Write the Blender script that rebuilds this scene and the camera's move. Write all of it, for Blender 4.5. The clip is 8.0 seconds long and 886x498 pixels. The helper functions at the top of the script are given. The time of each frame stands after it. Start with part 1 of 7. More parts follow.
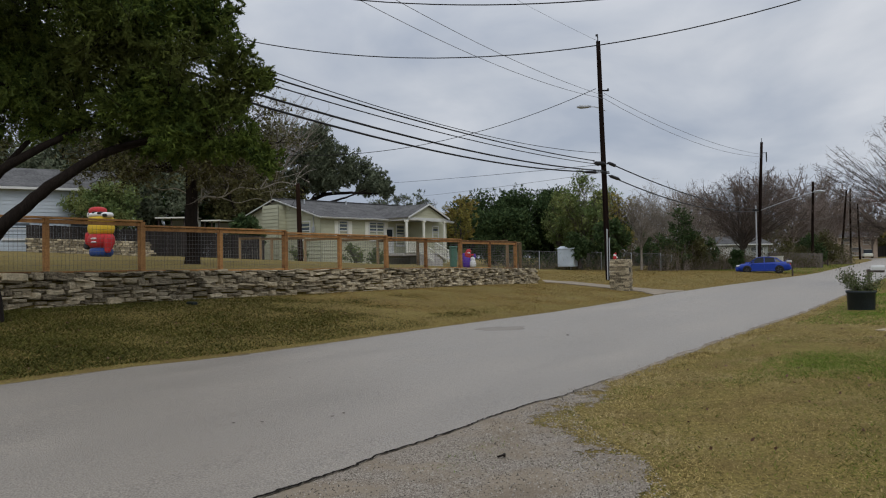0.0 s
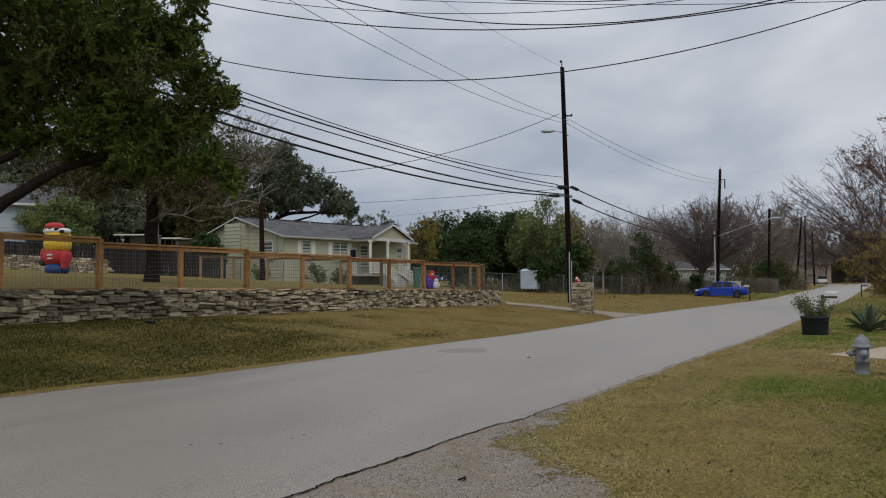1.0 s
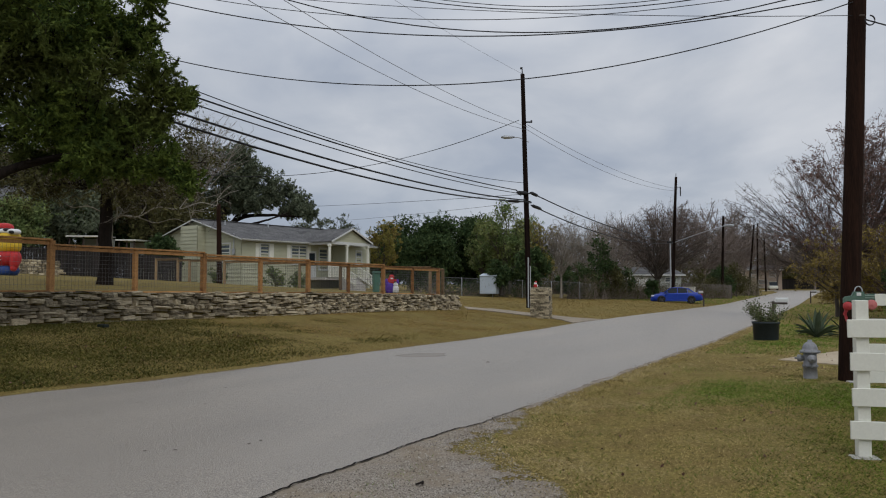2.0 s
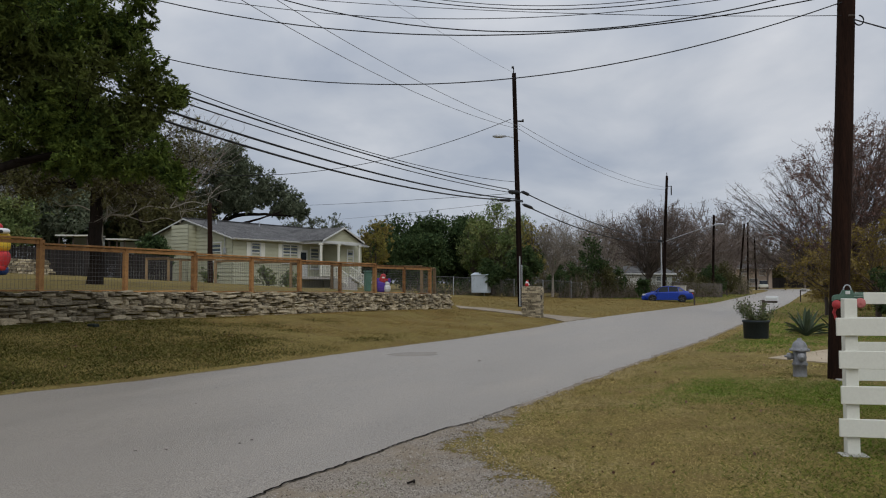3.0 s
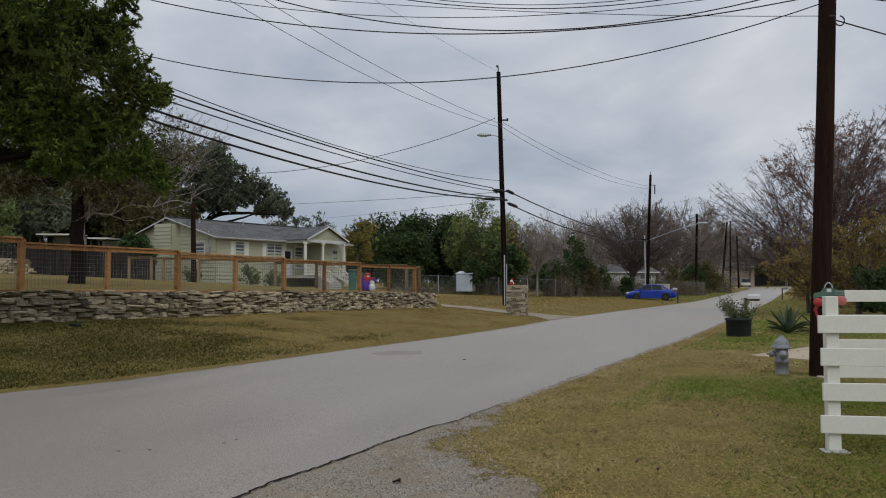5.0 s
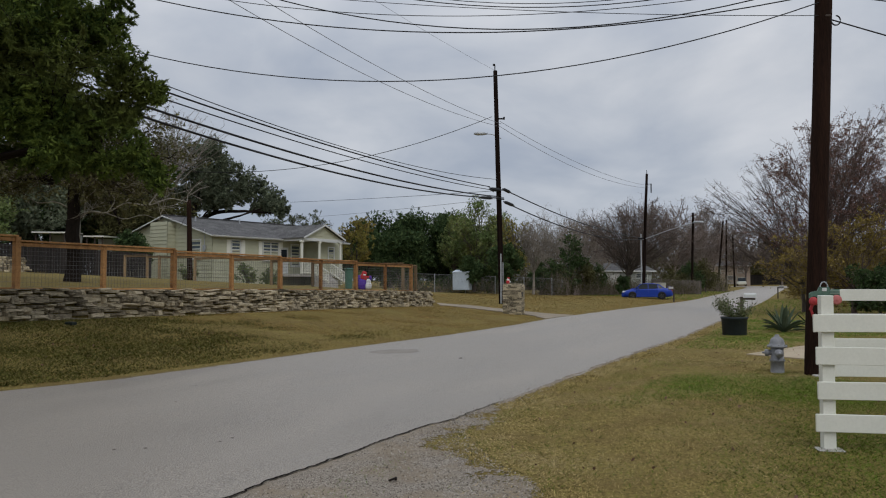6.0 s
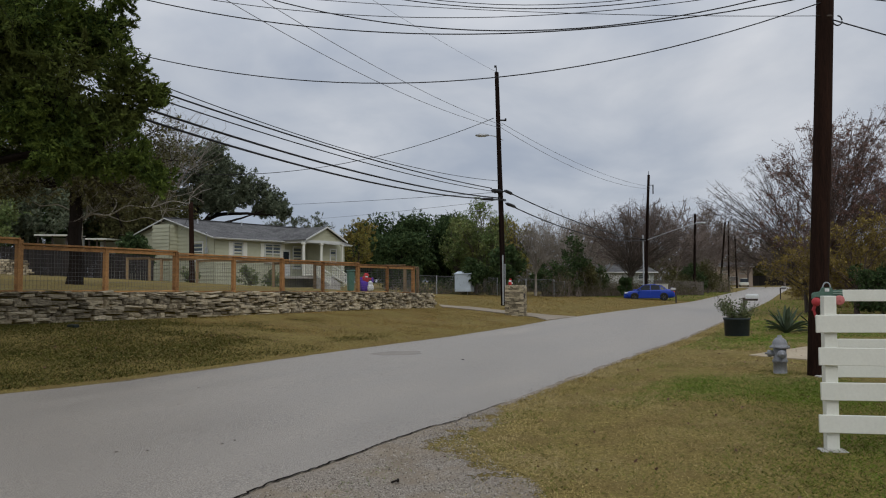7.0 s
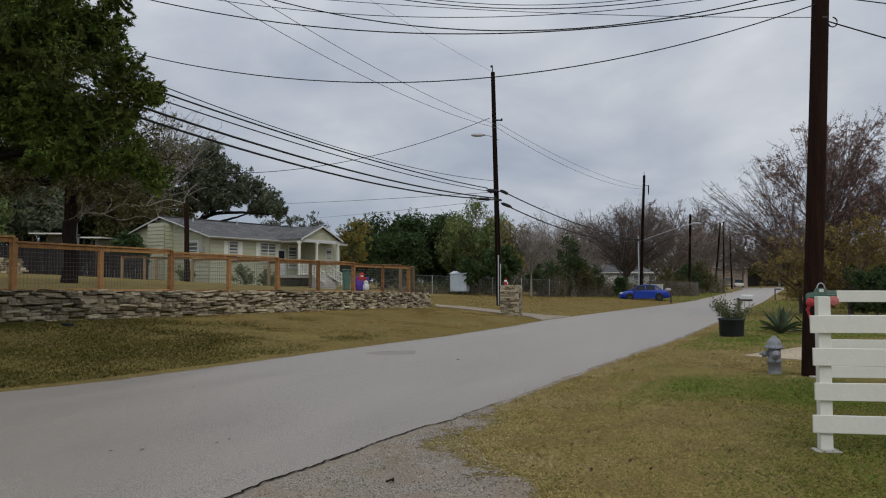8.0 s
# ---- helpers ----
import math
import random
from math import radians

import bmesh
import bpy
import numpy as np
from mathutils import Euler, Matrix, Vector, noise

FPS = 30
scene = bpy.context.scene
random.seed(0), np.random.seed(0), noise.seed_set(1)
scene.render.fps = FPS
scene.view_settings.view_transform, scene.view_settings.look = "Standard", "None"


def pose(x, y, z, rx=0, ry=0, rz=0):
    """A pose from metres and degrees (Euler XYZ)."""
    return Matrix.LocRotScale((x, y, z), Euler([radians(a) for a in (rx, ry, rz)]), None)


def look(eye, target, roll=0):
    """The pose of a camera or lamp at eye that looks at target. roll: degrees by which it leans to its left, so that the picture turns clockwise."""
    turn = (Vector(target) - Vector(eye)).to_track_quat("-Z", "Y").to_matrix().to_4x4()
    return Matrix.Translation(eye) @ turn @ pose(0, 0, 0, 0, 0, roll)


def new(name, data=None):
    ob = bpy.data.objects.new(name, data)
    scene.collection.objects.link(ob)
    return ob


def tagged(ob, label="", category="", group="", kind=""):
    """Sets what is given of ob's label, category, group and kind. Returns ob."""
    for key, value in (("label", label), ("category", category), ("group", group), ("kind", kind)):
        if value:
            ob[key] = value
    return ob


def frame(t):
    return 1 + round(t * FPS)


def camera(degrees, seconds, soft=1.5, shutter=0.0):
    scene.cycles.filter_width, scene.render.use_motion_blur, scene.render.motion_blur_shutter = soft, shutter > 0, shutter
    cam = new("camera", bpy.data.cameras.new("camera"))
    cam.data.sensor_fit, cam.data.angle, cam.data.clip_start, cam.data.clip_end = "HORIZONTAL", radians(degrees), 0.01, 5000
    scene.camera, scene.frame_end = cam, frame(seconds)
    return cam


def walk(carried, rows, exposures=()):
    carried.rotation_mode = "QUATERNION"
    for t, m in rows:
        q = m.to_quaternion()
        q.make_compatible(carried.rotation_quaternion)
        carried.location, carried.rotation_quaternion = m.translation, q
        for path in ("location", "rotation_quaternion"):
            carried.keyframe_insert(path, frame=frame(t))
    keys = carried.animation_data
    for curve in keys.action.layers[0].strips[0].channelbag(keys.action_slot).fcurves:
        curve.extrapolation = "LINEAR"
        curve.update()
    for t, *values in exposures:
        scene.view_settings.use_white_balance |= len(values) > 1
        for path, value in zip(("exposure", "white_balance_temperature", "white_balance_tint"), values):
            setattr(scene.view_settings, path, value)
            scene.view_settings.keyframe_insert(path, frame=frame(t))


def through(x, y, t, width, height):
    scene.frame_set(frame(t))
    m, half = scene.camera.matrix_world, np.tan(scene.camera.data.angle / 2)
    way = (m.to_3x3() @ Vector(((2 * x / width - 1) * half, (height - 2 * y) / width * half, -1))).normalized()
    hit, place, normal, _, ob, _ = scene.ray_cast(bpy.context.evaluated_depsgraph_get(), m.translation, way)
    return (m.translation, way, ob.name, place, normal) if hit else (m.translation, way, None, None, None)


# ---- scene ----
EYE = (0.0, 0.0, 1.62)
cam = camera(58.99, 8.0, soft=1.1)
PATH = [  # seconds, yaw, pitch, roll, shift of the eye
    (0.0, 7.777, 0.9, -0.913, -0.012, 0.074, -0.012), (0.5, 6.801, 1.677, -0.613, -0.01, 0.074, -0.012), (1.0, 5.109, 2.414, -0.238, -0.005, 0.04, -0.002),
    (1.5, 3.189, 2.744, 0.057, -0.003, 0.015, 0.006), (3.0, 1.555, 2.653, 0.02, 0.003, 0.002, 0.005), (3.5, 1.17, 2.678, 0.045, 0.001, 0.006, 0.003),
    (4.0, 0.815, 2.64, -0.03, 0.002, 0.006, 0.004), (4.5, 0.629, 2.619, -0.092, -0.002, 0.004, 0.003), (6.0, 0.176, 2.455, -0.02, -0.002, -0.002, 0.005),
    (6.5, 0.343, 2.507, -0.14, 0.001, 0.004, 0.004), (7.0, 0.32, 2.58, -0.175, 0.0, 0.004, 0.003), (7.5, 0.102, 2.568, -0.14, -0.001, 0.0, 0.004),
    (8.0, 0.0, 2.561, 0.0, 0.0, 0.0, 0.0)]


def carried_pose(yaw, pitch, roll, dx, dy, dz):
    return pose(EYE[0] + dx, EYE[1] + dy, EYE[2] + dz, 0, 0, yaw) @ pose(0, 0, 0, 90 + pitch) @ pose(0, 0, 0, 0, 0, roll)


walk(cam, [(row[0], carried_pose(*row[1:])) for row in PATH], exposures=[(0.0, 0.06), (0.6, 0.0), (8.0, 0.0)])

# ---- sky and light ----
world = bpy.data.worlds.new("overcast_sky")
scene.world = world
world.use_nodes = True
wt = world.node_tree
wt.nodes.clear()


def sky_nodes():
    n, l = wt.nodes, wt.links
    out = n.new("ShaderNodeOutputWorld")
    bg = n.new("ShaderNodeBackground")
    co = n.new("ShaderNodeTexCoord")
    sep = n.new("ShaderNodeSeparateXYZ")
    l.new(co.outputs["Generated"], sep.inputs[0])
    # clouds lie on a flat layer: the direction over its height gives the place on it
    up = n.new("ShaderNodeMath"); up.operation = "MAXIMUM"; up.inputs[1].default_value = 0.0
    l.new(sep.outputs[2], up.inputs[0])
    lift = n.new("ShaderNodeMath"); lift.operation = "ADD"; lift.inputs[1].default_value = 0.42
    l.new(up.outputs[0], lift.inputs[0])
    div = n.new("ShaderNodeVectorMath"); div.operation = "DIVIDE"
    comb = n.new("ShaderNodeCombineXYZ")
    for i in range(3):
        l.new(lift.outputs[0], comb.inputs[i])
    l.new(co.outputs["Generated"], div.inputs[0]); l.new(comb.outputs[0], div.inputs[1])
    ns = n.new("ShaderNodeTexNoise"); ns.inputs["Scale"].default_value = 2.3
    ns.inputs["Detail"].default_value = 7; ns.inputs["Roughness"].default_value = 0.5
    ns.inputs["Distortion"].default_value = 0.35
    l.new(div.outputs[0], ns.inputs["Vector"])
    ramp = n.new("ShaderNodeValToRGB")
    e = ramp.color_ramp.elements
    e[0].position, e[0].color = 0.36, (0.37, 0.41, 0.485, 1)
    e[1].position, e[1].color = 0.66, (0.61, 0.625, 0.66, 1)
    m = ramp.color_ramp.elements.new(0.5); m.color = (0.475, 0.505, 0.56, 1)
    l.new(ns.outputs["Fac"], ramp.inputs[0])
    # an overcast sky is brighter towards the zenith
    grad = n.new("ShaderNodeMapRange")
    grad.inputs["From Min"].default_value, grad.inputs["From Max"].default_value = 0.25, 1.0
    grad.inputs["To Min"].default_value, grad.inputs["To Max"].default_value = 1.0, 1.75
    l.new(up.outputs[0], grad.inputs["Value"])
    # and the far cloud base is a duller blue-grey
    low = n.new("ShaderNodeMapRange")
    low.inputs["From Min"].default_value, low.inputs["From Max"].default_value = 0.03, 0.24
    l.new(up.outputs[0], low.inputs["Value"])
    tone = n.new("ShaderNodeMix"); tone.data_type = "RGBA"
    tone.inputs[6].default_value, tone.inputs[7].default_value = (0.79, 0.82, 0.87, 1), (1, 1, 1, 1)
    l.new(low.outputs[0], tone.inputs[0])
    far = n.new("ShaderNodeVectorMath"); far.operation = "MULTIPLY"
    l.new(ramp.outputs[0], far.inputs[0]); l.new(tone.outputs[2], far.inputs[1])
    mul = n.new("ShaderNodeVectorMath"); mul.operation = "SCALE"
    l.new(far.outputs[0], mul.inputs[0]); l.new(grad.outputs[0], mul.inputs["Scale"])
    sky = n.new("ShaderNodeTexSky"); sky.sky_type = "NISHITA"; sky.sun_disc = False
    sky.sun_elevation, sky.sun_rotation = radians(38), radians(160)
    s2 = n.new("ShaderNodeVectorMath"); s2.operation = "SCALE"; s2.inputs["Scale"].default_value = 0.006
    l.new(sky.outputs[0], s2.inputs[0])
    add = n.new("ShaderNodeVectorMath"); add.operation = "ADD"
    l.new(mul.outputs[0], add.inputs[0]); l.new(s2.outputs[0], add.inputs[1])
    l.new(add.outputs[0], bg.inputs[0]); bg.inputs[1].default_value = 1.0
    l.new(bg.outputs[0], out.inputs[0])


sky_nodes()
sun = new("sun", bpy.data.lights.new("sun", "SUN"))
sun.data.energy, sun.data.angle, sun.data.color = 0.6, radians(25), (1.0, 0.96, 0.90)
sun.matrix_world = look((20, -45, 50), (0, 0, 0))


# ---- materials ----
def material(name, c1, c2, rough=0.85, scale=3.0, bump=0.2, fine=60.0, metal=0.0, vary=0.0, spread=0.18, c3=None, c3_scale=0.4, stretch=(1, 1, 1), spec=0.3, grain=0.5, turn=0.0):
    """Two tones mixed at two scales, a third in large patches, fine relief, and a shift from piece to piece."""
    m = bpy.data.materials.new(name)
    m.use_nodes = True
    n, l = m.node_tree.nodes, m.node_tree.links
    b = n["Principled BSDF"]
    b.inputs["Metallic"].default_value = metal
    b.inputs["Specular IOR Level"].default_value = spec
    co = n.new("ShaderNodeTexCoord")
    mp = n.new("ShaderNodeMapping"); mp.inputs["Scale"].default_value = stretch
    ro = n.new("ShaderNodeMapping"); ro.inputs["Rotation"].default_value = (0, 0, turn)
    l.new(co.outputs["Object"], ro.inputs[0]); l.new(ro.outputs[0], mp.inputs[0])
    a = n.new("ShaderNodeTexNoise"); a.inputs["Scale"].default_value = scale; a.inputs["Detail"].default_value = 5
    f = n.new("ShaderNodeTexNoise"); f.inputs["Scale"].default_value = fine; f.inputs["Detail"].default_value = 3
    l.new(mp.outputs[0], a.inputs["Vector"]); l.new(co.outputs["Object"] if turn else mp.outputs[0], f.inputs["Vector"])
    mixn = n.new("ShaderNodeMix"); mixn.inputs[0].default_value = grain
    l.new(a.outputs["Fac"], mixn.inputs[2]); l.new(f.outputs["Fac"], mixn.inputs[3])
    val = mixn.outputs[0]
    if vary:
        oi = n.new("ShaderNodeObjectInfo"); ge = n.new("ShaderNodeNewGeometry")
        ad = n.new("ShaderNodeMath"); ad.operation = "ADD"
        l.new(oi.outputs["Random"], ad.inputs[0]); l.new(ge.outputs["Random Per Island"], ad.inputs[1])
        fr = n.new("ShaderNodeMath"); fr.operation = "FRACT"; l.new(ad.outputs[0], fr.inputs[0])
        mr = n.new("ShaderNodeMath"); mr.operation = "MULTIPLY_ADD"
        mr.inputs[1].default_value, mr.inputs[2].default_value = vary, -vary / 2
        l.new(fr.outputs[0], mr.inputs[0])
        sm = n.new("ShaderNodeMath"); sm.operation = "ADD"; l.new(val, sm.inputs[0]); l.new(mr.outputs[0], sm.inputs[1])
        val = sm.outputs[0]
    r = n.new("ShaderNodeValToRGB"); e = r.color_ramp.elements
    e[0].position, e[0].color = 0.5 - spread, (*c1, 1)
    e[1].position, e[1].color = 0.5 + spread, (*c2, 1)
    l.new(val, r.inputs[0])
    col = r.outputs[0]
    if c3:
        big = n.new("ShaderNodeTexNoise"); big.inputs["Scale"].default_value = c3_scale; big.inputs["Detail"].default_value = 4
        l.new(co.outputs["Object"], big.inputs["Vector"])
        r2 = n.new("ShaderNodeMapRange"); r2.inputs["From Min"].default_value, r2.inputs["From Max"].default_value = 0.45, 0.62
        r2.inputs["To Max"].default_value = 0.68
        l.new(big.outputs["Fac"], r2.inputs["Value"])
        mx = n.new("ShaderNodeMix"); mx.data_type = "RGBA"
        l.new(r2.outputs[0], mx.inputs[0]); l.new(col, mx.inputs[6]); mx.inputs[7].default_value = (*c3, 1)
        col = mx.outputs[2]
    l.new(col, b.inputs["Base Color"])
    rr = n.new("ShaderNodeMapRange")
    rr.inputs["To Min"].default_value, rr.inputs["To Max"].default_value = max(rough - 0.1, 0.02), min(rough + 0.1, 1)
    l.new(a.outputs["Fac"], rr.inputs["Value"]); l.new(rr.outputs[0], b.inputs["Roughness"])
    if bump:
        bp = n.new("ShaderNodeBump"); bp.inputs["Strength"].default_value = bump; bp.inputs["Distance"].default_value = 0.02
        l.new(f.outputs["Fac"], bp.inputs["Height"]); l.new(bp.outputs[0], b.inputs["Normal"])
    return m


def leaf_material(name, c1, c2, c3=None, through=0.11, scale=0.9, vary=0.5, spread=0.3):
    m = material(name, c1, c2, 0.85, scale, 0, 6.0, vary=vary, spread=spread, c3=c3, c3_scale=0.5, spec=0.08)
    n, l = m.node_tree.nodes, m.node_tree.links
    b = n["Principled BSDF"]
    tr = n.new("ShaderNodeBsdfTranslucent")
    src = b.inputs["Base Color"].links[0].from_socket
    l.new(src, tr.inputs[0])
    mx = n.new("ShaderNodeMixShader"); mx.inputs[0].default_value = through
    l.new(b.outputs[0], mx.inputs[1]); l.new(tr.outputs[0], mx.inputs[2])
    l.new(mx.outputs[0], n["Material Output"].inputs[0])
    return m


M_ASPHALT = material("pale_asphalt", (0.125, 0.107, 0.086), (0.455, 0.396, 0.322), 0.42, 0.9, 0.9, 70, spread=0.15, c3=(0.285, 0.249, 0.205), c3_scale=0.35, spec=0.9, stretch=(1, 0.2, 1), grain=0.8, turn=radians(25.5))
M_PATCH = material("worn_patch", (0.155, 0.135, 0.112), (0.32, 0.285, 0.24), 0.6, 1.5, 0.5, 70, c3=(0.25, 0.222, 0.188), c3_scale=1.6)
M_TAR = material("tar_crack", (0.006, 0.005, 0.004), (0.025, 0.021, 0.017), 0.95, 8, 0.5, 60, spec=0.03)
def gravel_material():
    """Packed chips: each cell has its own tone, over patches of dust."""
    m = material("limestone_gravel", (0.185, 0.145, 0.10), (0.37, 0.305, 0.225), 0.95, 1.6, 0.7, 75, spread=0.2, spec=0.15)
    n, l = m.node_tree.nodes, m.node_tree.links
    b = n["Principled BSDF"]
    dust = b.inputs["Base Color"].links[0].from_socket
    co = n.new("ShaderNodeTexCoord")
    vo = n.new("ShaderNodeTexVoronoi"); vo.inputs["Scale"].default_value = 140
    l.new(co.outputs["Object"], vo.inputs["Vector"])
    sp = n.new("ShaderNodeSeparateColor"); l.new(vo.outputs["Color"], sp.inputs[0])
    r = n.new("ShaderNodeValToRGB"); e = r.color_ramp.elements
    e[0].position, e[0].color = 0.1, (0.11, 0.09, 0.07, 1)
    e[1].position, e[1].color = 0.95, (0.52, 0.47, 0.405, 1)
    k = e.new(0.55); k.color = (0.275, 0.238, 0.195, 1)
    l.new(sp.outputs[0], r.inputs[0])
    big = n.new("ShaderNodeTexNoise"); big.inputs["Scale"].default_value = 1.5; big.inputs["Detail"].default_value = 5
    l.new(co.outputs["Object"], big.inputs["Vector"])
    mr = n.new("ShaderNodeMapRange"); mr.inputs["From Min"].default_value, mr.inputs["From Max"].default_value = 0.42, 0.56
    mr.inputs["To Min"].default_value, mr.inputs["To Max"].default_value = 0.12, 0.8
    l.new(big.outputs["Fac"], mr.inputs["Value"])
    mx = n.new("ShaderNodeMix"); mx.data_type = "RGBA"
    l.new(mr.outputs[0], mx.inputs[0]); l.new(dust, mx.inputs[6]); l.new(r.outputs[0], mx.inputs[7])
    l.new(mx.outputs[2], b.inputs["Base Color"])
    bp = n.new("ShaderNodeBump"); bp.inputs["Strength"].default_value = 0.8; bp.inputs["Distance"].default_value = 0.008; bp.invert = True
    l.new(vo.outputs["Distance"], bp.inputs["Height"]); l.new(bp.outputs[0], b.inputs["Normal"])
    return m


M_GRAVEL = gravel_material()
M_PEBBLE = material("pebble", (0.10, 0.085, 0.068), (0.50, 0.455, 0.395), 0.9, 6, 0.3, 90, vary=0.8)
M_SAND = material("sandy_path", (0.34, 0.27, 0.18), (0.52, 0.43, 0.31), 0.95, 1.2, 0.3, 70)
M_DRIVE = material("worn_drive", (0.20, 0.165, 0.12), (0.36, 0.305, 0.23), 0.95, 1.0, 0.3, 60)
M_CONCRETE = material("concrete", (0.40, 0.38, 0.35), (0.52, 0.50, 0.47), 0.9, 1.2, 0.3, 70)
M_GRASS = material("dormant_grass", (0.05, 0.036, 0.012), (0.36, 0.28, 0.088), 1.0, 24.0, 0.6, 160, spread=0.16, grain=0.5, c3=(0.165, 0.115, 0.042), c3_scale=1.4, spec=0.1)
M_BLADE = material("grass_blade", (0.066, 0.047, 0.013), (0.60, 0.462, 0.185), 0.9, 3.5, 0, 14, vary=0.95, spread=0.31, c3=(0.48, 0.385, 0.20), c3_scale=0.8, spec=0.1)
M_BLADE_GREEN = material("green_grass_blade", (0.045, 0.10, 0.010), (0.18, 0.285, 0.035), 0.9, 0.7, 0, 8, vary=0.5, spread=0.3, spec=0.1)
M_BLADE_OLIVE = material("olive_grass_blade", (0.036, 0.05, 0.006), (0.155, 0.195, 0.028), 0.9, 0.9, 0, 8, vary=0.7, spread=0.3, spec=0.1)
# weed green, darkened to carry the shade under the juniper
M_BLADE_WEED_SHADE = material("shade_toned_weed_blade", (0.034, 0.04, 0.009), (0.145, 0.136, 0.034), 0.9, 0.7, 0, 8, vary=0.6, spread=0.3, spec=0.1)
M_VERGE = material("verge_grass_blade", (0.10, 0.064, 0.018), (0.43, 0.285, 0.098), 0.9, 0.7, 0, 8, vary=0.8, spread=0.34, c3=(0.19, 0.15, 0.045), c3_scale=0.3, spec=0.1)
M_STONE = material("grey_limestone", (0.05, 0.04, 0.026), (0.68, 0.58, 0.40), 0.95, 4.5, 1.0, 22, vary=0.3, spread=0.22)
# near-black, so that the gaps between stones read as deep shadow
M_SHADOW_CORE = material("shadow_dark_core", (0.018, 0.016, 0.013), (0.045, 0.04, 0.033), 1.0, 3, 0.5, 20)
M_CEDAR = material("cedar_wood", (0.11, 0.05, 0.018), (0.56, 0.29, 0.11), 0.8, 5.0, 0.3, 30, vary=0.4, spread=0.22, stretch=(1, 1, 1))
M_CEDAR_OLD = material("weathered_cedar", (0.10, 0.07, 0.04), (0.36, 0.25, 0.14), 0.85, 5.0, 0.3, 30, vary=0.4, spread=0.25)
M_WIRE = material("galvanised_wire", (0.10, 0.10, 0.10), (0.20, 0.20, 0.20), 0.55, 3, 0, 30, metal=0.6)
M_POLE = material("creosote_pole", (0.010, 0.006, 0.0045), (0.036, 0.018, 0.012), 0.95, 3.0, 0.6, 25, spec=0.08, stretch=(4, 4, 0.25))
M_POLE_DARK = material("tarred_pole", (0.006, 0.0045, 0.004), (0.022, 0.013, 0.010), 0.95, 3.0, 0.6, 25, spec=0.05, stretch=(4, 4, 0.25))
M_POLE_GREY = material("weathered_pole", (0.05, 0.04, 0.034), (0.11, 0.085, 0.07), 0.9, 3.0, 0.5, 25, stretch=(4, 4, 0.25))
M_CABLE = material("black_cable", (0.008, 0.008, 0.009), (0.02, 0.02, 0.022), 0.6, 3, 0, 30)
M_THINCABLE = material("bare_conductor", (0.12, 0.12, 0.13), (0.20, 0.20, 0.21), 0.5, 3, 0, 30, metal=0.5)
M_STEEL = material("galvanised_steel", (0.36, 0.38, 0.40), (0.52, 0.54, 0.56), 0.5, 4, 0.1, 50, metal=0.5)
M_WHITE = material("white_paint", (0.68, 0.68, 0.60), (0.82, 0.815, 0.73), 0.6, 2.5, 0.03, 40, vary=0.2, spread=0.3)
M_TRIM = material("white_trim", (0.55, 0.56, 0.545), (0.68, 0.69, 0.67), 0.65, 2.0, 0.1, 30)
M_SIDING = material("pale_yellow_siding", (0.395, 0.395, 0.28), (0.49, 0.49, 0.36), 0.75, 1.2, 0.1, 25)
M_GREYBOARD_GREEN = material("pale_green_paint", (0.22, 0.30, 0.25), (0.30, 0.38, 0.32), 0.7, 3, 0.1, 25)
M_BLUESIDE = material("pale_blue_siding", (0.42, 0.48, 0.54), (0.52, 0.58, 0.63), 0.75, 1.2, 0.1, 25)
M_SHINGLE = material("grey_shingle", (0.05, 0.05, 0.051), (0.15, 0.147, 0.145), 0.95, 1.1, 0.8, 8, spread=0.12, grain=0.55)
M_GLASS = material("dark_window_glass", (0.012, 0.016, 0.02), (0.022, 0.028, 0.034), 0.12, 1.0, 0, 5, spec=0.25)
# paler than the dark glass: part of the sky's reflection is put into the colour
M_PANE = material("sky_toned_window_pane", (0.05, 0.065, 0.08), (0.13, 0.155, 0.175), 0.1, 0.7, 0, 3, spec=0.6)
M_BARK = material("grey_bark", (0.055, 0.045, 0.038), (0.13, 0.11, 0.092), 0.95, 4, 0.8, 22, stretch=(3, 3, 0.6))
M_BARK_DARK = material("dark_bark", (0.009, 0.007, 0.006), (0.03, 0.023, 0.019), 0.95, 4, 0.8, 22, spec=0.1, stretch=(3, 3, 0.6))
M_TWIG = material("bare_twig", (0.135, 0.11, 0.095), (0.28, 0.23, 0.205), 0.95, 0.8, 0, 6, vary=0.3, spec=0.08)
M_TWIG_PALE = material("pale_twig", (0.15, 0.132, 0.108), (0.30, 0.265, 0.225), 0.95, 0.8, 0, 6, vary=0.3, spec=0.08)
M_LIMB_PALE = material("pale_bare_limb", (0.26, 0.24, 0.20), (0.46, 0.43, 0.375), 0.95, 0.8, 0, 6, vary=0.3, spec=0.08)
M_TWIG_RED = material("reddish_twig", (0.09, 0.067, 0.057), (0.20, 0.152, 0.132), 0.95, 0.8, 0, 6, vary=0.3, spec=0.08)
L_JUNIPER = leaf_material("juniper_leaf", (0.022, 0.046, 0.015), (0.165, 0.22, 0.044), (0.10, 0.108, 0.034), 0.12, 1.3, 0.22, 0.17)
L_OAK = leaf_material("live_oak_leaf", (0.056, 0.074, 0.045), (0.20, 0.225, 0.145))
L_OAK_BROWN = leaf_material("brown_green_leaf", (0.052, 0.05, 0.022), (0.145, 0.135, 0.056), (0.085, 0.088, 0.034))
L_DARK = leaf_material("dark_evergreen_leaf", (0.024, 0.048, 0.02), (0.092, 0.132, 0.05))
L_GREEN = leaf_material("mid_green_leaf", (0.08, 0.125, 0.045), (0.21, 0.27, 0.10), (0.24, 0.25, 0.085))
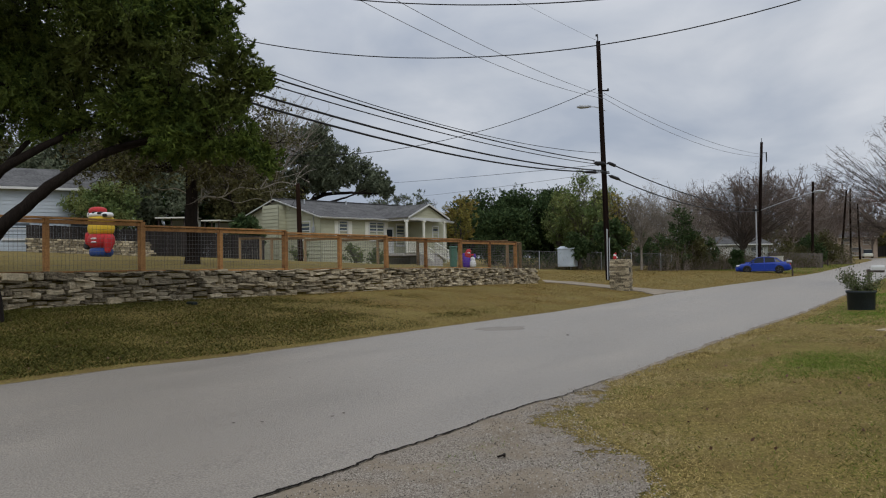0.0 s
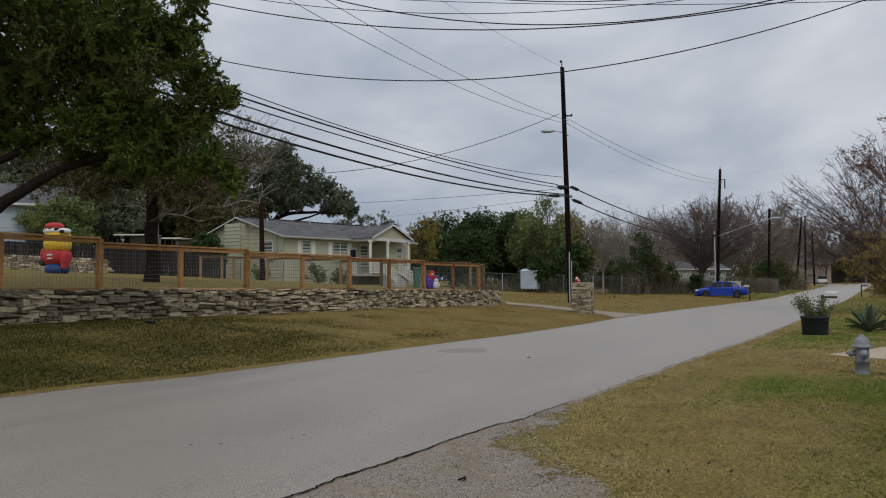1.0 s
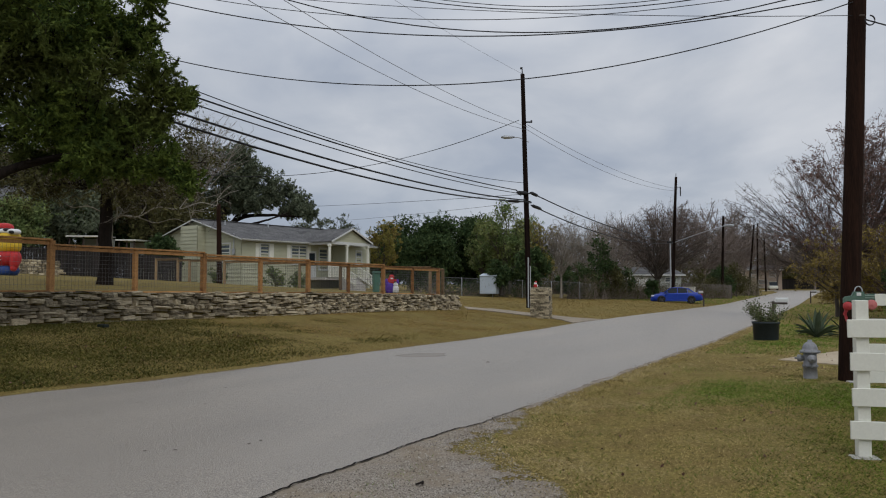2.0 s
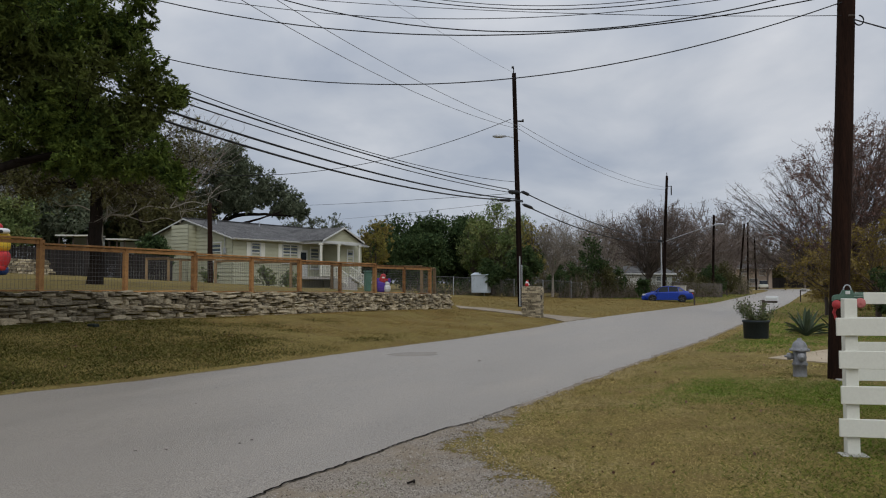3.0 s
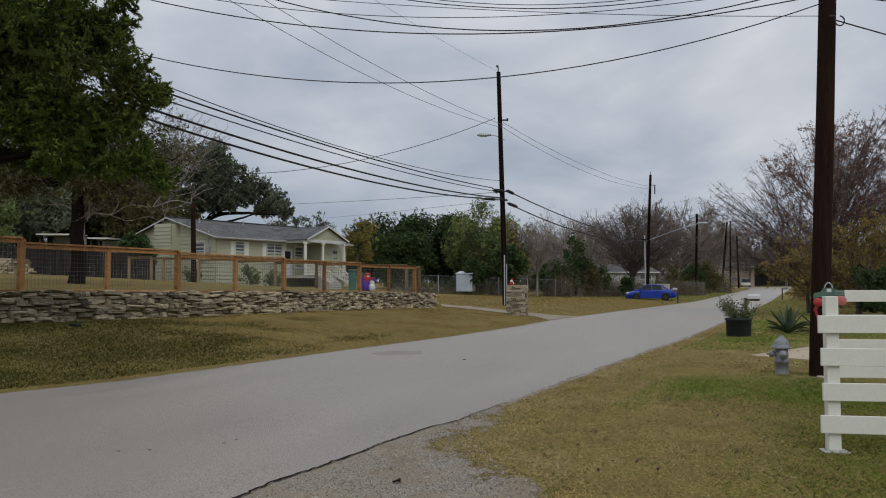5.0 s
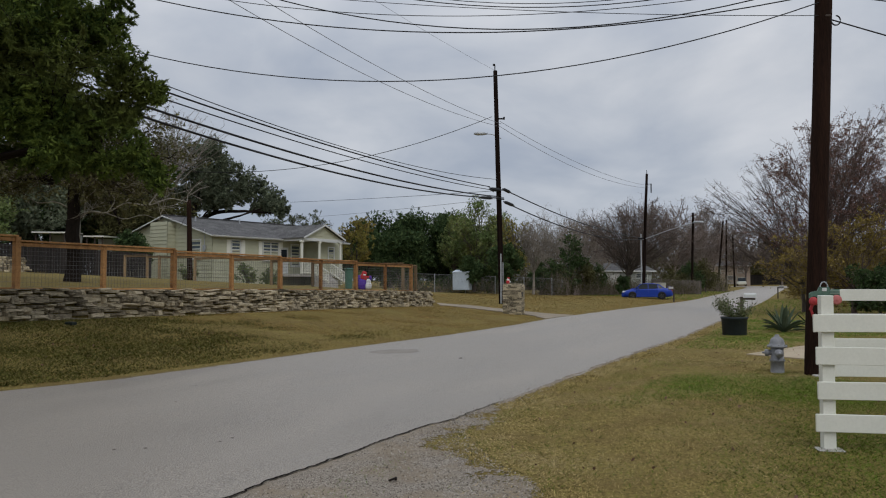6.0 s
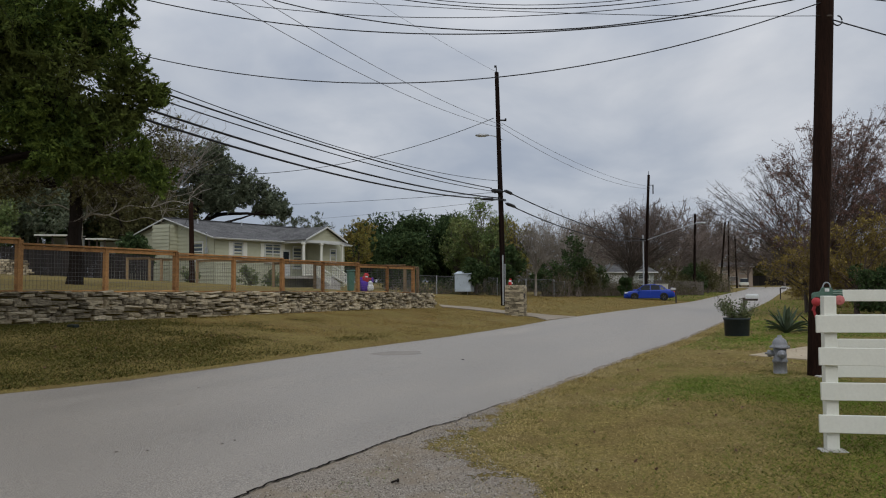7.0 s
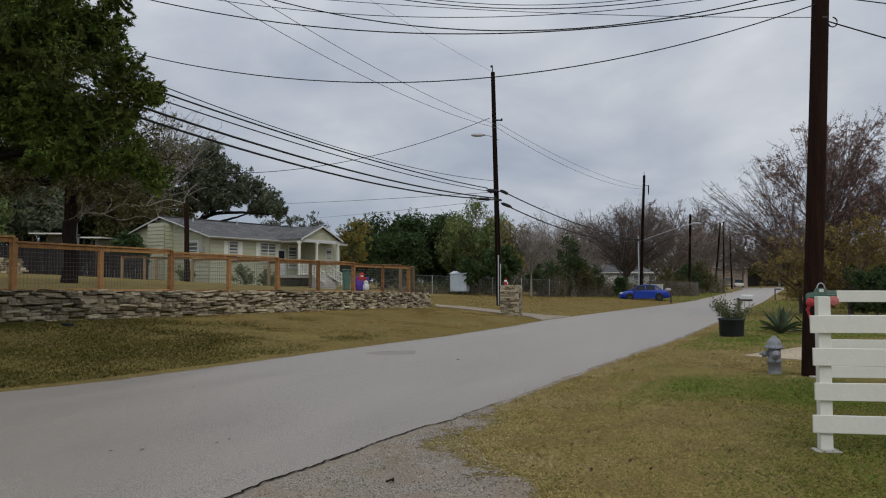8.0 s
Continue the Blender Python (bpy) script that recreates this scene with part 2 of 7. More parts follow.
L_YELLOW = leaf_material("yellow_green_leaf", (0.17, 0.16, 0.04), (0.35, 0.31, 0.085), (0.22, 0.15, 0.04))
L_RUST = leaf_material("rust_leaf", (0.10, 0.055, 0.045), (0.28, 0.165, 0.135))
L_GOLD = leaf_material("golden_leaf", (0.15, 0.115, 0.035), (0.37, 0.28, 0.085))
L_AGAVE = leaf_material("agave_blade_green", (0.045, 0.068, 0.04), (0.12, 0.15, 0.095))


# ---- mesh helpers ----
def part(name, bm, mat, parent=None, label="", smooth=False):
    """Links a bmesh as one mesh object under a thing or a part."""
    me = bpy.data.meshes.new(name)
    bm.to_mesh(me)
    bm.free()
    for m in (mat if isinstance(mat, (list, tuple)) else [mat]):
        me.materials.append(m)
    if smooth:
        for p in me.polygons:
            p.use_smooth = True
    ob = new(name, me)
    if parent is not None:
        ob.parent = parent
    return tagged(ob, label)


def raw(name, v, f, mat, parent=None, label="", smooth=False):
    """A mesh from arrays: vertices (n, 3) and faces (m, k)."""
    v, f = np.asarray(v, np.float32), np.asarray(f, np.int32)
    me = bpy.data.meshes.new(name)
    me.vertices.add(len(v)); me.vertices.foreach_set("co", v.ravel())
    k = f.shape[1]
    me.loops.add(f.size); me.loops.foreach_set("vertex_index", f.ravel())
    me.polygons.add(len(f)); me.polygons.foreach_set("loop_start", np.arange(0, f.size, k, dtype=np.int32))
    me.update(calc_edges=True)
    me.polygons.foreach_set("use_smooth", np.full(len(f), smooth))
    me.materials.append(mat)
    ob = new(name, me)
    if parent is not None:
        ob.parent = parent
    return tagged(ob, label)


def thing(name, at, label, category, group="", turn=0.0, kind=""):
    ob = new(name)
    ob.empty_display_size = 0.2
    ob.matrix_basis = pose(*at, 0, 0, turn)
    return tagged(ob, label, category, group, kind)


def box(bm, c, size, turn=None, bevel=0.0, mat=0):
    """A box by its centre and size, with softened edges."""
    r = bmesh.ops.create_cube(bm, size=1.0)
    vs = r["verts"]
    bmesh.ops.scale(bm, vec=size, verts=vs)
    if bevel:
        es = list({e for v in vs for e in v.link_edges})
        rb = bmesh.ops.bevel(bm, geom=es, offset=bevel, segments=2, affect="EDGES", profile=0.5)
        vs = list({v for f in rb["faces"] for v in f.verts} | {v for v in vs if v.is_valid})
    if turn is not None:
        bmesh.ops.rotate(bm, cent=(0, 0, 0), matrix=turn.to_3x3(), verts=vs)
    bmesh.ops.translate(bm, vec=c, verts=vs)
    for f in {f for v in vs for f in v.link_faces}:
        f.material_index = mat
    return vs


def lathe(bm, profile, n=16, at=(0, 0, 0), cap=True, m=None, mat=0):
    """Turns a list of (radius, height) round the z axis."""
    rings = []
    for r, z in profile:
        ring = []
        for i in range(n):
            a = 2 * math.pi * i / n
            p = Vector((r * math.cos(a), r * math.sin(a), z))
            if m is not None:
                p = m @ p
            ring.append(bm.verts.new(p + Vector(at)))
        rings.append(ring)
    for a, b in zip(rings, rings[1:]):
        for i in range(n):
            f = bm.faces.new((a[i], a[(i + 1) % n], b[(i + 1) % n], b[i]))
            f.material_index = mat
    if cap:
        bm.faces.new(rings[0][::-1]).material_index = mat
        bm.faces.new(rings[-1]).material_index = mat


def prism(bm, outline, h, m=Matrix(), mat=0):
    """Lifts a flat outline (x, y) by h along z, then moves it by m."""
    lo = [bm.verts.new(m @ Vector((x, y, 0))) for x, y in outline]
    hi = [bm.verts.new(m @ Vector((x, y, h))) for x, y in outline]
    n = len(outline)
    fs = [bm.faces.new(lo[::-1]), bm.faces.new(hi)]
    fs += [bm.faces.new((lo[i], lo[(i + 1) % n], hi[(i + 1) % n], hi[i])) for i in range(n)]
    for f in fs:
        f.material_index = mat
    return fs


def tubes(p0, p1, r0, r1, n=4):
    """Arrays of open prisms from p0 to p1."""
    p0, p1, r0, r1 = (np.asarray(a, float) for a in (p0, p1, r0, r1))
    d = p1 - p0
    d /= np.linalg.norm(d, axis=1, keepdims=True) + 1e-9
    ref = np.where(np.abs(d[:, 2:3]) < 0.9, np.array([[0, 0, 1.0]]), np.array([[1.0, 0, 0]]))
    a = np.cross(d, ref); a /= np.linalg.norm(a, axis=1, keepdims=True) + 1e-9
    b = np.cross(d, a)
    ang = np.arange(n) * 2 * np.pi / n
    ring = a[:, None, :] * np.cos(ang)[None, :, None] + b[:, None, :] * np.sin(ang)[None, :, None]
    v = np.concatenate([p0[:, None, :] + ring * r0[:, None, None], p1[:, None, :] + ring * r1[:, None, None]], 1)
    i = np.arange(n); j = (i + 1) % n
    f = np.stack([i, j, j + n, i + n], 1)
    faces = (np.arange(len(p0)) * 2 * n)[:, None, None] + f[None]
    return v.reshape(-1, 3), faces.reshape(-1, 4)


def spikes(p0, p1, r):
    """Arrays of three-sided points from p0 to p1: the finest twigs."""
    p0, p1, r = (np.asarray(a, float) for a in (p0, p1, r))
    v, _ = tubes(p0, p1, r, r, 3)
    v = v.reshape(-1, 6, 3)
    v = np.concatenate([v[:, :3], p1[:, None, :]], 1)
    f = np.array([(0, 1, 3), (1, 2, 3), (2, 0, 3)])
    faces = (np.arange(len(p0)) * 4)[:, None, None] + f[None]
    return v.reshape(-1, 3), faces.reshape(-1, 3)


def pipe(pts, r, n=6):
    """One unbroken tube along a line of points."""
    p = np.array([tuple(q) for q in pts], float)
    r = np.broadcast_to(np.asarray(r, float), (len(p),))[:, None, None]
    d = np.gradient(p, axis=0)
    d /= np.linalg.norm(d, axis=1, keepdims=True) + 1e-9
    ref = np.array([0.12, 0.05, 1.0]) if abs(d[0][2]) < 0.9 else np.array([1.0, 0.1, 0])
    a = np.cross(d, ref); a /= np.linalg.norm(a, axis=1, keepdims=True) + 1e-9
    b = np.cross(d, a)
    ang = np.arange(n) * 2 * np.pi / n
    v = p[:, None, :] + r * (a[:, None, :] * np.cos(ang)[None, :, None] + b[:, None, :] * np.sin(ang)[None, :, None])
    i = np.arange(n); j = (i + 1) % n
    f = np.stack([i, j, j + n, i + n], 1)
    faces = (np.arange(len(p) - 1) * n)[:, None, None] + f[None]
    return v.reshape(-1, 3), faces.reshape(-1, 4)


# ---- the lie of the land: s runs along the road, u across it ----
TURN = 25.5
DS = (math.sin(radians(TURN)), math.cos(radians(TURN)))
DU = (math.cos(radians(TURN)), -math.sin(radians(TURN)))
ROADTURN = Matrix(((DU[0], DS[0], 0), (DU[1], DS[1], 0), (0, 0, 1))).to_4x4()  # local x across, local y along


def xy(s, u):
    return (s * DS[0] + u * DU[0], s * DS[1] + u * DU[1])


def su(x, y):
    return (x * DS[0] + y * DS[1], x * DU[0] + y * DU[1])


def ease(a, b, v):
    t = min(max((v - a) / (b - a), 0.0), 1.0)
    return t * t * (3 - 2 * t)


def lin(v, pts):
    return float(np.interp(v, [p[0] for p in pts], [p[1] for p in pts]))


def far_edge(s):
    return lin(s, [(-60, -11.4), (7.7, -11.0), (8.5, -10.8), (9.5, -10.62), (12.3, -10.56), (16.4, -10.56), (22, -10.35), (28, -10.5), (34, -10.95), (45, -10.9), (68, -10.5), (84, -10.75), (110, -11.25), (145, -11.8), (158, -12.5), (172, -15.5), (300, -17)])


def near_edge(s):
    return lin(s, [(-60, -4.1), (7, -4.08), (9.5, -3.92), (18, -3.86), (24, -3.7), (32, -3.78), (46, -3.95), (76, -4.4), (108, -4.95), (151, -5.4), (162, -4.8), (172, -2.5), (300, -6)])


def height(s, u):
    """The ground's height. It rises from the road's far edge to the stone wall, steps up behind it and rises to the houses."""
    road = 0.0085 * max(0.0, min(s, 220) - 78)
    fe = far_edge(s)
    if u > fe:
        return road + 0.035 * ease(near_edge(s) + 0.3, near_edge(s) + 2.5, u)
    foot = lin(s, [(-10, 0.70), (13, 0.68), (20, 0.62), (29, 0.56), (35, 0.44), (45, 0.38), (90, 0.3)])
    z = road + foot * min(1.0, (fe - u) / 6.2)
    if u < -17.55:
        back = -17.55 - u
        top = lin(s, [(-10, 1.50), (12.7, 1.44), (18, 1.38), (23, 1.33), (28, 1.27), (33.8, 1.16)])
        terrace = top + min(back, 60) * lin(s, [(0, 0.06), (20, 0.045), (34, 0.04)])
        slope = road + foot + min(back, 40) * lin(s, [(38, 0.062), (50, 0.045), (90, 0.02)])
        z = terrace + (slope - terrace) * ease(34.2, 36.6, s)
    return z


def gravel_side(s):
    """The gravel's edge against the lawn."""
    return lin(s, [(-5, 2.2), (-1, 0.9), (3, -0.8), (5.2, -1.95), (5.9, -2.4), (6.4, -2.8), (6.9, -3.25), (7.3, -3.75), (8.3, -3.82), (9.2, -3.9)])


def ground_at(x, y):
    return height(*su(x, y))


# ---- ground, road, gravel ----
def build_ground():
    ss = np.unique(np.concatenate([np.arange(-60, -8, 4), np.arange(-8, 60, 0.5), np.arange(60, 130, 3), [140, 155, 170, 200, 240, 300, 420, 600, 900, 1400], [34.2, 34.8, 35.4, 36.0, 36.6], [-1400, -600, -250, -120]]))
    uu = np.unique(np.concatenate([np.arange(-70, -19, 2.0), [-18.6, -17.9, -17.6, -17.5], np.arange(-17, -3, 0.5), np.arange(-3, 8, 0.5), np.arange(8, 60, 4), [80, 120, 200, 400, 800, 1400], [-1400, -800, -400, -220, -140, -100, -85]]))
    v = np.empty((len(ss), len(uu), 3))
    for i, s in enumerate(ss):
        for j, u in enumerate(uu):
            x, y = xy(s, u)
            z = height(s, u) + (0.02 if u < far_edge(s) - 0.8 or u > near_edge(s) + 1.0 and s > 14 else 0.004) * noise.noise((x * 0.6, y * 0.6, 0))
            if far_edge(s) + 1.1 < u < near_edge(s) - 1.1:
                z = height(s, u) - 0.08
            elif s < 9.5 and -4.6 < u < gravel_side(s) + 0.9:
                z = height(s, u) - (0.05 if -4.6 < s < 2.8 and u < 0.1 - 0.4 * s else 0.002)
            v[i, j] = (x, y, z)
    n, m = len(ss), len(uu)
    idx = np.arange(n * m).reshape(n, m)
    f = np.stack([idx[:-1, :-1], idx[:-1, 1:], idx[1:, 1:], idx[1:, :-1]], -1).reshape(-1, 4)
    g = raw("ground", v.reshape(-1, 3), f[:, ::-1], M_GRASS, smooth=True)
    tagged(g, "dry dormant lawn turning tan with green patches", "ground", kind="structure")


build_ground()


def strip(name, left, right, ss, mat, label, lift=0.0, skirt=0.12, rag=0.05, cols=8, fr=1.3):
    """A paved strip between two edge functions, with ragged edges and a real thickness."""
    v, f = [], []
    for i, s in enumerate(ss):
        a = left(s) + rag * noise.noise((s * fr, 3.1, 0)) + rag * 0.6 * noise.noise((s * 5 * fr, 8.1, 0))
        b = right(s) + rag * noise.noise((s * fr, 9.7, 0)) + rag * 0.6 * noise.noise((s * 5 * fr, 1.1, 0))
        for k in range(cols + 1):
            u = a + (b - a) * k / cols
            crown = 0.05 * (1 - (2 * k / cols - 1) ** 2)
            v.append((*xy(s, u), lift + height(s, min(max(u, far_edge(s) + 0.01), near_edge(s))) + crown))
        for u, k in ((a, 0), (b, cols)):
            v.append(v[i * (cols + 5) + k])
            v.append((*xy(s, u), lift + height(s, far_edge(s) + 0.01) - skirt))
    w = cols + 5
    for i in range(len(ss) - 1):
        o = i * w
        for k in range(cols):
            f.append((o + k, o + k + 1, o + w + k + 1, o + w + k))
        f.append((o + cols + 2, o + cols + 1, o + w + cols + 1, o + w + cols + 2))
        f.append((o + cols + 3, o + cols + 4, o + w + cols + 4, o + w + cols + 3))
    ob = raw(name, v, np.array(f)[:, ::-1], mat, smooth=True)
    return tagged(ob, label, name, kind="structure")


road = strip("road", far_edge, near_edge, np.unique(np.concatenate([np.arange(-60, 0, 4), np.arange(0, 60, 0.25), np.arange(60, 172, 1.5)])), M_ASPHALT, "pale grey worn chip-seal residential street", lift=0.014, rag=0.09)


def crossing_street():
    """The street that the road runs into."""
    v, f = [], []
    for i, u in enumerate(np.linspace(-110, 70, 60)):
        for s in (165, 174):
            v.append((*xy(s + 0.12 * u, u), height(s, -12) + 0.06))
        if i:
            f.append((2 * i - 2, 2 * i - 1, 2 * i + 1, 2 * i))
    ob = raw("road_crossing", v, f, M_ASPHALT)
    tagged(ob, "pale grey cross street at the end of the road", "road", kind="structure")


crossing_street()


def flat_patch(name, outline, mat, label, z, thick=0.05, category="pavement"):
    bm = bmesh.new()
    vs = [bm.verts.new((*xy(s, u), z + (height(s, u) if name != "worn_patch" else 0))) for s, u in outline]
    f = bm.faces.new(vs)
    f.normal_update()
    if f.normal.z < 0:
        f.normal_flip()
    r = bmesh.ops.extrude_face_region(bm, geom=[f])
    bmesh.ops.translate(bm, vec=(0, 0, -thick), verts=[g for g in r["geom"] if isinstance(g, bmesh.types.BMVert)])
    bmesh.ops.recalc_face_normals(bm, faces=bm.faces)
    bmesh.ops.triangulate(bm, faces=bm.faces)
    return tagged(part(name, bm, mat), label, category, kind="structure")


def ragged(pts, step=0.12, rag=0.06):
    out = []
    for (s0, u0), (s1, u1) in zip(pts, pts[1:] + pts[:1]):
        k = max(1, int(math.hypot(s1 - s0, u1 - u0) / step))
        for i in range(k):
            s, u = s0 + (s1 - s0) * i / k, u0 + (u1 - u0) * i / k
            j = rag * (noise.noise((s * 2.2, u * 2.2, 7)) + 0.6 * noise.noise((s * 7, u * 7, 3)))
            out.append((s + j * 0.7, u + j))
    return out


def gravel_bed():
    """The gravel, in small cells that thin out raggedly into the lawn."""
    rng = np.random.default_rng(19)
    flat_patch("gravel_drive", ragged([(-5, -4.4), (3.42, -4.4), (3.42, -1.2), (3.0, -0.8), (-1, 0.9), (-5, 2.2)], 0.1, 0.1), M_GRAVEL, "loose pale limestone gravel beside the road", 0.006, 0.06)
    step = 0.024
    ss, uu = np.arange(3.4, 10.6, step), np.arange(-4.42, 0.1, step)
    keep = np.zeros((len(ss) - 1, len(uu) - 1), bool)
    luck = rng.random(keep.shape)
    for i in range(len(ss) - 1):
        edge = gravel_side(ss[i]) if ss[i] < 9.2 else near_edge(ss[i]) - 0.2 * (ss[i] - 9.2)
        for j in range(len(uu) - 1):
            if uu[j] > edge + 1.0:
                break
            d = (edge + 0.12 - uu[j]) / 0.5 + 0.9 * noise.noise((ss[i] * 1.7, uu[j] * 1.7, 2.5)) + 0.5 * noise.noise((ss[i] * 6, uu[j] * 6, 5))
            keep[i, j] = d + 0.5 > 0.3 + 0.4 * luck[i, j]
    v, f, at = [], [], {}

    def corner(i, j):
        if (i, j) not in at:
            at[i, j] = len(v)
            s, u = ss[i] + rng.uniform(-0.01, 0.01), uu[j] + rng.uniform(-0.01, 0.01)
            v.append((*xy(s, u), 0.005 + 0.035 * ease(near_edge(s) + 0.3, near_edge(s) + 2.5, u)))
        return at[i, j]

    for i, j in zip(*np.nonzero(keep)):
        f.append((corner(i, j), corner(i, j + 1), corner(i + 1, j + 1), corner(i + 1, j)))
    ob = raw("gravel_edge", v, np.array(f)[:, ::-1], M_GRAVEL)
    tagged(ob, "loose gravel thinning out into dry lawn", "gravel", kind="structure")


gravel_bed()


def road_rim(s):
    """The road's ragged near edge."""
    return near_edge(s) + 0.09 * noise.noise((s * 1.3, 9.7, 0)) + 0.054 * noise.noise((s * 6.5, 1.1, 0))


def tar_crack():
    rng = np.random.default_rng(4)
    v, f = [], []
    ss = np.arange(3.6, 9.8, 0.035)
    for i, s in enumerate(ss):
        u = road_rim(round(s * 4) / 4) * 0.5 + lin(s, [(0.25 * k, road_rim(0.25 * k)) for k in range(12, 42)]) * 0.5 + 0.012 * noise.noise((s * 8, 2, 0)) + 0.006 * rng.normal()
        w = (0.006 + 0.012 * max(0.0, noise.noise((s * 3.3, 8, 3))) + 0.005 * rng.random()) * lin(s, [(4, 1.7), (6.5, 1.15), (8, 0.9), (9.8, 0.3)])
        for q in (-w, w):
            v.append((*xy(s, u + q), 0.0175))
        if i:
            f.append((2 * i - 2, 2 * i - 1, 2 * i + 1, 2 * i))
    ob = raw("road_crack", v, np.array(f), M_TAR)
    tagged(ob, "dark open crack along the road's edge", "crack", kind="structure")


tar_crack()


def road_top(s, u):
    a, b = far_edge(s), near_edge(s)
    k = np.arange(9)
    return 0.014 + float(np.interp(u, a + (b - a) * k / 8, 0.05 * (1 - (2 * k / 8 - 1) ** 2)))


def worn_patch():
    v, f = [], []
    for r in (0.02, 0.35, 0.7, 1.0):
        for a in np.linspace(0, 2 * math.pi, 40, endpoint=False):
            q = r * (1 + 0.3 * noise.noise((math.cos(a) * 1.5, math.sin(a) * 1.5, 2)))
            s, u = 15.75 + 0.62 * q * math.cos(a), -8.8 + 0.55 * q * math.sin(a)
            v.append((*xy(s, u), road_top(s, u) + (0.005 if r < 1 else 0.001)))
    for i in range(3):
        for k in range(40):
            f.append((40 * i + k, 40 * i + (k + 1) % 40, 40 * i + 40 + (k + 1) % 40, 40 * i + 40 + k))
    tagged(raw("worn_patch", v, np.array(f), M_PATCH, smooth=True), "darker round patch in the road", "pavement", kind="structure")


worn_patch()
flat_patch("driveway", ragged([(33.2, -11.0), (37.6, -10.9), (37.0, -12), (37.2, -14), (38.2, -17), (38.6, -24), (39.5, -34), (36.7, -34), (36.4, -24), (36.1, -17), (35.3, -14), (34.6, -12)], 0.4, 0.1), M_DRIVE, "narrow worn beige driveway up to the house", 0.035, 0.1)
flat_patch("path", ragged([(18.5, -1.5), (20.1, -0.95), (21.6, -0.35), (22.5, 1.5), (23, 6), (17.5, 6), (17.4, 1.5), (17.9, -0.3), (18.2, -0.95)], 0.2), M_SAND, "pale sandy path beyond the hydrant", 0.02, 0.06)


def dusty_rim(edge, side, ss, label):
    """A worn, gravelly fringe of pale dust where the paving meets the grass."""
    v, f = [], []
    for i, s in enumerate(ss):
        w = 0.05 + 0.12 * noise.noise((s * 1.1, side * 4.0, 3)) + 0.09 * noise.noise((s * 5, side * 2.0, 6))
        e = edge(s)
        w *= 1.0 if side < 0 else ease(9.8, 12.5, s) * 0.8
        w = max(w, -0.015)
        out = -0.04 - 0.16 * max(0.0, noise.noise((s * 2.3, side * 7.0, 1)) + 0.4 * noise.noise((s * 9, side, 4)))
        for q in (out, min(-0.02, out * 0.4), w):
            u = e - side * q
            z = height(s, min(max(u, far_edge(s) + 0.01), near_edge(s)))
            v.append((*xy(s, u), z + (-0.006 if q == out else 0.016 + 0.026 * max(q, 0))))
        if i:
            o = 3 * i
            for k in range(2):
                f.append((o - 3 + k, o - 2 + k, o + 1 + k, o + k) if side > 0 else (o + k, o + 1 + k, o - 2 + k, o - 3 + k))
    ob = raw("road_shoulder", v, np.array(f), M_RIM, smooth=True)
    tagged(ob, label, "road shoulder", kind="structure")


M_RIM = material("pinkish_dust", (0.13, 0.10, 0.07), (0.38, 0.325, 0.26), 0.95, 5.0, 0.8, 60, spread=0.12)
dusty_rim(far_edge, -1, np.arange(2, 33, 0.12), "pale dusty fringe along the road's far edge")
dusty_rim(near_edge, 1, np.arange(9.8, 50, 0.12), "pale gravelly fringe along the road's near edge")


# ---- poles and cables ----
def pole(at, top, r0, r1, mat, label, group="utility poles", sides=18):
    """A tapered wooden pole from its foot to its top, a little crooked."""
    ob = thing("utility_pole", at, label, "utility pole", group)
    bm = bmesh.new()
    d = Vector(top) - Vector(at)
    prof = 12
    rings = []
    for i in range(prof + 1):
        t = i / prof
        c = d * t + Vector((0.03 * noise.noise((t * 2.2, at[0], 1)), 0.03 * noise.noise((t * 2.2, at[1], 5)), 0)) * min(1, t * 4)
        if i == 0:
            c.z -= 0.3
        r = r0 + (r1 - r0) * t
        rings.append([bm.verts.new(c + Vector((r * math.cos(a), r * math.sin(a), 0)) * (1 + 0.02 * noise.noise((a * 2, t * 6, at[0])))) for a in np.linspace(0, 2 * math.pi, sides, endpoint=False)])
    for a, b in zip(rings, rings[1:]):
        for i in range(sides):
            bm.faces.new((a[i], a[(i + 1) % sides], b[(i + 1) % sides], b[i]))
    bm.faces.new(rings[-1])
    part("shaft", bm, mat, ob, smooth=True)
    return ob


def fitting(parent, name, boxes, mat, label=""):
    """Small ironwork: boxes given by centre and size in the thing's own space."""
    for c, size in boxes:
        bm = bmesh.new()
        box(bm, c, size, bevel=min(size) * 0.2)
        part(name, bm, mat, parent, label)


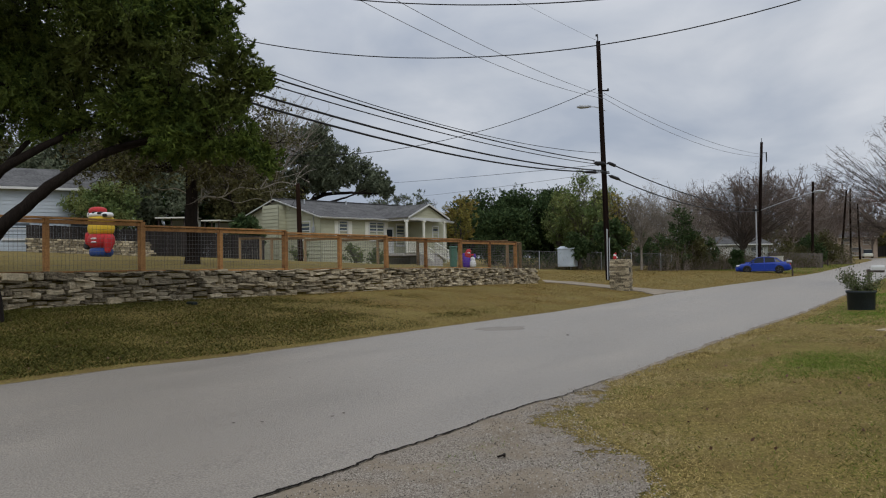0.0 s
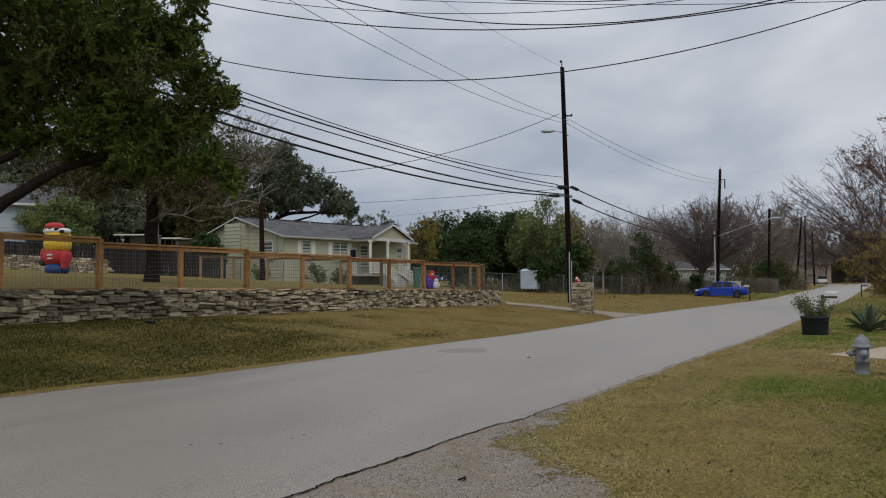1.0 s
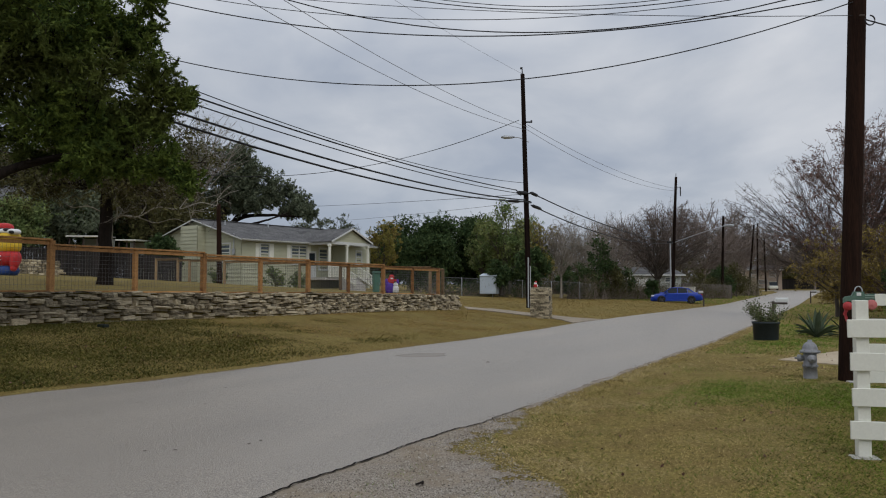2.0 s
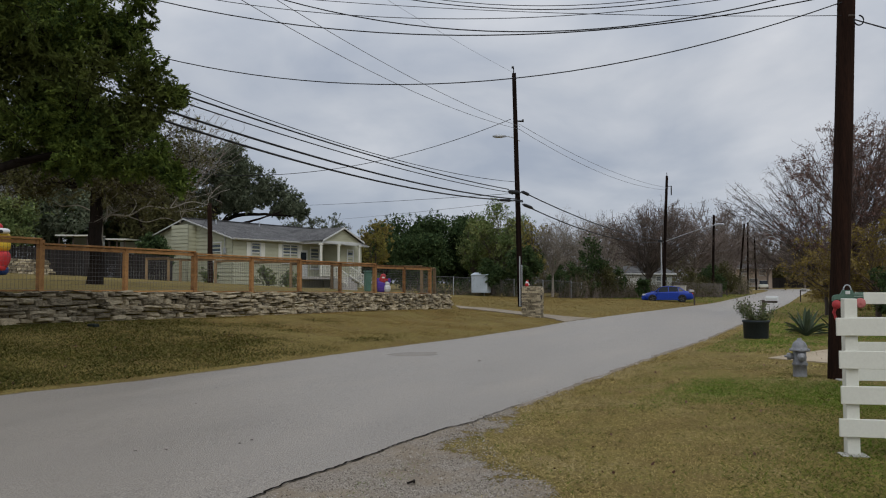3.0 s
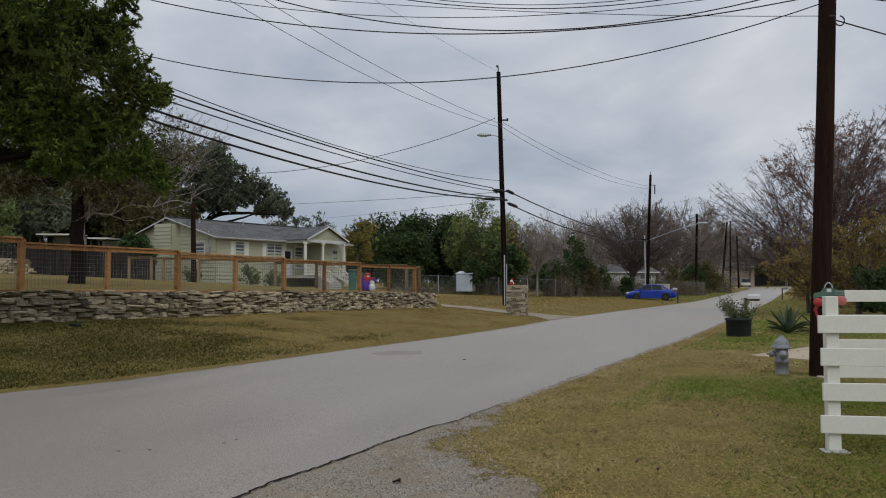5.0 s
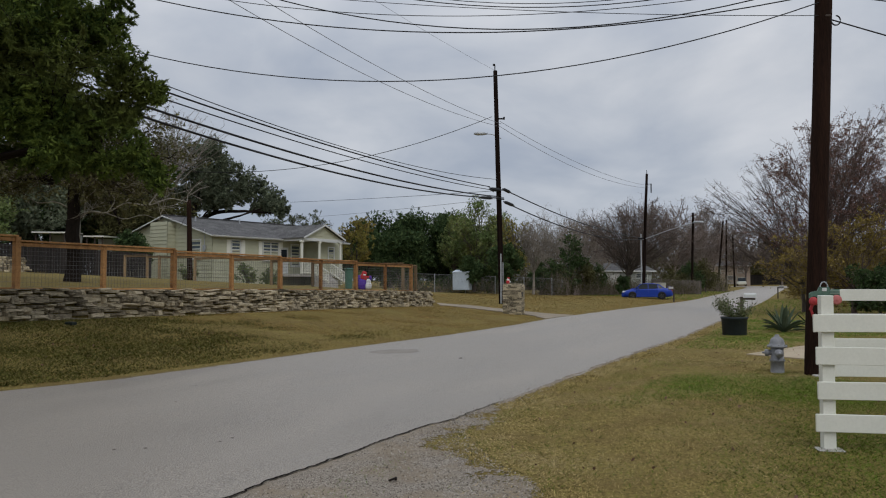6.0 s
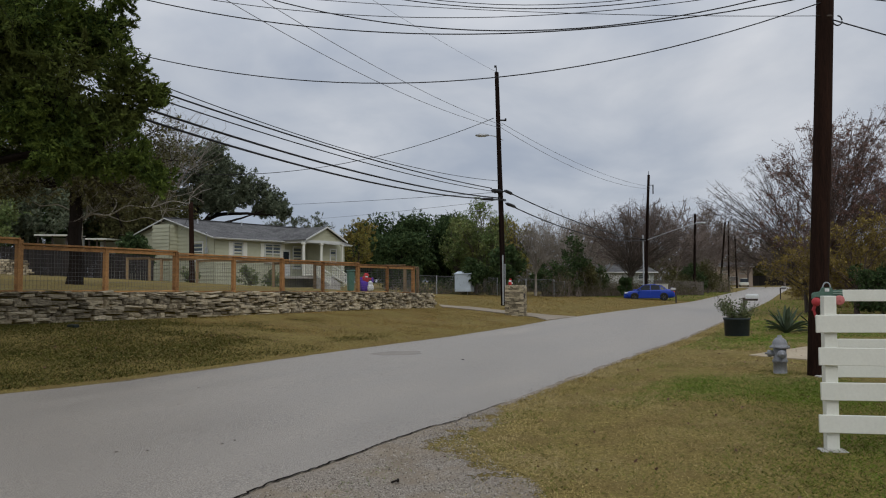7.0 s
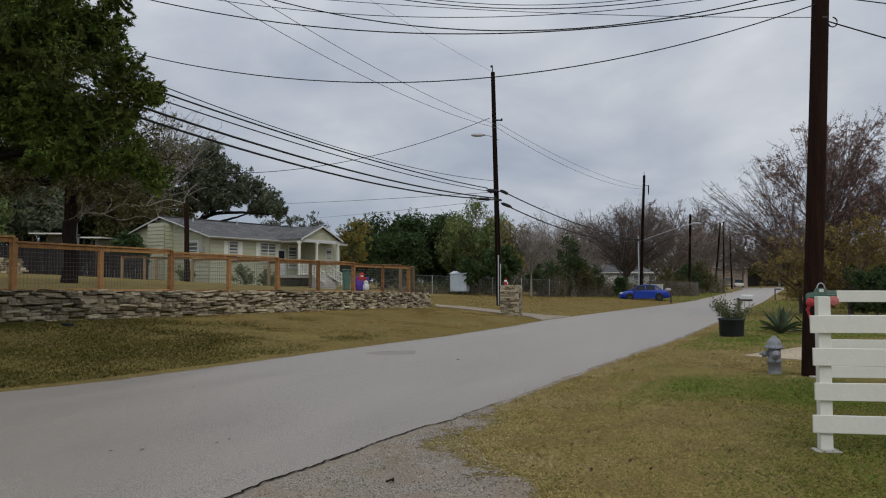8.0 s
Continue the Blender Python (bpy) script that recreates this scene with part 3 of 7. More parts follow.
def street_lamp_arm(parent, z, out, drop=0.0, side=(-1, 0), size=1.0, rise=0.0):
    """A curved bracket with a cobra-head lamp."""
    pts = [Vector((side[0] * out * t, side[1] * out * t, z + rise * t + 0.28 * math.sin(t * math.pi * 0.55) - 0.28 + drop)) for t in np.linspace(0, 1, 9)]
    v, f = pipe(pts, 0.027, 8)
    arm = raw("lamp_arm", v, f, M_STEEL, parent, "grey steel lamp bracket", True)
    head = bmesh.new()
    end = pts[-1]
    m = Matrix.Translation(end + Vector((side[0] * 0.35, side[1] * 0.35, 0.02))) @ Matrix.Rotation(math.atan2(side[1], side[0]), 4, "Z") @ Matrix.Scale(size, 4)
    for x0, x1, h0, h1, w0, w1 in ((-0.38, -0.1, 0.05, 0.10, 0.05, 0.12), (-0.1, 0.2, 0.10, 0.11, 0.12, 0.17), (0.2, 0.42, 0.11, 0.05, 0.17, 0.08)):
        ring = [[head.verts.new(m @ Vector((x, w * math.cos(a), h * math.sin(a)))) for a in np.linspace(0, 2 * math.pi, 12, endpoint=False)] for x, w, h in ((x0, w0, h0), (x1, w1, h1))]
        for i in range(12):
            head.faces.new((ring[0][i], ring[0][(i + 1) % 12], ring[1][(i + 1) % 12], ring[1][i]))
        if x0 < -0.3:
            head.faces.new(ring[0])
        if x1 > 0.4:
            head.faces.new(ring[1])
    bmesh.ops.recalc_face_normals(head, faces=head.faces)
    part("lamp_head", head, M_STEEL, parent, "grey cobra-head street lamp", True)


P1, P1T = (3.29, 45.7, 0.40), (2.93, 45.7, 14.1)
pole_far = pole(P1, P1T, 0.17, 0.12, M_POLE_DARK, "tall dark creosoted wooden utility pole with a lamp")
street_lamp_arm(pole_far, 9.95, 0.85)
fitting(pole_far, "pole_top_pin", [((-0.37, 0, 13.85), (0.06, 0.06, 0.3)), ((-0.42, 0, 14.05), (0.14, 0.1, 0.12))], M_CABLE)
fitting(pole_far, "insulator_bracket", [((-0.1, 0, 10.85), (0.55, 0.1, 0.08)), ((-0.36, 0, 10.88), (0.1, 0.1, 0.16)), ((0.16, 0, 10.88), (0.1, 0.1, 0.16))], M_CABLE)


def sleeve(parent, a, b, r, label="black cable splice case"):
    """A tapered splice case slid over a cable, from a to b in the thing's own space."""
    a, b = Vector(a), Vector(b)
    v, f = pipe([a.lerp(b, t) for t in (0, 0.12, 0.2, 0.8, 0.88, 1)], [r * 0.35, r * 0.6, r, r, r * 0.6, r * 0.35], 10)
    raw("splice_case", v, f, M_CABLE, parent, label, True)


sleeve(pole_far, (-0.75, -0.3, 6.66), (-0.05, -0.2, 6.62), 0.12)
sleeve(pole_far, (-1.35, -0.75, 6.13), (-0.5, -0.35, 6.14), 0.085)
sleeve(pole_far, (0.06, -0.1, 6.7), (0.62, 1.0, 6.6), 0.095)
sleeve(pole_far, (0.11, -0.1, 5.95), (0.85, 1.35, 5.85), 0.095)
fitting(pole_far, "cable_bracket", [((-0.05, -0.17, 6.62), (0.5, 0.06, 0.07)), ((-0.05, -0.17, 6.08), (0.4, 0.06, 0.07))], M_CABLE)
fitting(pole_far, "conduit", [((-0.07, -0.2, 1.45), (0.07, 0.07, 2.9)), ((0.05, -0.21, 1.2), (0.05, 0.05, 2.4))], M_STEEL, "grey conduit up the foot of the pole")

P2, P2T = (19.15, 76.0, 0.1), (19.62, 76.0, 12.2)
pole_mid = pole(P2, P2T, 0.17, 0.12, M_POLE_DARK, "dark wooden utility pole with pale conduit")
fitting(pole_mid, "conduit", [((-0.2, -0.18, 3.1), (0.11, 0.09, 6.2))], M_STEEL, "pale grey conduit")
fitting(pole_mid, "pole_top_pin", [((0.47, 0, 12.2), (0.05, 0.05, 0.5)), ((0.88, 0, 10.7), (0.1, 0.1, 0.9)), ((0.68, 0, 11.1), (0.4, 0.05, 0.05))], M_CABLE)
fitting(pole_mid, "splice_case", [((-0.25, -0.15, 5.8), (0.5, 0.18, 0.2))], M_CABLE)
street_lamp_arm(pole_mid, 5.75, 4.85, 0.2, (0.9, -0.43), 1.15, 1.25)
P3 = (6.355, 13.63, 0.0)
pole_near = pole(P3, (6.84, 13.72, 9.2), 0.16, 0.138, M_POLE, "thick reddish brown creosoted utility pole beside the lawn")
fitting(pole_near, "cable_clamp", [((0.31, -0.16, 6.27), (0.09, 0.03, 0.03))], M_POLE_GREY, "dull weathered cable clamp")
fitting(pole_near, "footing", [((0.12, -0.22, 0.01), (0.42, 0.2, 0.09))], M_CONCRETE, "concrete collar at the foot")
for at, top, label in (((29.8, 95, 0.3), (30.1, 95, 10.1), "distant dark wooden utility pole"), ((41.6, 120, 0.5), (42.6, 120, 11.0), "distant leaning utility pole"), ((50.1, 140, 0.8), (50.3, 140, 12.8), "distant weathered wooden utility pole"), ((53.8, 146, 0.8), (53.6, 146, 10.5), "distant utility pole with a transformer"), ((-15.35, 47.0, 1.5), (-15.45, 47.0, 6.6), "short brown service pole near the house")):
    p = pole(at, top, 0.17, 0.13, M_POLE if "brown" in label else M_POLE_DARK, label)
    if "transformer" in label:
        fitting(p, "transformer", [((0.35, -0.1, 6.9), (0.6, 0.5, 0.9))], M_STEEL, "grey transformer can")

def cable(a, b, sag, r, mat=None, label="black overhead cable above the street", n=40):
    """A hanging cable between two points."""
    a, b = Vector(a), Vector(b)
    pts = [a.lerp(b, i / n) - Vector((0, 0, 4 * sag * (i / n) * (1 - i / n))) for i in range(n + 1)]
    v, f = pipe(pts, r)
    ob = raw("overhead_cable", v, f, mat or M_CABLE, smooth=True)
    return tagged(ob, label, "cable", "overhead cables")


def on_line(s, z, u=-16.7):
    return (*xy(s, u), z)


# cables along the street, to the tall pole and past it
for near, mid, far, r in (((16.42, 7.25), (25.61, 6.92), (41.49, 7.54), 0.015), ((16.53, 7.06), (22.03, 6.88), (40.22, 7.01), 0.027), ((16.75, 6.83), (22.04, 6.66), (40.63, 6.86), 0.02), ((15.92, 6.48), (22.04, 6.22), (41.48, 6.56), 0.036), ((15.97, 6.17), (22.05, 5.90), (42.36, 6.55), 0.036)):
    sag = np.polyfit(*zip(near, mid, far), 2)
    pts = [on_line(s, float(np.polyval(sag, s))) for s in np.linspace(-4, far[0] + 0.6, 50)]
    v, f = pipe(pts, r)
    tagged(raw("overhead_cable", v, f, M_CABLE, smooth=True), "black overhead cable along the street", "cable", "overhead cables")
for z0, z1, sag in ((15.39, 10.76, 2.35), (15.6, 10.93, 1.83)):
    cable(on_line(-8, z0), on_line(42.6, z1), sag, 0.011, M_THINCABLE, "thin grey bare conductor above the street")
cable(on_line(-8, 15.5), on_line(42.5, 14.1, -17), 1.0, 0.006, M_THINCABLE, "thin grey bare conductor above the street")
cable((3.35, 45.6, 7.1), (19.2, 76, 5.94), 0.5, 0.035)
cable((3.4, 45.6, 6.35), (19.2, 76, 5.83), 0.75, 0.035)
cable((3.2, 45.7, 11.1), (19.8, 76, 11.04), 0.6, 0.012, M_THINCABLE, "thin grey bare conductor above the street")
cable((3.2, 45.7, 10.8), (19.8, 76, 10.83), 0.8, 0.012, M_THINCABLE, "thin grey bare conductor above the street")
cable((19.2, 76, 6.1), (30.0, 95, 8.6), 0.25, 0.03)
cable((19.2, 76, 5.8), (41.8, 120, 7.5), 0.8, 0.02)
cable((2.75, 45.7, 11.38), (-20, 46, 8.77), 1.7, 0.018)
cable((2.95, 45.7, 7.0), (-14.35, 72, 9.04), 0.06, 0.014)
cable((3.1, 45.7, 6.55), (-14.97, 88, 9.02), 0.08, 0.012, M_THINCABLE)
cable((-15.4, 47, 6.4), (-19.5, 57, 5.6), 0.25, 0.012)
# two of the street cables meet in a slack loop before the tall pole
turn_back = [on_line(40.7, 6.99), on_line(41.0, 6.99), on_line(41.35, 6.98), on_line(41.5, 6.9), on_line(41.4, 6.8), on_line(41.1, 6.82)]
v, f = pipe(turn_back, 0.022)
tagged(raw("cable_loop", v, f, M_CABLE, smooth=True), "slack loop joining two street cables", "cable", "overhead cables")
# cables across the road from the near pole
LEFT_END = (-14.0, 17.0)
for z0, z1, sag, r in ((6.71, 10.75, 1.87, 0.011), (6.92, 14.0, 3.11, 0.011), (6.32, 9.48, 0.52, 0.006), (6.97, 10.7, 1.69, 0.007), (7.22, 15.13, 3.23, 0.009), (7.33, 15.53, 3.38, 0.007), (6.56, 9.87, 2.47, 0.010)):
    cable((6.6, 13.62, z0), (*LEFT_END, z1), sag, r)
cable((6.75, 13.6, 6.25), (19.0, 14.5, 3.6), 0.15, 0.012)
cable((6.75, 13.6, 6.7), (19.0, 14.0, 6.0), 0.2, 0.010)


def cable_loop():
    pts = [Vector((6.76 + 0.08 * math.cos(a), 13.4, 6.16 + 0.085 * math.sin(a))) for a in np.linspace(1.5, -3.6, 16)]
    v, f = pipe(pts, 0.012)
    tagged(raw("cable_loop", v, f, M_CABLE, smooth=True), "slack loop of black cable at the pole", "cable", "overhead cables")


cable_loop()


# ---- cedar fence with wire panels ----
def post_mesh(w, h):
    bm = bmesh.new()
    box(bm, (0, 0, h / 2), (w, w, h), bevel=0.008)
    return bm


def wire_panel(parent, a, b, z0, z1, step=0.1):
    """Welded wire between two ends, as thin rods."""
    a, b = np.array(a, float), np.array(b, float)
    length = np.linalg.norm(b - a)
    n = max(2, int(length / step))
    p0, p1 = [], []
    for i in range(1, n):
        q = a + (b - a) * i / n
        p0.append((*q, z0)); p1.append((*q, z1))
    m = int((z1 - z0) / step)
    for i in range(m + 1):
        z = z0 + (z1 - z0) * i / m
        p0.append((*a, z)); p1.append((*b, z))
    r = np.full(len(p0), 0.0032)
    v, f = tubes(p0, p1, r, r, 3)
    return raw("wire_panel", v, f, M_WIRE, parent, "welded galvanised wire panel")


def rail(parent, a, b, z, w, h, label="", name="rail", mat=None):
    bm = bmesh.new()
    a, b = Vector((*a, z)), Vector((*b, z))
    d = b - a
    turn = Matrix.Rotation(math.atan2(d.y, d.x), 4, "Z")
    box(bm, (a + b) / 2, (d.length, w, h), turn, bevel=0.006)
    return part(name, bm, mat or M_CEDAR, parent, label)


def front_fence():
    ob = thing("cedar_fence", (0, 0, 0), "stepped cedar fence with welded wire panels along the stone wall", "fence")
    bays = [  # start, end, top of the rail
        (2.6, 7.65, 2.83), (7.65, 12.75, 2.75), (12.75, 17.93, 2.63), (17.93, 23.15, 2.56), (23.15, 28.32, 2.51), (28.32, 33.3, 2.455)]
    for k, (s0, s1, top) in enumerate(bays):
        mid = (s0 + s1) / 2
        for s, w in ((s0, 0.14), (mid, 0.115)) + (((s1, 0.14),) if k == len(bays) - 1 else ()):
            x, y = xy(s, -17.72)
            z = height(s, -17.75) - 0.15
            t = max(top, bays[k - 1][2] if k and s == s0 else top)
            p = part("post", post_mesh(w, t - z), M_CEDAR, ob)
            p.matrix_basis = pose(x, y, z, 0, 0, -TURN)
        a, b = xy(s0 + 0.02, -17.72), xy(s1 - 0.02, -17.72)
        rail(ob, a, b, top + 0.02, 0.19, 0.045, name="cap_rail")
        for q0, q1 in ((s0 + 0.07, mid - 0.06), (mid + 0.06, s1 - 0.07)):
            a2, b2 = xy(q0, -17.70), xy(q1, -17.70)
            rail(ob, a2, b2, top - 0.065, 0.045, 0.09)
            z0 = height((q0 + q1) / 2, -17.75) + 0.06
            rail(ob, a2, b2, z0 - 0.02, 0.045, 0.04, name="bottom_rail")
            wire_panel(ob, a2, b2, z0 + 0.03, top - 0.11)


def side_fence():
    """The same fence, turning back up the lawn beside the driveway."""
    ob = thing("cedar_fence", (0, 0, 0), "cedar fence with wire panels running up the lawn", "fence")
    ks = [0.0, 0.7, 3.37, 6.03, 8.7, 11.35, 14.05, 16.75, 17.7, 19.5]
    for i, k in enumerate(ks):
        x, y = xy(33.75, -17.7 - k)
        z = height(33.75, -17.7 - k) - 0.1
        top = lin(k, [(0, 2.46), (8.6, 2.85), (20, 3.3)])
        p = part("post", post_mesh(0.12, top - z), M_CEDAR_OLD, ob)
        p.matrix_basis = pose(x, y, z, 0, 0, -TURN)
        if i:
            k0 = ks[i - 1]
            a, b = xy(33.75, -17.7 - k0), xy(33.75, -17.7 - k)
            rail(ob, a, b, top - 0.03, 0.13, 0.04, name="cap_rail", mat=M_CEDAR_OLD)
            rail(ob, a, b, top - 0.1, 0.045, 0.09, mat=M_CEDAR_OLD)
            z0 = height(33.75, -17.7 - (k + k0) / 2) + 0.1
            wire_panel(ob, a, b, z0, top - 0.14, 0.12)


front_fence()
side_fence()


# ---- stone pillar, bin, hydrant, pot and white fence ----
def stone_mesh(seed):
    """A rough block of unit size: an uneven face (x along, z up) that looks along -y, with chipped edges."""
    rng = np.random.default_rng(seed)
    bm = bmesh.new()
    outline = []
    for x, z in ((-0.5, -0.5), (0.0, -0.5), (0.5, -0.5), (0.5, 0.0), (0.5, 0.5), (0.05, 0.5), (-0.5, 0.5), (-0.5, 0.0)):
        outline.append((x * (1 - 0.12 * rng.random()), z * (1 - 0.24 * rng.random() * (abs(x) + 0.4))))
    rings = []
    for y, k in ((0.5, 1.0), (-0.38, 1.0), (-0.5, 0.86)):
        rings.append([bm.verts.new((x * k + rng.normal() * 0.012, y + rng.uniform(-0.05, 0.05), z * (k if y > -0.5 else 0.8) + rng.normal() * 0.015)) for x, z in outline])
    for a, b in zip(rings, rings[1:]):
        for i in range(8):
            bm.faces.new((a[i], b[i], b[(i + 1) % 8], a[(i + 1) % 8]))
    boss = bm.verts.new((rng.uniform(-0.2, 0.2), -0.5 - rng.uniform(-0.1, 0.14), rng.uniform(-0.2, 0.2)))
    for i in range(8):
        bm.faces.new((rings[-1][i], boss, rings[-1][(i + 1) % 8]))
    bmesh.ops.recalc_face_normals(bm, faces=bm.faces)
    me = bpy.data.meshes.new("stone")
    bm.to_mesh(me); bm.free()
    me.materials.append(M_STONE)
    return me


STONES = [stone_mesh(i) for i in range(14)]


def hydrant(x, y, z):
    ob = thing("fire_hydrant", (x, y, z), "silver-grey painted cast-iron fire hydrant on the lawn", "hydrant", turn=-12)
    m = material("hydrant_paint", (0.185, 0.19, 0.205), (0.30, 0.305, 0.32), 0.5, 6, 0.15, 40, metal=0.2)
    bm = bmesh.new()
    lathe(bm, [(0.12, -0.05), (0.12, 0.03), (0.115, 0.035), (0.112, 0.25), (0.126, 0.255), (0.126, 0.28), (0.110, 0.285), (0.106, 0.44), (0.11, 0.50)], 24)
    part("barrel", bm, m, ob, smooth=True)
    bm = bmesh.new()
    lathe(bm, [(0.165, 0.50), (0.17, 0.515), (0.165, 0.53), (0.13, 0.54), (0.125, 0.58), (0.105, 0.635), (0.07, 0.67), (0.04, 0.685), (0.035, 0.72), (0.0, 0.722)], 24, cap=False)
    part("bonnet", bm, m, ob, smooth=True)
    for ang, r, l, name in ((-90, 0.075, 0.2, "pumper_nozzle"), (180, 0.06, 0.2, "hose_nozzle")):
        bm = bmesh.new()
        lathe(bm, [(r * 0.85, 0.08), (r * 0.85, l - 0.06), (r, l - 0.055), (r, l), (r * 0.5, l + 0.012), (r * 0.3, l + 0.015), (r * 0.3, l + 0.05), (0.0, l + 0.052)], 14, m=Matrix.Rotation(radians(90), 4, "Y"), cap=False)
        p = part(name, bm, m, ob, smooth=True)
        p.matrix_basis = pose(0, 0, 0.40, 0, 0, ang)
    for i in range(8):
        a = i * math.pi / 4
        for r, z0, z1 in ((0.12, 0.245, 0.292), (0.152, 0.49, 0.545)):
            bm = bmesh.new()
            lathe(bm, [(0.0115, z0), (0.0115, z1)], 6, at=(r * math.cos(a), r * math.sin(a), 0))
            part("bolt", bm, m, ob)


hydrant(5.885, 13.98, -0.02)


def valve_box(s, u):
    x, y = xy(s, u)
    ob = thing("valve_box", (x, y, height(s, u)), "small dark green plastic valve box in the verge", "valve box", turn=-20)
    m = material("dark_green_plastic", (0.006, 0.011, 0.008), (0.014, 0.022, 0.016), 0.6, 5, 0.1, 40)
    bm = bmesh.new()
    box(bm, (0, 0, 0.02), (0.24, 0.17, 0.08), bevel=0.015)
    part("body", bm, m, ob)
    bm = bmesh.new()
    box(bm, (0, 0, 0.066), (0.21, 0.14, 0.012), bevel=0.004)
    part("lid", bm, m, ob)


valve_box(13.1, -16.2)


def leaf_cloud(points, size, rng, aspect=2.2, up=0.0, whole=True, way=None):
    """Small pointed leaves at the points given: two triangles each, or one where the leaf is far off."""
    n = len(points)
    d = rng.normal(size=(n, 3)); d[:, 2] += up
    if way is not None:  # needles that point along their twig
        d = d * 0.42 + way
    d /= np.linalg.norm(d, axis=1, keepdims=True)
    e = np.cross(d, rng.normal(size=(n, 3))); e /= np.linalg.norm(e, axis=1, keepdims=True) + 1e-9
    l = size * rng.uniform(0.6, 1.35, (n, 1)); w = l / aspect
    p = np.asarray(points)
    if not whole:
        v = np.stack([p - e * w * 0.5, p + e * w * 0.5, p + d * l], 1).reshape(-1, 3)
        return v, np.arange(3 * n).reshape(n, 3)
    v = np.stack([p, p + d * l * 0.5 + e * w * 0.5, p + d * l, p + d * l * 0.5 - e * w * 0.5], 1).reshape(-1, 3)
    return v, np.arange(4 * n).reshape(n, 4)


def plant_pot(x, y, z):
    ob = thing("plant_pot", (x, y, z), "large black nursery pot with a leafy shrub", "potted plant")
    m = material("black_plastic", (0.012, 0.018, 0.022), (0.03, 0.04, 0.045), 0.5, 3, 0.1, 30)
    bm = bmesh.new()
    lathe(bm, [(0.34, 0), (0.355, 0.02), (0.375, 0.50), (0.40, 0.51), (0.405, 0.575), (0.375, 0.575), (0.36, 0.5), (0.0, 0.5)], 28, cap=False)
    part("pot", bm, m, ob, smooth=True)
    rng = np.random.default_rng(8)
    p0, p1, tips = [], [], []
    for i in range(46):
        a = rng.uniform(0, 6.28); q = np.array([0, 0, 0.48]) + np.array([math.cos(a), math.sin(a), 0]) * rng.uniform(0, 0.22)
        d = np.array([math.cos(a) * rng.uniform(0.1, 0.55), math.sin(a) * rng.uniform(0.1, 0.55), rng.uniform(0.25, 0.75)])
        for k in range(3):
            e = q + d / 3 + rng.normal(size=3) * 0.03
            p0.append(q); p1.append(e)
            for _ in range(14):
                tips.append(q + (e - q) * rng.random() + rng.normal(size=3) * 0.045)
            q = e
    r = np.full(len(p0), 0.006)
    v, f = tubes(p0, p1, r, r * 0.7, 4)
    raw("stems", v, f, M_TWIG, ob)
    v, f = leaf_cloud(np.array(tips), 0.075, rng)
    raw("foliage", v, f, leaf_material("shrub_leaf", (0.06, 0.085, 0.035), (0.17, 0.19, 0.085)), ob)


plant_pot(8.85, 24.1, 0.0)


def white_fence():
    ob = thing("board_fence", (3.62, 7.52, 0.0), "white-painted wooden board fence at the lawn's edge", "fence", "white fences", turn=-10)
    bm = bmesh.new()
    box(bm, (0.035, 0.075, 0.735), (0.115, 0.115, 1.53), bevel=0.006)
    part("post", bm, M_WHITE, ob)
    bm = bmesh.new()
    box(bm, (0.03, 0.03, 0.0), (0.27, 0.22, 0.085), bevel=0.03)
    part("footing", bm, M_CONCRETE, ob, "pale concrete footing")
    for z in (1.235, 0.925, 0.595, 0.29):
        bm = bmesh.new()
        box(bm, (1.24, 0, z), (2.64 + 0.03 * math.sin(z * 7), 0.028, 0.168), bevel=0.005)
        part("board", bm, M_WHITE, ob).rotation_euler = (0, radians(-0.2 + 0.3 * math.sin(z * 9)), 0)
    bm = bmesh.new()
    box(bm, (2.5, 0.075, 0.735), (0.115, 0.115, 1.53), bevel=0.006)
    part("post", bm, M_WHITE, ob)
    back = thing("board_fence", (5.72, 11.6, 0.02), "white-painted wooden board fence further back", "fence", "white fences", turn=-7)
    for x in (2.45, 4.85):
        bm = bmesh.new()
        box(bm, (x, 0.075, 0.72), (0.11, 0.11, 1.5), bevel=0.006)
        part("post", bm, M_WHITE, back)
    for z in (1.42, 1.06, 0.70, 0.31):
        bm = bmesh.new()
        box(bm, (2.45, 0, z), (4.95, 0.028, 0.17), bevel=0.005)
        part("board", bm, M_WHITE, back)


white_fence()


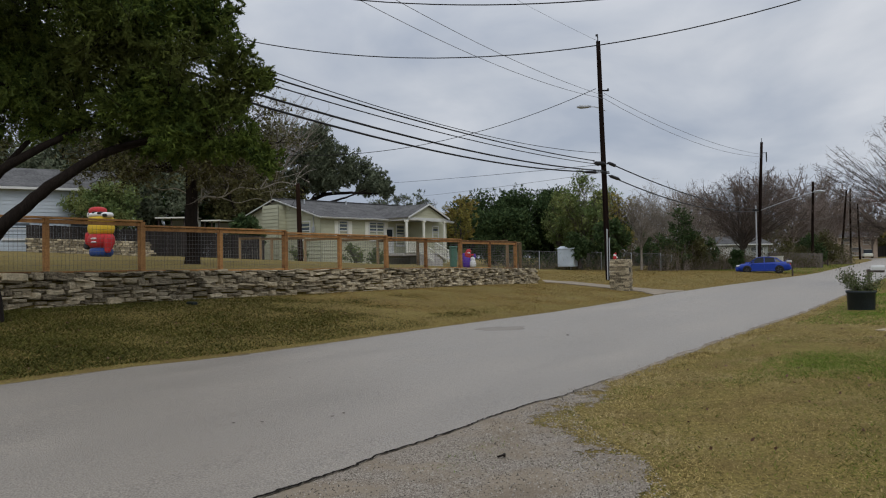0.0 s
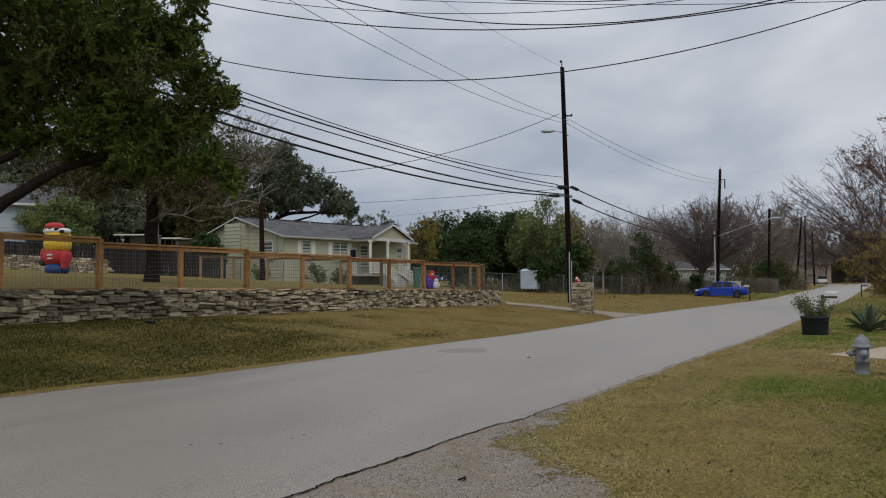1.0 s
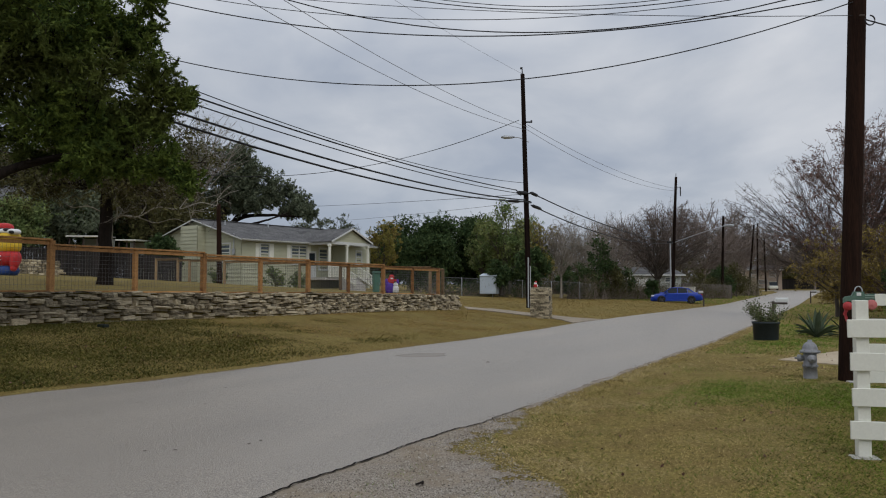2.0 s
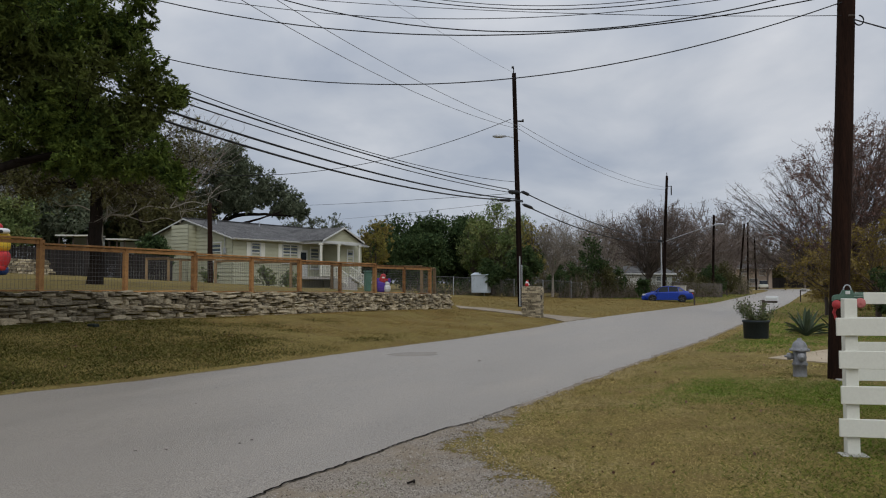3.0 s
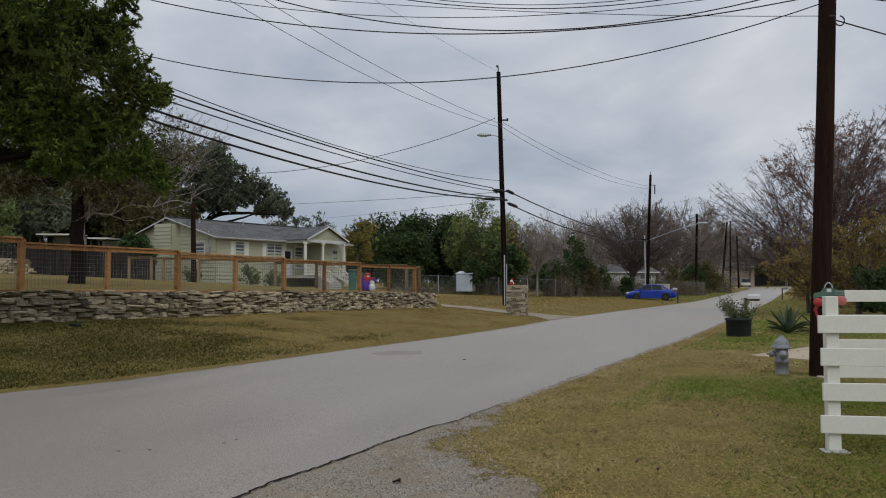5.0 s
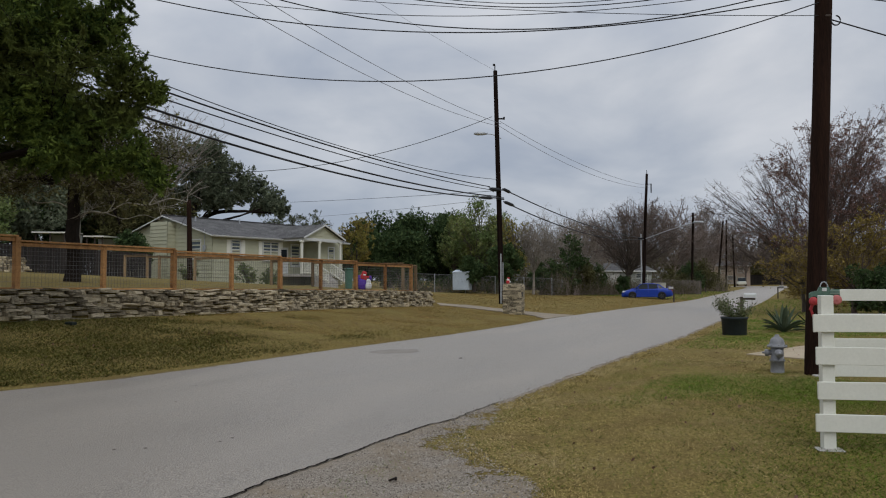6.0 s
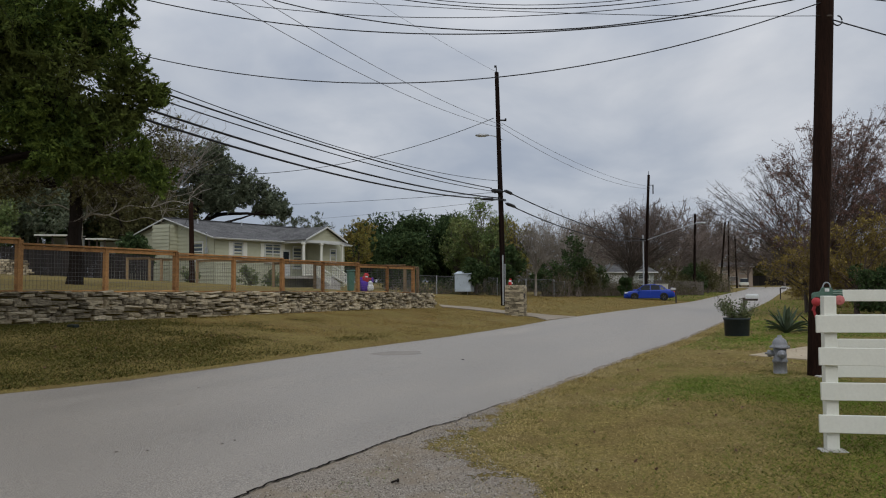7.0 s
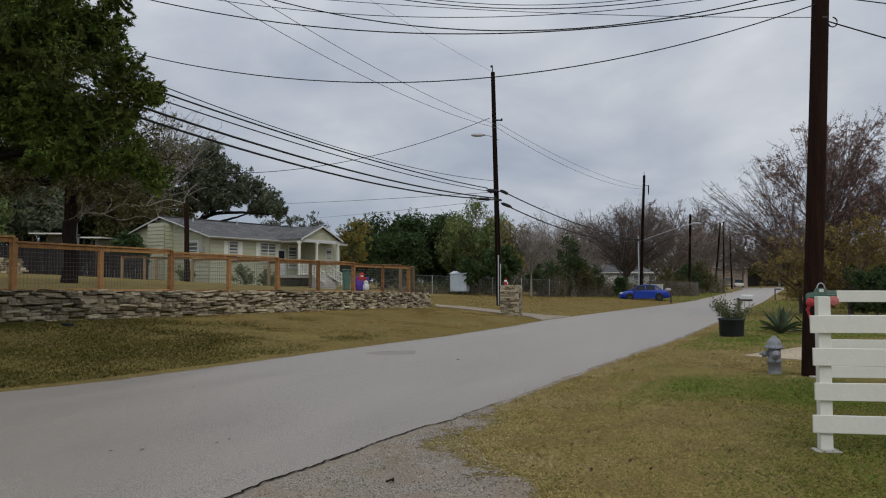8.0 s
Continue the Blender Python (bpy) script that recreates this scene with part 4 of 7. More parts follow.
def truck_ornament():
    """A flat tin truck with a wire loop, hung behind the top of the white post: bonnet to one side, bed to the other."""
    ob = thing("hanging_ornament", (3.745, 7.75, 1.155), "green and red tin truck ornament hung on the white fence post", "ornament", turn=-8)
    red = material("red_tin", (0.36, 0.03, 0.035), (0.50, 0.06, 0.065), 0.5, 5, 0.1, 40)
    pink = material("faded_red_tin", (0.40, 0.10, 0.095), (0.55, 0.19, 0.175), 0.55, 9, 0.1, 40, spread=0.12)
    green = material("dull_green_tin", (0.06, 0.115, 0.085), (0.11, 0.19, 0.145), 0.55, 5, 0.1, 40)
    bm = bmesh.new()
    outline = [(-0.15, 0.315), (-0.15, 0.355), (-0.135, 0.375), (-0.075, 0.385), (-0.055, 0.425), (0.035, 0.425), (0.04, 0.40), (0.13, 0.405), (0.135, 0.325), (0.10, 0.32), (0.05, 0.335), (-0.06, 0.325), (-0.11, 0.335)]
    prism(bm, outline, 0.03, Matrix.Translation((0, 0.015, 0)) @ Matrix.Rotation(radians(90), 4, "X"))
    bmesh.ops.recalc_face_normals(bm, faces=bm.faces)
    body = part("body", bm, green, ob, "dull green truck body")
    bm = bmesh.new()
    box(bm, (-0.012, -0.018, 0.40), (0.042, 0.008, 0.032), bevel=0.003)
    part("cab_window", bm, M_TRIM, body, "pale cab window")
    for k in range(2):
        bm = bmesh.new()
        box(bm, (0.085, -0.018, 0.365 + 0.022 * k), (0.085, 0.008, 0.008))
        part("bed_slat", bm, M_GREYBOARD_GREEN, body)
    for x, z, r, m in ((0.098, 0.30, 0.048, pink), (-0.115, 0.285, 0.042, red)):
        bm = bmesh.new()
        lathe(bm, [(r, -0.012), (r, 0.012), (r * 0.8, 0.02), (r * 0.25, 0.02), (0.0, 0.026)], 20, m=Matrix.Rotation(radians(90), 4, "X"), at=(x, -0.02, z), cap=False)
        part("wheel", bm, m, ob, "faded red wheel" if m is pink else "red wheel", True)
    bm = bmesh.new()
    for z, w, tilt in ((0.235, 0.03, 0.35), (0.175, 0.024, -0.25)):
        box(bm, (-0.13, -0.01, z), (w, 0.008, 0.085), Matrix.Rotation(tilt, 4, "Y"), bevel=0.002)
    part("ribbon", bm, red, ob, "red ribbon hanging down")
    pts = [Vector((0.036 * math.cos(a) - 0.01, 0, 0.42 + 0.055 * math.sin(a))) for a in np.linspace(0, math.pi, 12)]
    v, f = pipe(pts, 0.006)
    raw("handle", v, f, M_STEEL, ob, "grey wire loop", True)


truck_ornament()


def agave(x, y, z, n, size, seed):
    ob = thing("agave", (x, y, z), "spiky green agave with long stiff blades", "plant", "agaves")
    rng = np.random.default_rng(seed)
    for i in range(n):
        bm = bmesh.new()
        a = i * 2.4 + rng.normal() * 0.2
        lean = rng.uniform(0.25, 1.25)
        l = size * rng.uniform(0.75, 1.1)
        d = Vector((math.cos(a), math.sin(a), 0))
        side = Vector((-d.y, d.x, 0))
        pts = []
        for k in range(6):
            t = k / 5
            p = d * (math.sin(lean) * l * t) + Vector((0, 0, l * t * math.cos(lean) - 0.25 * size * t * t * lean))
            w = 0.095 * size * (1 - t) ** 0.7 * (0.7 + t)
            pts.append((bm.verts.new(p + side * w + Vector((0, 0, w * 0.5))), bm.verts.new(p - Vector((0, 0, 0.02))), bm.verts.new(p - side * w + Vector((0, 0, w * 0.5)))))
        for p, q in zip(pts, pts[1:]):
            bm.faces.new((p[0], p[1], q[1], q[0])); bm.faces.new((p[1], p[2], q[2], q[1]))
        part("blade", bm, L_AGAVE, ob)


agave(10.75, 25.0, 0.03, 22, 1.0, 3)
agave(11.9, 25.4, 0.03, 24, 0.8, 5)
agave(11.2, 26.2, 0.03, 22, 0.9, 6)


# ---- roadside boxes ----
def mailbox(at, turn, label, h=1.0, body=None):
    ob = thing("mailbox", at, label, "mailbox", "mailboxes", turn=turn)
    bm = bmesh.new()
    box(bm, (0, 0.3, h * 0.5 - 0.03), (0.1, 0.1, h + 0.12), bevel=0.008)
    box(bm, (0, 0.06, h - 0.05), (0.09, 0.55, 0.08), bevel=0.008)
    part("post", bm, M_POLE_GREY, ob, "dark wooden post")
    bm = bmesh.new()
    prof = [(-0.08, 0)] + [(0.08 * math.cos(a), 0.09 + 0.08 * math.sin(a)) for a in np.linspace(math.pi, 0, 9)] + [(0.08, 0)]
    prism(bm, prof, 0.44, Matrix.Translation((0, 0.2, h)) @ Matrix.Rotation(radians(90), 4, "X"))
    bmesh.ops.recalc_face_normals(bm, faces=bm.faces)
    part("box", bm, body or M_TRIM, ob, "white metal letter box")


mailbox((12.0, 31.0, 0.03), 60, "white metal mailbox on a dark wooden post")
mailbox((18.55, 64.6, 0.05), -65, "beige metal mailbox on a dark wooden post", 1.05, M_CONCRETE)
mailbox((32.5, 76.0, 0.15), 60, "small distant roadside mailbox")


def utility_cabinet():
    ob = thing("utility_cabinet", (20.75, 76.0, 0.10), "tall beige metal utility cabinet by the road", "cabinet", turn=-25)
    m = material("beige_enamel", (0.45, 0.43, 0.37), (0.55, 0.53, 0.46), 0.6, 2, 0.05, 20)
    bm = bmesh.new()
    box(bm, (0, 0, 0.72), (1.05, 0.6, 1.44), bevel=0.03)
    part("body", bm, m, ob)
    bm = bmesh.new()
    box(bm, (0, 0, 1.47), (1.12, 0.66, 0.07), bevel=0.02)
    part("lid", bm, m, ob)
    for x in (-0.255, 0.255):
        bm = bmesh.new()
        box(bm, (x, -0.305, 0.72), (0.48, 0.02, 1.25), bevel=0.006)
        d = part("door", bm, m, ob)
        bm = bmesh.new()
        box(bm, (x * 0.25, -0.325, 0.75), (0.03, 0.03, 0.14), bevel=0.006)
        part("handle", bm, M_STEEL, d, "steel handle")


utility_cabinet()


# ---- houses ----
def lap_wall(parent, p, q, z0, z1, mat, board=0.2, name="wall", out=(0, 0), gable=None):
    """A wall of overlapping boards from p to q, as one stepped skin with a back; gable: the rise of a triangular top."""
    p, q, o = Vector((*p, 0)), Vector((*q, 0)), Vector((*out, 0))
    bm = bmesh.new()
    d = q - p
    top = z1 + (gable or 0)
    n = max(1, round((top - z0) / board))

    def pair(z, off):
        t = 0.5 * max(0.0, (z - z1) / gable) if gable else 0.0
        return [bm.verts.new(Vector((*(p + d * f + o * off).xy, z))) for f in (min(t, 0.4999), max(1 - t, 0.5001))]

    rows = []
    for i in range(n):
        a, b = z0 + (top - z0) * i / n, z0 + (top - z0) * (i + 1) / n
        rows += [pair(a, 0.036), pair(b, 0.004)]
    rows += [pair(top, -0.14)]
    if gable:
        rows += [pair(z1, -0.14)]
    rows += [pair(z0, -0.14)]
    rows.append(rows[0])
    for r0, r1 in zip(rows, rows[1:]):
        bm.faces.new((r0[0], r0[1], r1[1], r1[0]))
    bmesh.ops.recalc_face_normals(bm, faces=bm.faces)
    return part(name, bm, mat, parent)


def slab(parent, name, pts, thick, mat, label=""):
    """A sloping slab: its corners in order, with a thickness downwards."""
    bm = bmesh.new()
    hi = [bm.verts.new(p) for p in pts]
    lo = [bm.verts.new(Vector(p) - Vector((0, 0, thick))) for p in pts]
    n = len(pts)
    bm.faces.new(hi); bm.faces.new(lo[::-1])
    for i in range(n):
        bm.faces.new((hi[i], lo[i], lo[(i + 1) % n], hi[(i + 1) % n]))
    bmesh.ops.recalc_face_normals(bm, faces=bm.faces)
    return part(name, bm, mat, parent, label)


def window(parent, x, y, z, w, h, face, panes=1, shutters=False, trim=None):
    """A window in a wall: face 'front' looks along -y, 'side' along -x."""
    turn = pose(x, y, z, 0, 0, 0 if face == "front" else -90)
    trim = trim or M_TRIM
    bm = bmesh.new()
    W2, H2 = w / 2 + 0.085, h / 2 + 0.085
    rings = [[bm.verts.new((x, y, zz)) for x, zz in ((-a, -c), (a, -c), (a, c), (-a, c))] for a, c, y in ((W2, H2, 0.01), (W2, H2, -0.07), (w / 2, h / 2, -0.07), (w / 2, h / 2, 0.01))]
    for p, q in zip(rings, rings[1:] + rings[:1]):
        for i in range(4):
            bm.faces.new((p[i], p[(i + 1) % 4], q[(i + 1) % 4], q[i]))
    bmesh.ops.recalc_face_normals(bm, faces=bm.faces)
    fr = part("window", bm, trim, parent, "white-framed sash window")
    pieces = [("sill", (0, -0.06, -h / 2 - 0.11), (w + 0.3, 0.13, 0.05)), ("meeting_rail", (0, -0.035, 0), (w, 0.05, 0.05))]
    pieces += [("mullion", (-w / 2 + w * i / panes, -0.035, 0), (0.07, 0.06, h)) for i in range(1, panes)]
    for nm, c, s in pieces:
        bm = bmesh.new()
        box(bm, c, s, bevel=0.006)
        part(nm, bm, trim, fr)
    fr.matrix_basis = turn
    for i in range(panes):
        for k in (-1, 1):
            bm = bmesh.new()
            box(bm, (-w / 2 + w * (i + 0.5) / panes, -0.012 - 0.008 * k, k * h / 4), (w / panes - 0.05, 0.012, h / 2 - 0.05))
            part("pane", bm, M_PANE, fr, "pane with the grey sky's reflection in its colour")
    if shutters:
        for sgn in (-1, 1):
            bm = bmesh.new()
            box(bm, (sgn * (w / 2 + 0.30), -0.035, 0), (0.36, 0.05, h + 0.12), bevel=0.01)
            for j in range(9):
                box(bm, (sgn * (w / 2 + 0.30), -0.062, -h / 2 + h * (j + 0.5) / 9), (0.27, 0.02, h / 9 * 0.6))
            part("shutter", bm, M_WHITE, fr, "white louvred shutter")


def yellow_house():
    """Local x runs along the front, y back from it; the corner towards the road stands at the origin."""
    W, L, EAVE, RISE, FLOOR = 10.3, 13.7, 3.3, 1.5, 0.55
    ob = thing("house", (-16.4, 55.0, 1.73), "single-storey pale yellow lap-sided house with a grey shingle roof", "house", "houses", turn=56)
    lap_wall(ob, (0, 0), (L, 0), -0.3, EAVE, M_SIDING, 0.28, out=(0, -1))
    lap_wall(ob, (0, W), (0, 0), -0.3, EAVE, M_SIDING, 0.28, out=(-1, 0), gable=RISE)
    lap_wall(ob, (L, 0), (L, W), -0.3, EAVE, M_SIDING, 0.28, out=(1, 0), gable=RISE)
    lap_wall(ob, (L, W), (0, W), -0.3, EAVE, M_SIDING, 0.28, out=(0, 1))
    ov, pitch = 0.45, RISE / (W / 2)
    for y0, y1 in ((-ov, W / 2), (W + ov, W / 2)):
        slab(ob, "roof", [(-0.4, y0, EAVE - ov * pitch + 0.08), (L + 0.4, y0, EAVE - ov * pitch + 0.08), (L + 0.4, y1, EAVE + RISE + 0.08), (-0.4, y1, EAVE + RISE + 0.08)], 0.07, M_SHINGLE, "weathered grey shingles")
        for xx in (-0.42, L + 0.42):
            slab(ob, "bargeboard", [(xx - 0.02, y0, EAVE - ov * pitch + 0.06), (xx + 0.02, y0, EAVE - ov * pitch + 0.06), (xx + 0.02, y1, EAVE + RISE + 0.06), (xx - 0.02, y1, EAVE + RISE + 0.06)], 0.085, M_TRIM, "white bargeboard")
    bm = bmesh.new()
    box(bm, (L / 2, -ov - 0.015, EAVE - ov * pitch - 0.01), (L + 0.8, 0.05, 0.09))
    box(bm, (L / 2, -ov - 0.07, EAVE - ov * pitch + 0.035), (L + 0.8, 0.09, 0.05))
    part("gutter", bm, M_TRIM, ob, "white fascia and gutter")
    bm = bmesh.new()
    box(bm, (L / 2, W / 2, EAVE + RISE + 0.11), (L + 0.8, 0.3, 0.05))
    part("ridge_cap", bm, M_SHINGLE, ob)
    # clad chimney breast on the gable end, just under the rake
    lap_wall(ob, (-0.7, 6.1), (-0.7, 4.1), -0.3, EAVE + 1.05, M_SIDING, 0.28, "chimney_breast", out=(-1, 0))
    lap_wall(ob, (-0.7, 4.1), (0, 4.1), -0.3, EAVE + 1.0, M_SIDING, 0.28, "chimney_breast", out=(0, -1))
    lap_wall(ob, (0, 6.1), (-0.7, 6.1), -0.3, EAVE + 1.0, M_SIDING, 0.28, "chimney_breast", out=(0, 1))
    window(ob, 0, 1.75, 2.3, 1.0, 1.25, "side")
    window(ob, 0, 7.9, 2.2, 0.9, 1.0, "side")
    window(ob, 2.1, 0, 2.3, 0.75, 1.3, "front", 1, True)
    window(ob, 5.5, 0, 2.3, 1.5, 1.3, "front", 2, True)
    window(ob, 8.1, 0, 2.05, 0.85, 1.6, "front")
    # front door
    bm = bmesh.new()
    box(bm, (6.85, -0.03, FLOOR + 1.04), (0.92, 0.06, 2.06), bevel=0.01)
    box(bm, (6.85, -0.065, FLOOR + 0.55), (0.62, 0.02, 0.6), bevel=0.008)
    d = part("door", bm, M_TRIM, ob, "pale front door with a dark glazed upper half")
    bm = bmesh.new()
    box(bm, (6.85, -0.07, FLOOR + 1.5), (0.6, 0.02, 0.8))
    part("pane", bm, M_GLASS, d)
    bm = bmesh.new()
    lathe(bm, [(0.01, 0), (0.035, 0.02), (0.035, 0.05), (0.0, 0.06)], 10, at=(7.2, -0.08, FLOOR + 1.0), cap=False)
    part("door_knob", bm, M_STEEL, d)
    # porch: a deck, posts and a small gable towards the road
    X0, X1, D = 6.3, 11.4, 2.4
    bm = bmesh.new()
    box(bm, ((X0 + X1) / 2 + 0.3, -D / 2, FLOOR - 0.1), (X1 - X0 + 1.2, D, 0.2), bevel=0.02)
    part("porch_deck", bm, M_CONCRETE, ob)
    mid, half, rise = 8.6, 2.35, 1.05
    for sgn in (-1, 1):
        slab(ob, "porch_roof", [(mid + sgn * half, -D - 0.35, EAVE + 0.02), (mid, -D - 0.35, EAVE + rise + 0.06), (mid, 3.6, EAVE + rise + 0.06), (mid + sgn * half, 0.2, EAVE + 0.02)], 0.08, M_SHINGLE, "weathered grey shingles")
        slab(ob, "bargeboard", [(mid + sgn * half, -D - 0.39, EAVE + 0.02), (mid, -D - 0.39, EAVE + rise + 0.05), (mid, -D - 0.34, EAVE + rise + 0.05), (mid + sgn * half, -D - 0.34, EAVE + 0.02)], 0.12, M_TRIM, "white bargeboard")
    lap_wall(ob, (mid - half + 0.25, -D - 0.1), (mid + half - 0.25, -D - 0.1), EAVE - 0.02, EAVE, M_SIDING, 0.2, "porch_gable", out=(0, -1), gable=rise - 0.08)
    bm = bmesh.new()
    box(bm, (mid, -D - 0.1, EAVE - 0.12), (2 * half - 0.3, 0.16, 0.22), bevel=0.01)
    box(bm, (mid - half + 0.2, -D / 2, EAVE - 0.12), (0.16, D, 0.22), bevel=0.01)
    part("porch_beam", bm, M_TRIM, ob)
    for x in (6.3, 8.2, 10.6):
        bm = bmesh.new()
        box(bm, (x, -D - 0.1, (FLOOR + EAVE - 0.2) / 2), (0.15, 0.15, EAVE - 0.2 - FLOOR), bevel=0.015)
        box(bm, (x, -D - 0.1, EAVE - 0.3), (0.26, 0.26, 0.12), bevel=0.01)
        part("porch_post", bm, M_WHITE, ob, "white square porch post")
    # room beside the porch, with a dark window
    lap_wall(ob, (9.2, -1.6), (11.6, -1.6), -0.3, EAVE - 0.2, M_SIDING, 0.28, out=(0, -1))
    lap_wall(ob, (9.2, 0), (9.2, -1.6), -0.3, EAVE - 0.2, M_SIDING, 0.28, out=(-1, 0))
    window(ob, 10.5, -1.6, 2.2, 0.6, 0.95, "front")
    # electric meter on the gable wall and vents on the roof
    bm = bmesh.new()
    box(bm, (-0.1, 0.75, 2.35), (0.12, 0.28, 0.42), bevel=0.02)
    part("meter_box", bm, M_STEEL, ob, "grey electric meter box")
    bm = bmesh.new()
    lathe(bm, [(0.03, 2.5), (0.03, EAVE + 0.35)], 8, at=(-0.09, 0.75, 0))
    part("conduit", bm, M_STEEL, ob, "grey service conduit")
    for x, y in ((1.6, 3.9), (6.2, 4.3)):
        bm = bmesh.new()
        lathe(bm, [(0.06, EAVE + RISE * y / (W / 2) - 0.1), (0.06, EAVE + RISE * y / (W / 2) + 0.4), (0.0, EAVE + RISE * y / (W / 2) + 0.42)], 10, at=(x, y, 0), cap=False)
        part("roof_vent", bm, M_STEEL, ob, "grey vent pipe")
    # steps and balustrade
    for i in range(3):
        bm = bmesh.new()
        box(bm, (8.6, -D - 0.2 - 0.3 * i, FLOOR - 0.18 * (i + 1) - 0.4), (1.7, 0.34, 0.9), bevel=0.015)
        part("step", bm, M_CONCRETE, ob)
    for xr, ya, yb, za, zb in ((7.7, -D - 0.1, -D - 1.5, FLOOR, FLOOR - 0.7), (9.5, -D - 0.1, -D - 1.5, FLOOR, FLOOR - 0.7), ):
        bm = bmesh.new()
        for i in range(9):
            t = i / 8
            y, z = ya + (yb - ya) * t, za + (zb - za) * t
            box(bm, (xr, y, z + 0.4), (0.05, 0.05, 0.85))
        ang = math.atan2(zb - za, yb - ya)
        for dz in (0.12, 0.86):
            box(bm, (xr, (ya + yb) / 2, (za + zb) / 2 + dz), (0.08, math.hypot(ya - yb, za - zb) + 0.1, 0.07), Matrix.Rotation(ang + math.pi, 4, "X"))
        part("balustrade", bm, M_WHITE, ob, "white stair balustrade")
    bm = bmesh.new()
    for i in range(13):
        box(bm, (6.55 + i * 0.1, -D - 0.1, FLOOR + 0.42), (0.04, 0.04, 0.8))
    box(bm, (7.1, -D - 0.1, FLOOR + 0.85), (1.2, 0.08, 0.07))
    box(bm, (7.1, -D - 0.1, FLOOR + 0.1), (1.2, 0.06, 0.06))
    part("balustrade", bm, M_WHITE, ob, "white porch balustrade")


yellow_house()


def plain_house(at, turn, w, l, eave, rise, wall, label, doors=(), windows=(), roof=None):
    """A gabled house seen from afar; local x along the front."""
    ob = thing("house", at, label, "house", "houses", turn=turn)
    lap_wall(ob, (0, 0), (l, 0), -0.4, eave, wall, 0.25, out=(0, -1))
    lap_wall(ob, (0, w), (0, 0), -0.4, eave, wall, 0.25, out=(-1, 0), gable=rise)
    lap_wall(ob, (l, 0), (l, w), -0.4, eave, wall, 0.25, out=(1, 0), gable=rise)
    lap_wall(ob, (l, w), (0, w), -0.4, eave, wall, 0.25, out=(0, 1))
    p = rise / (w / 2)
    for y0 in (-0.5, w + 0.5):
        slab(ob, "roof", [(-0.4, y0, eave - 0.5 * p + 0.08), (l + 0.4, y0, eave - 0.5 * p + 0.08), (l + 0.4, w / 2, eave + rise + 0.08), (-0.4, w / 2, eave + rise + 0.08)], 0.08, roof or M_SHINGLE)
    bm = bmesh.new()
    box(bm, (l / 2, -0.53, eave - 0.5 * p), (l + 0.8, 0.05, 0.16))
    part("fascia", bm, M_TRIM, ob)
    for x, z, ww, hh, face in windows:
        window(ob, x if face == "front" else 0, 0 if face == "front" else x, z, ww, hh, face)
    for x, ww, hh in doors:
        bm = bmesh.new()
        box(bm, (x, -0.04, hh / 2), (ww, 0.06, hh), bevel=0.01)
        for i in range(4):
            box(bm, (x, -0.075, hh * (i + 0.5) / 4), (ww - 0.15, 0.02, hh / 4 - 0.08), bevel=0.006)
        part("door", bm, M_TRIM, ob)
    return ob


plain_house((-36.5, 45.5, 2.5), 38, 9.0, 8.6, 4.5, 1.6, M_BLUESIDE, "pale blue-grey sided house with a low grey roof", windows=[(6.4, 1.7, 1.5, 1.3, "front"), (2.5, 1.7, 1.5, 1.3, "front")])
M_GREYBOARD = material("grey_green_board", (0.30, 0.32, 0.30), (0.40, 0.42, 0.40), 0.8, 1.2, 0.1, 25)
M_TANBRICK = material("tan_brick", (0.40, 0.315, 0.25), (0.54, 0.44, 0.36), 0.9, 2, 0.3, 10)
plain_house((16.8, 106, 0.7), 12, 8, 12, 2.6, 1.0, M_GREYBOARD, "low grey house with a pale garage door", doors=[(4.4, 5.6, 2.2)], windows=[(10.5, 1.5, 1.6, 1.2, "front")])
plain_house((61.2, 178, 0.9), -12, 8, 7.5, 4.6, 1.0, M_TANBRICK, "distant tan brick house at the street's end", windows=[(1.8, 3.5, 1.2, 1.1, "front"), (5.5, 3.5, 1.2, 1.1, "front"), (3.6, 1.4, 1.8, 1.5, "front")])


def shed():
    ob = thing("shed", (0.6, 66.0, 1.05), "small pale grey-blue metal garden shed", "shed", turn=-20)
    m = material("shed_metal", (0.42, 0.48, 0.54), (0.54, 0.60, 0.65), 0.6, 1.5, 0.1, 20)
    bm = bmesh.new()
    box(bm, (0.7, 0.9, 0.7), (1.4, 1.8, 1.5), bevel=0.02)
    for i in range(14):
        box(bm, (0.05 + i * 0.1, -0.008, 0.7), (0.04, 0.02, 1.46))
    part("body", bm, m, ob)
    slab(ob, "roof", [(-0.04, -0.06, 1.46), (1.44, -0.06, 1.46), (1.44, 0.9, 1.66), (-0.04, 0.9, 1.66)], 0.05, m)
    slab(ob, "roof", [(-0.04, 1.86, 1.46), (1.44, 1.86, 1.46), (1.44, 0.9, 1.66), (-0.04, 0.9, 1.66)], 0.05, m)


shed()


def carport(at, turn, w, label, h=2.3):
    ob = thing("carport", at, label, "carport", "carports", turn=turn)
    slab(ob, "roof", [(0, 0, h), (w, 0, h), (w, 4, h + 0.15), (0, 4, h + 0.15)], 0.1, M_WHITE, "white metal roof")
    for x in (0.2, w / 2, w - 0.2):
        bm = bmesh.new()
        box(bm, (x, 0.3, h / 2 - 0.05), (0.1, 0.1, h + 0.1), bevel=0.01)
        part("post", bm, M_POLE_GREY, ob)
    bm = bmesh.new()
    box(bm, (w / 2, 3.8, h / 2 - 0.05), (w, 0.08, h))
    part("back_wall", bm, M_GREYBOARD, ob)


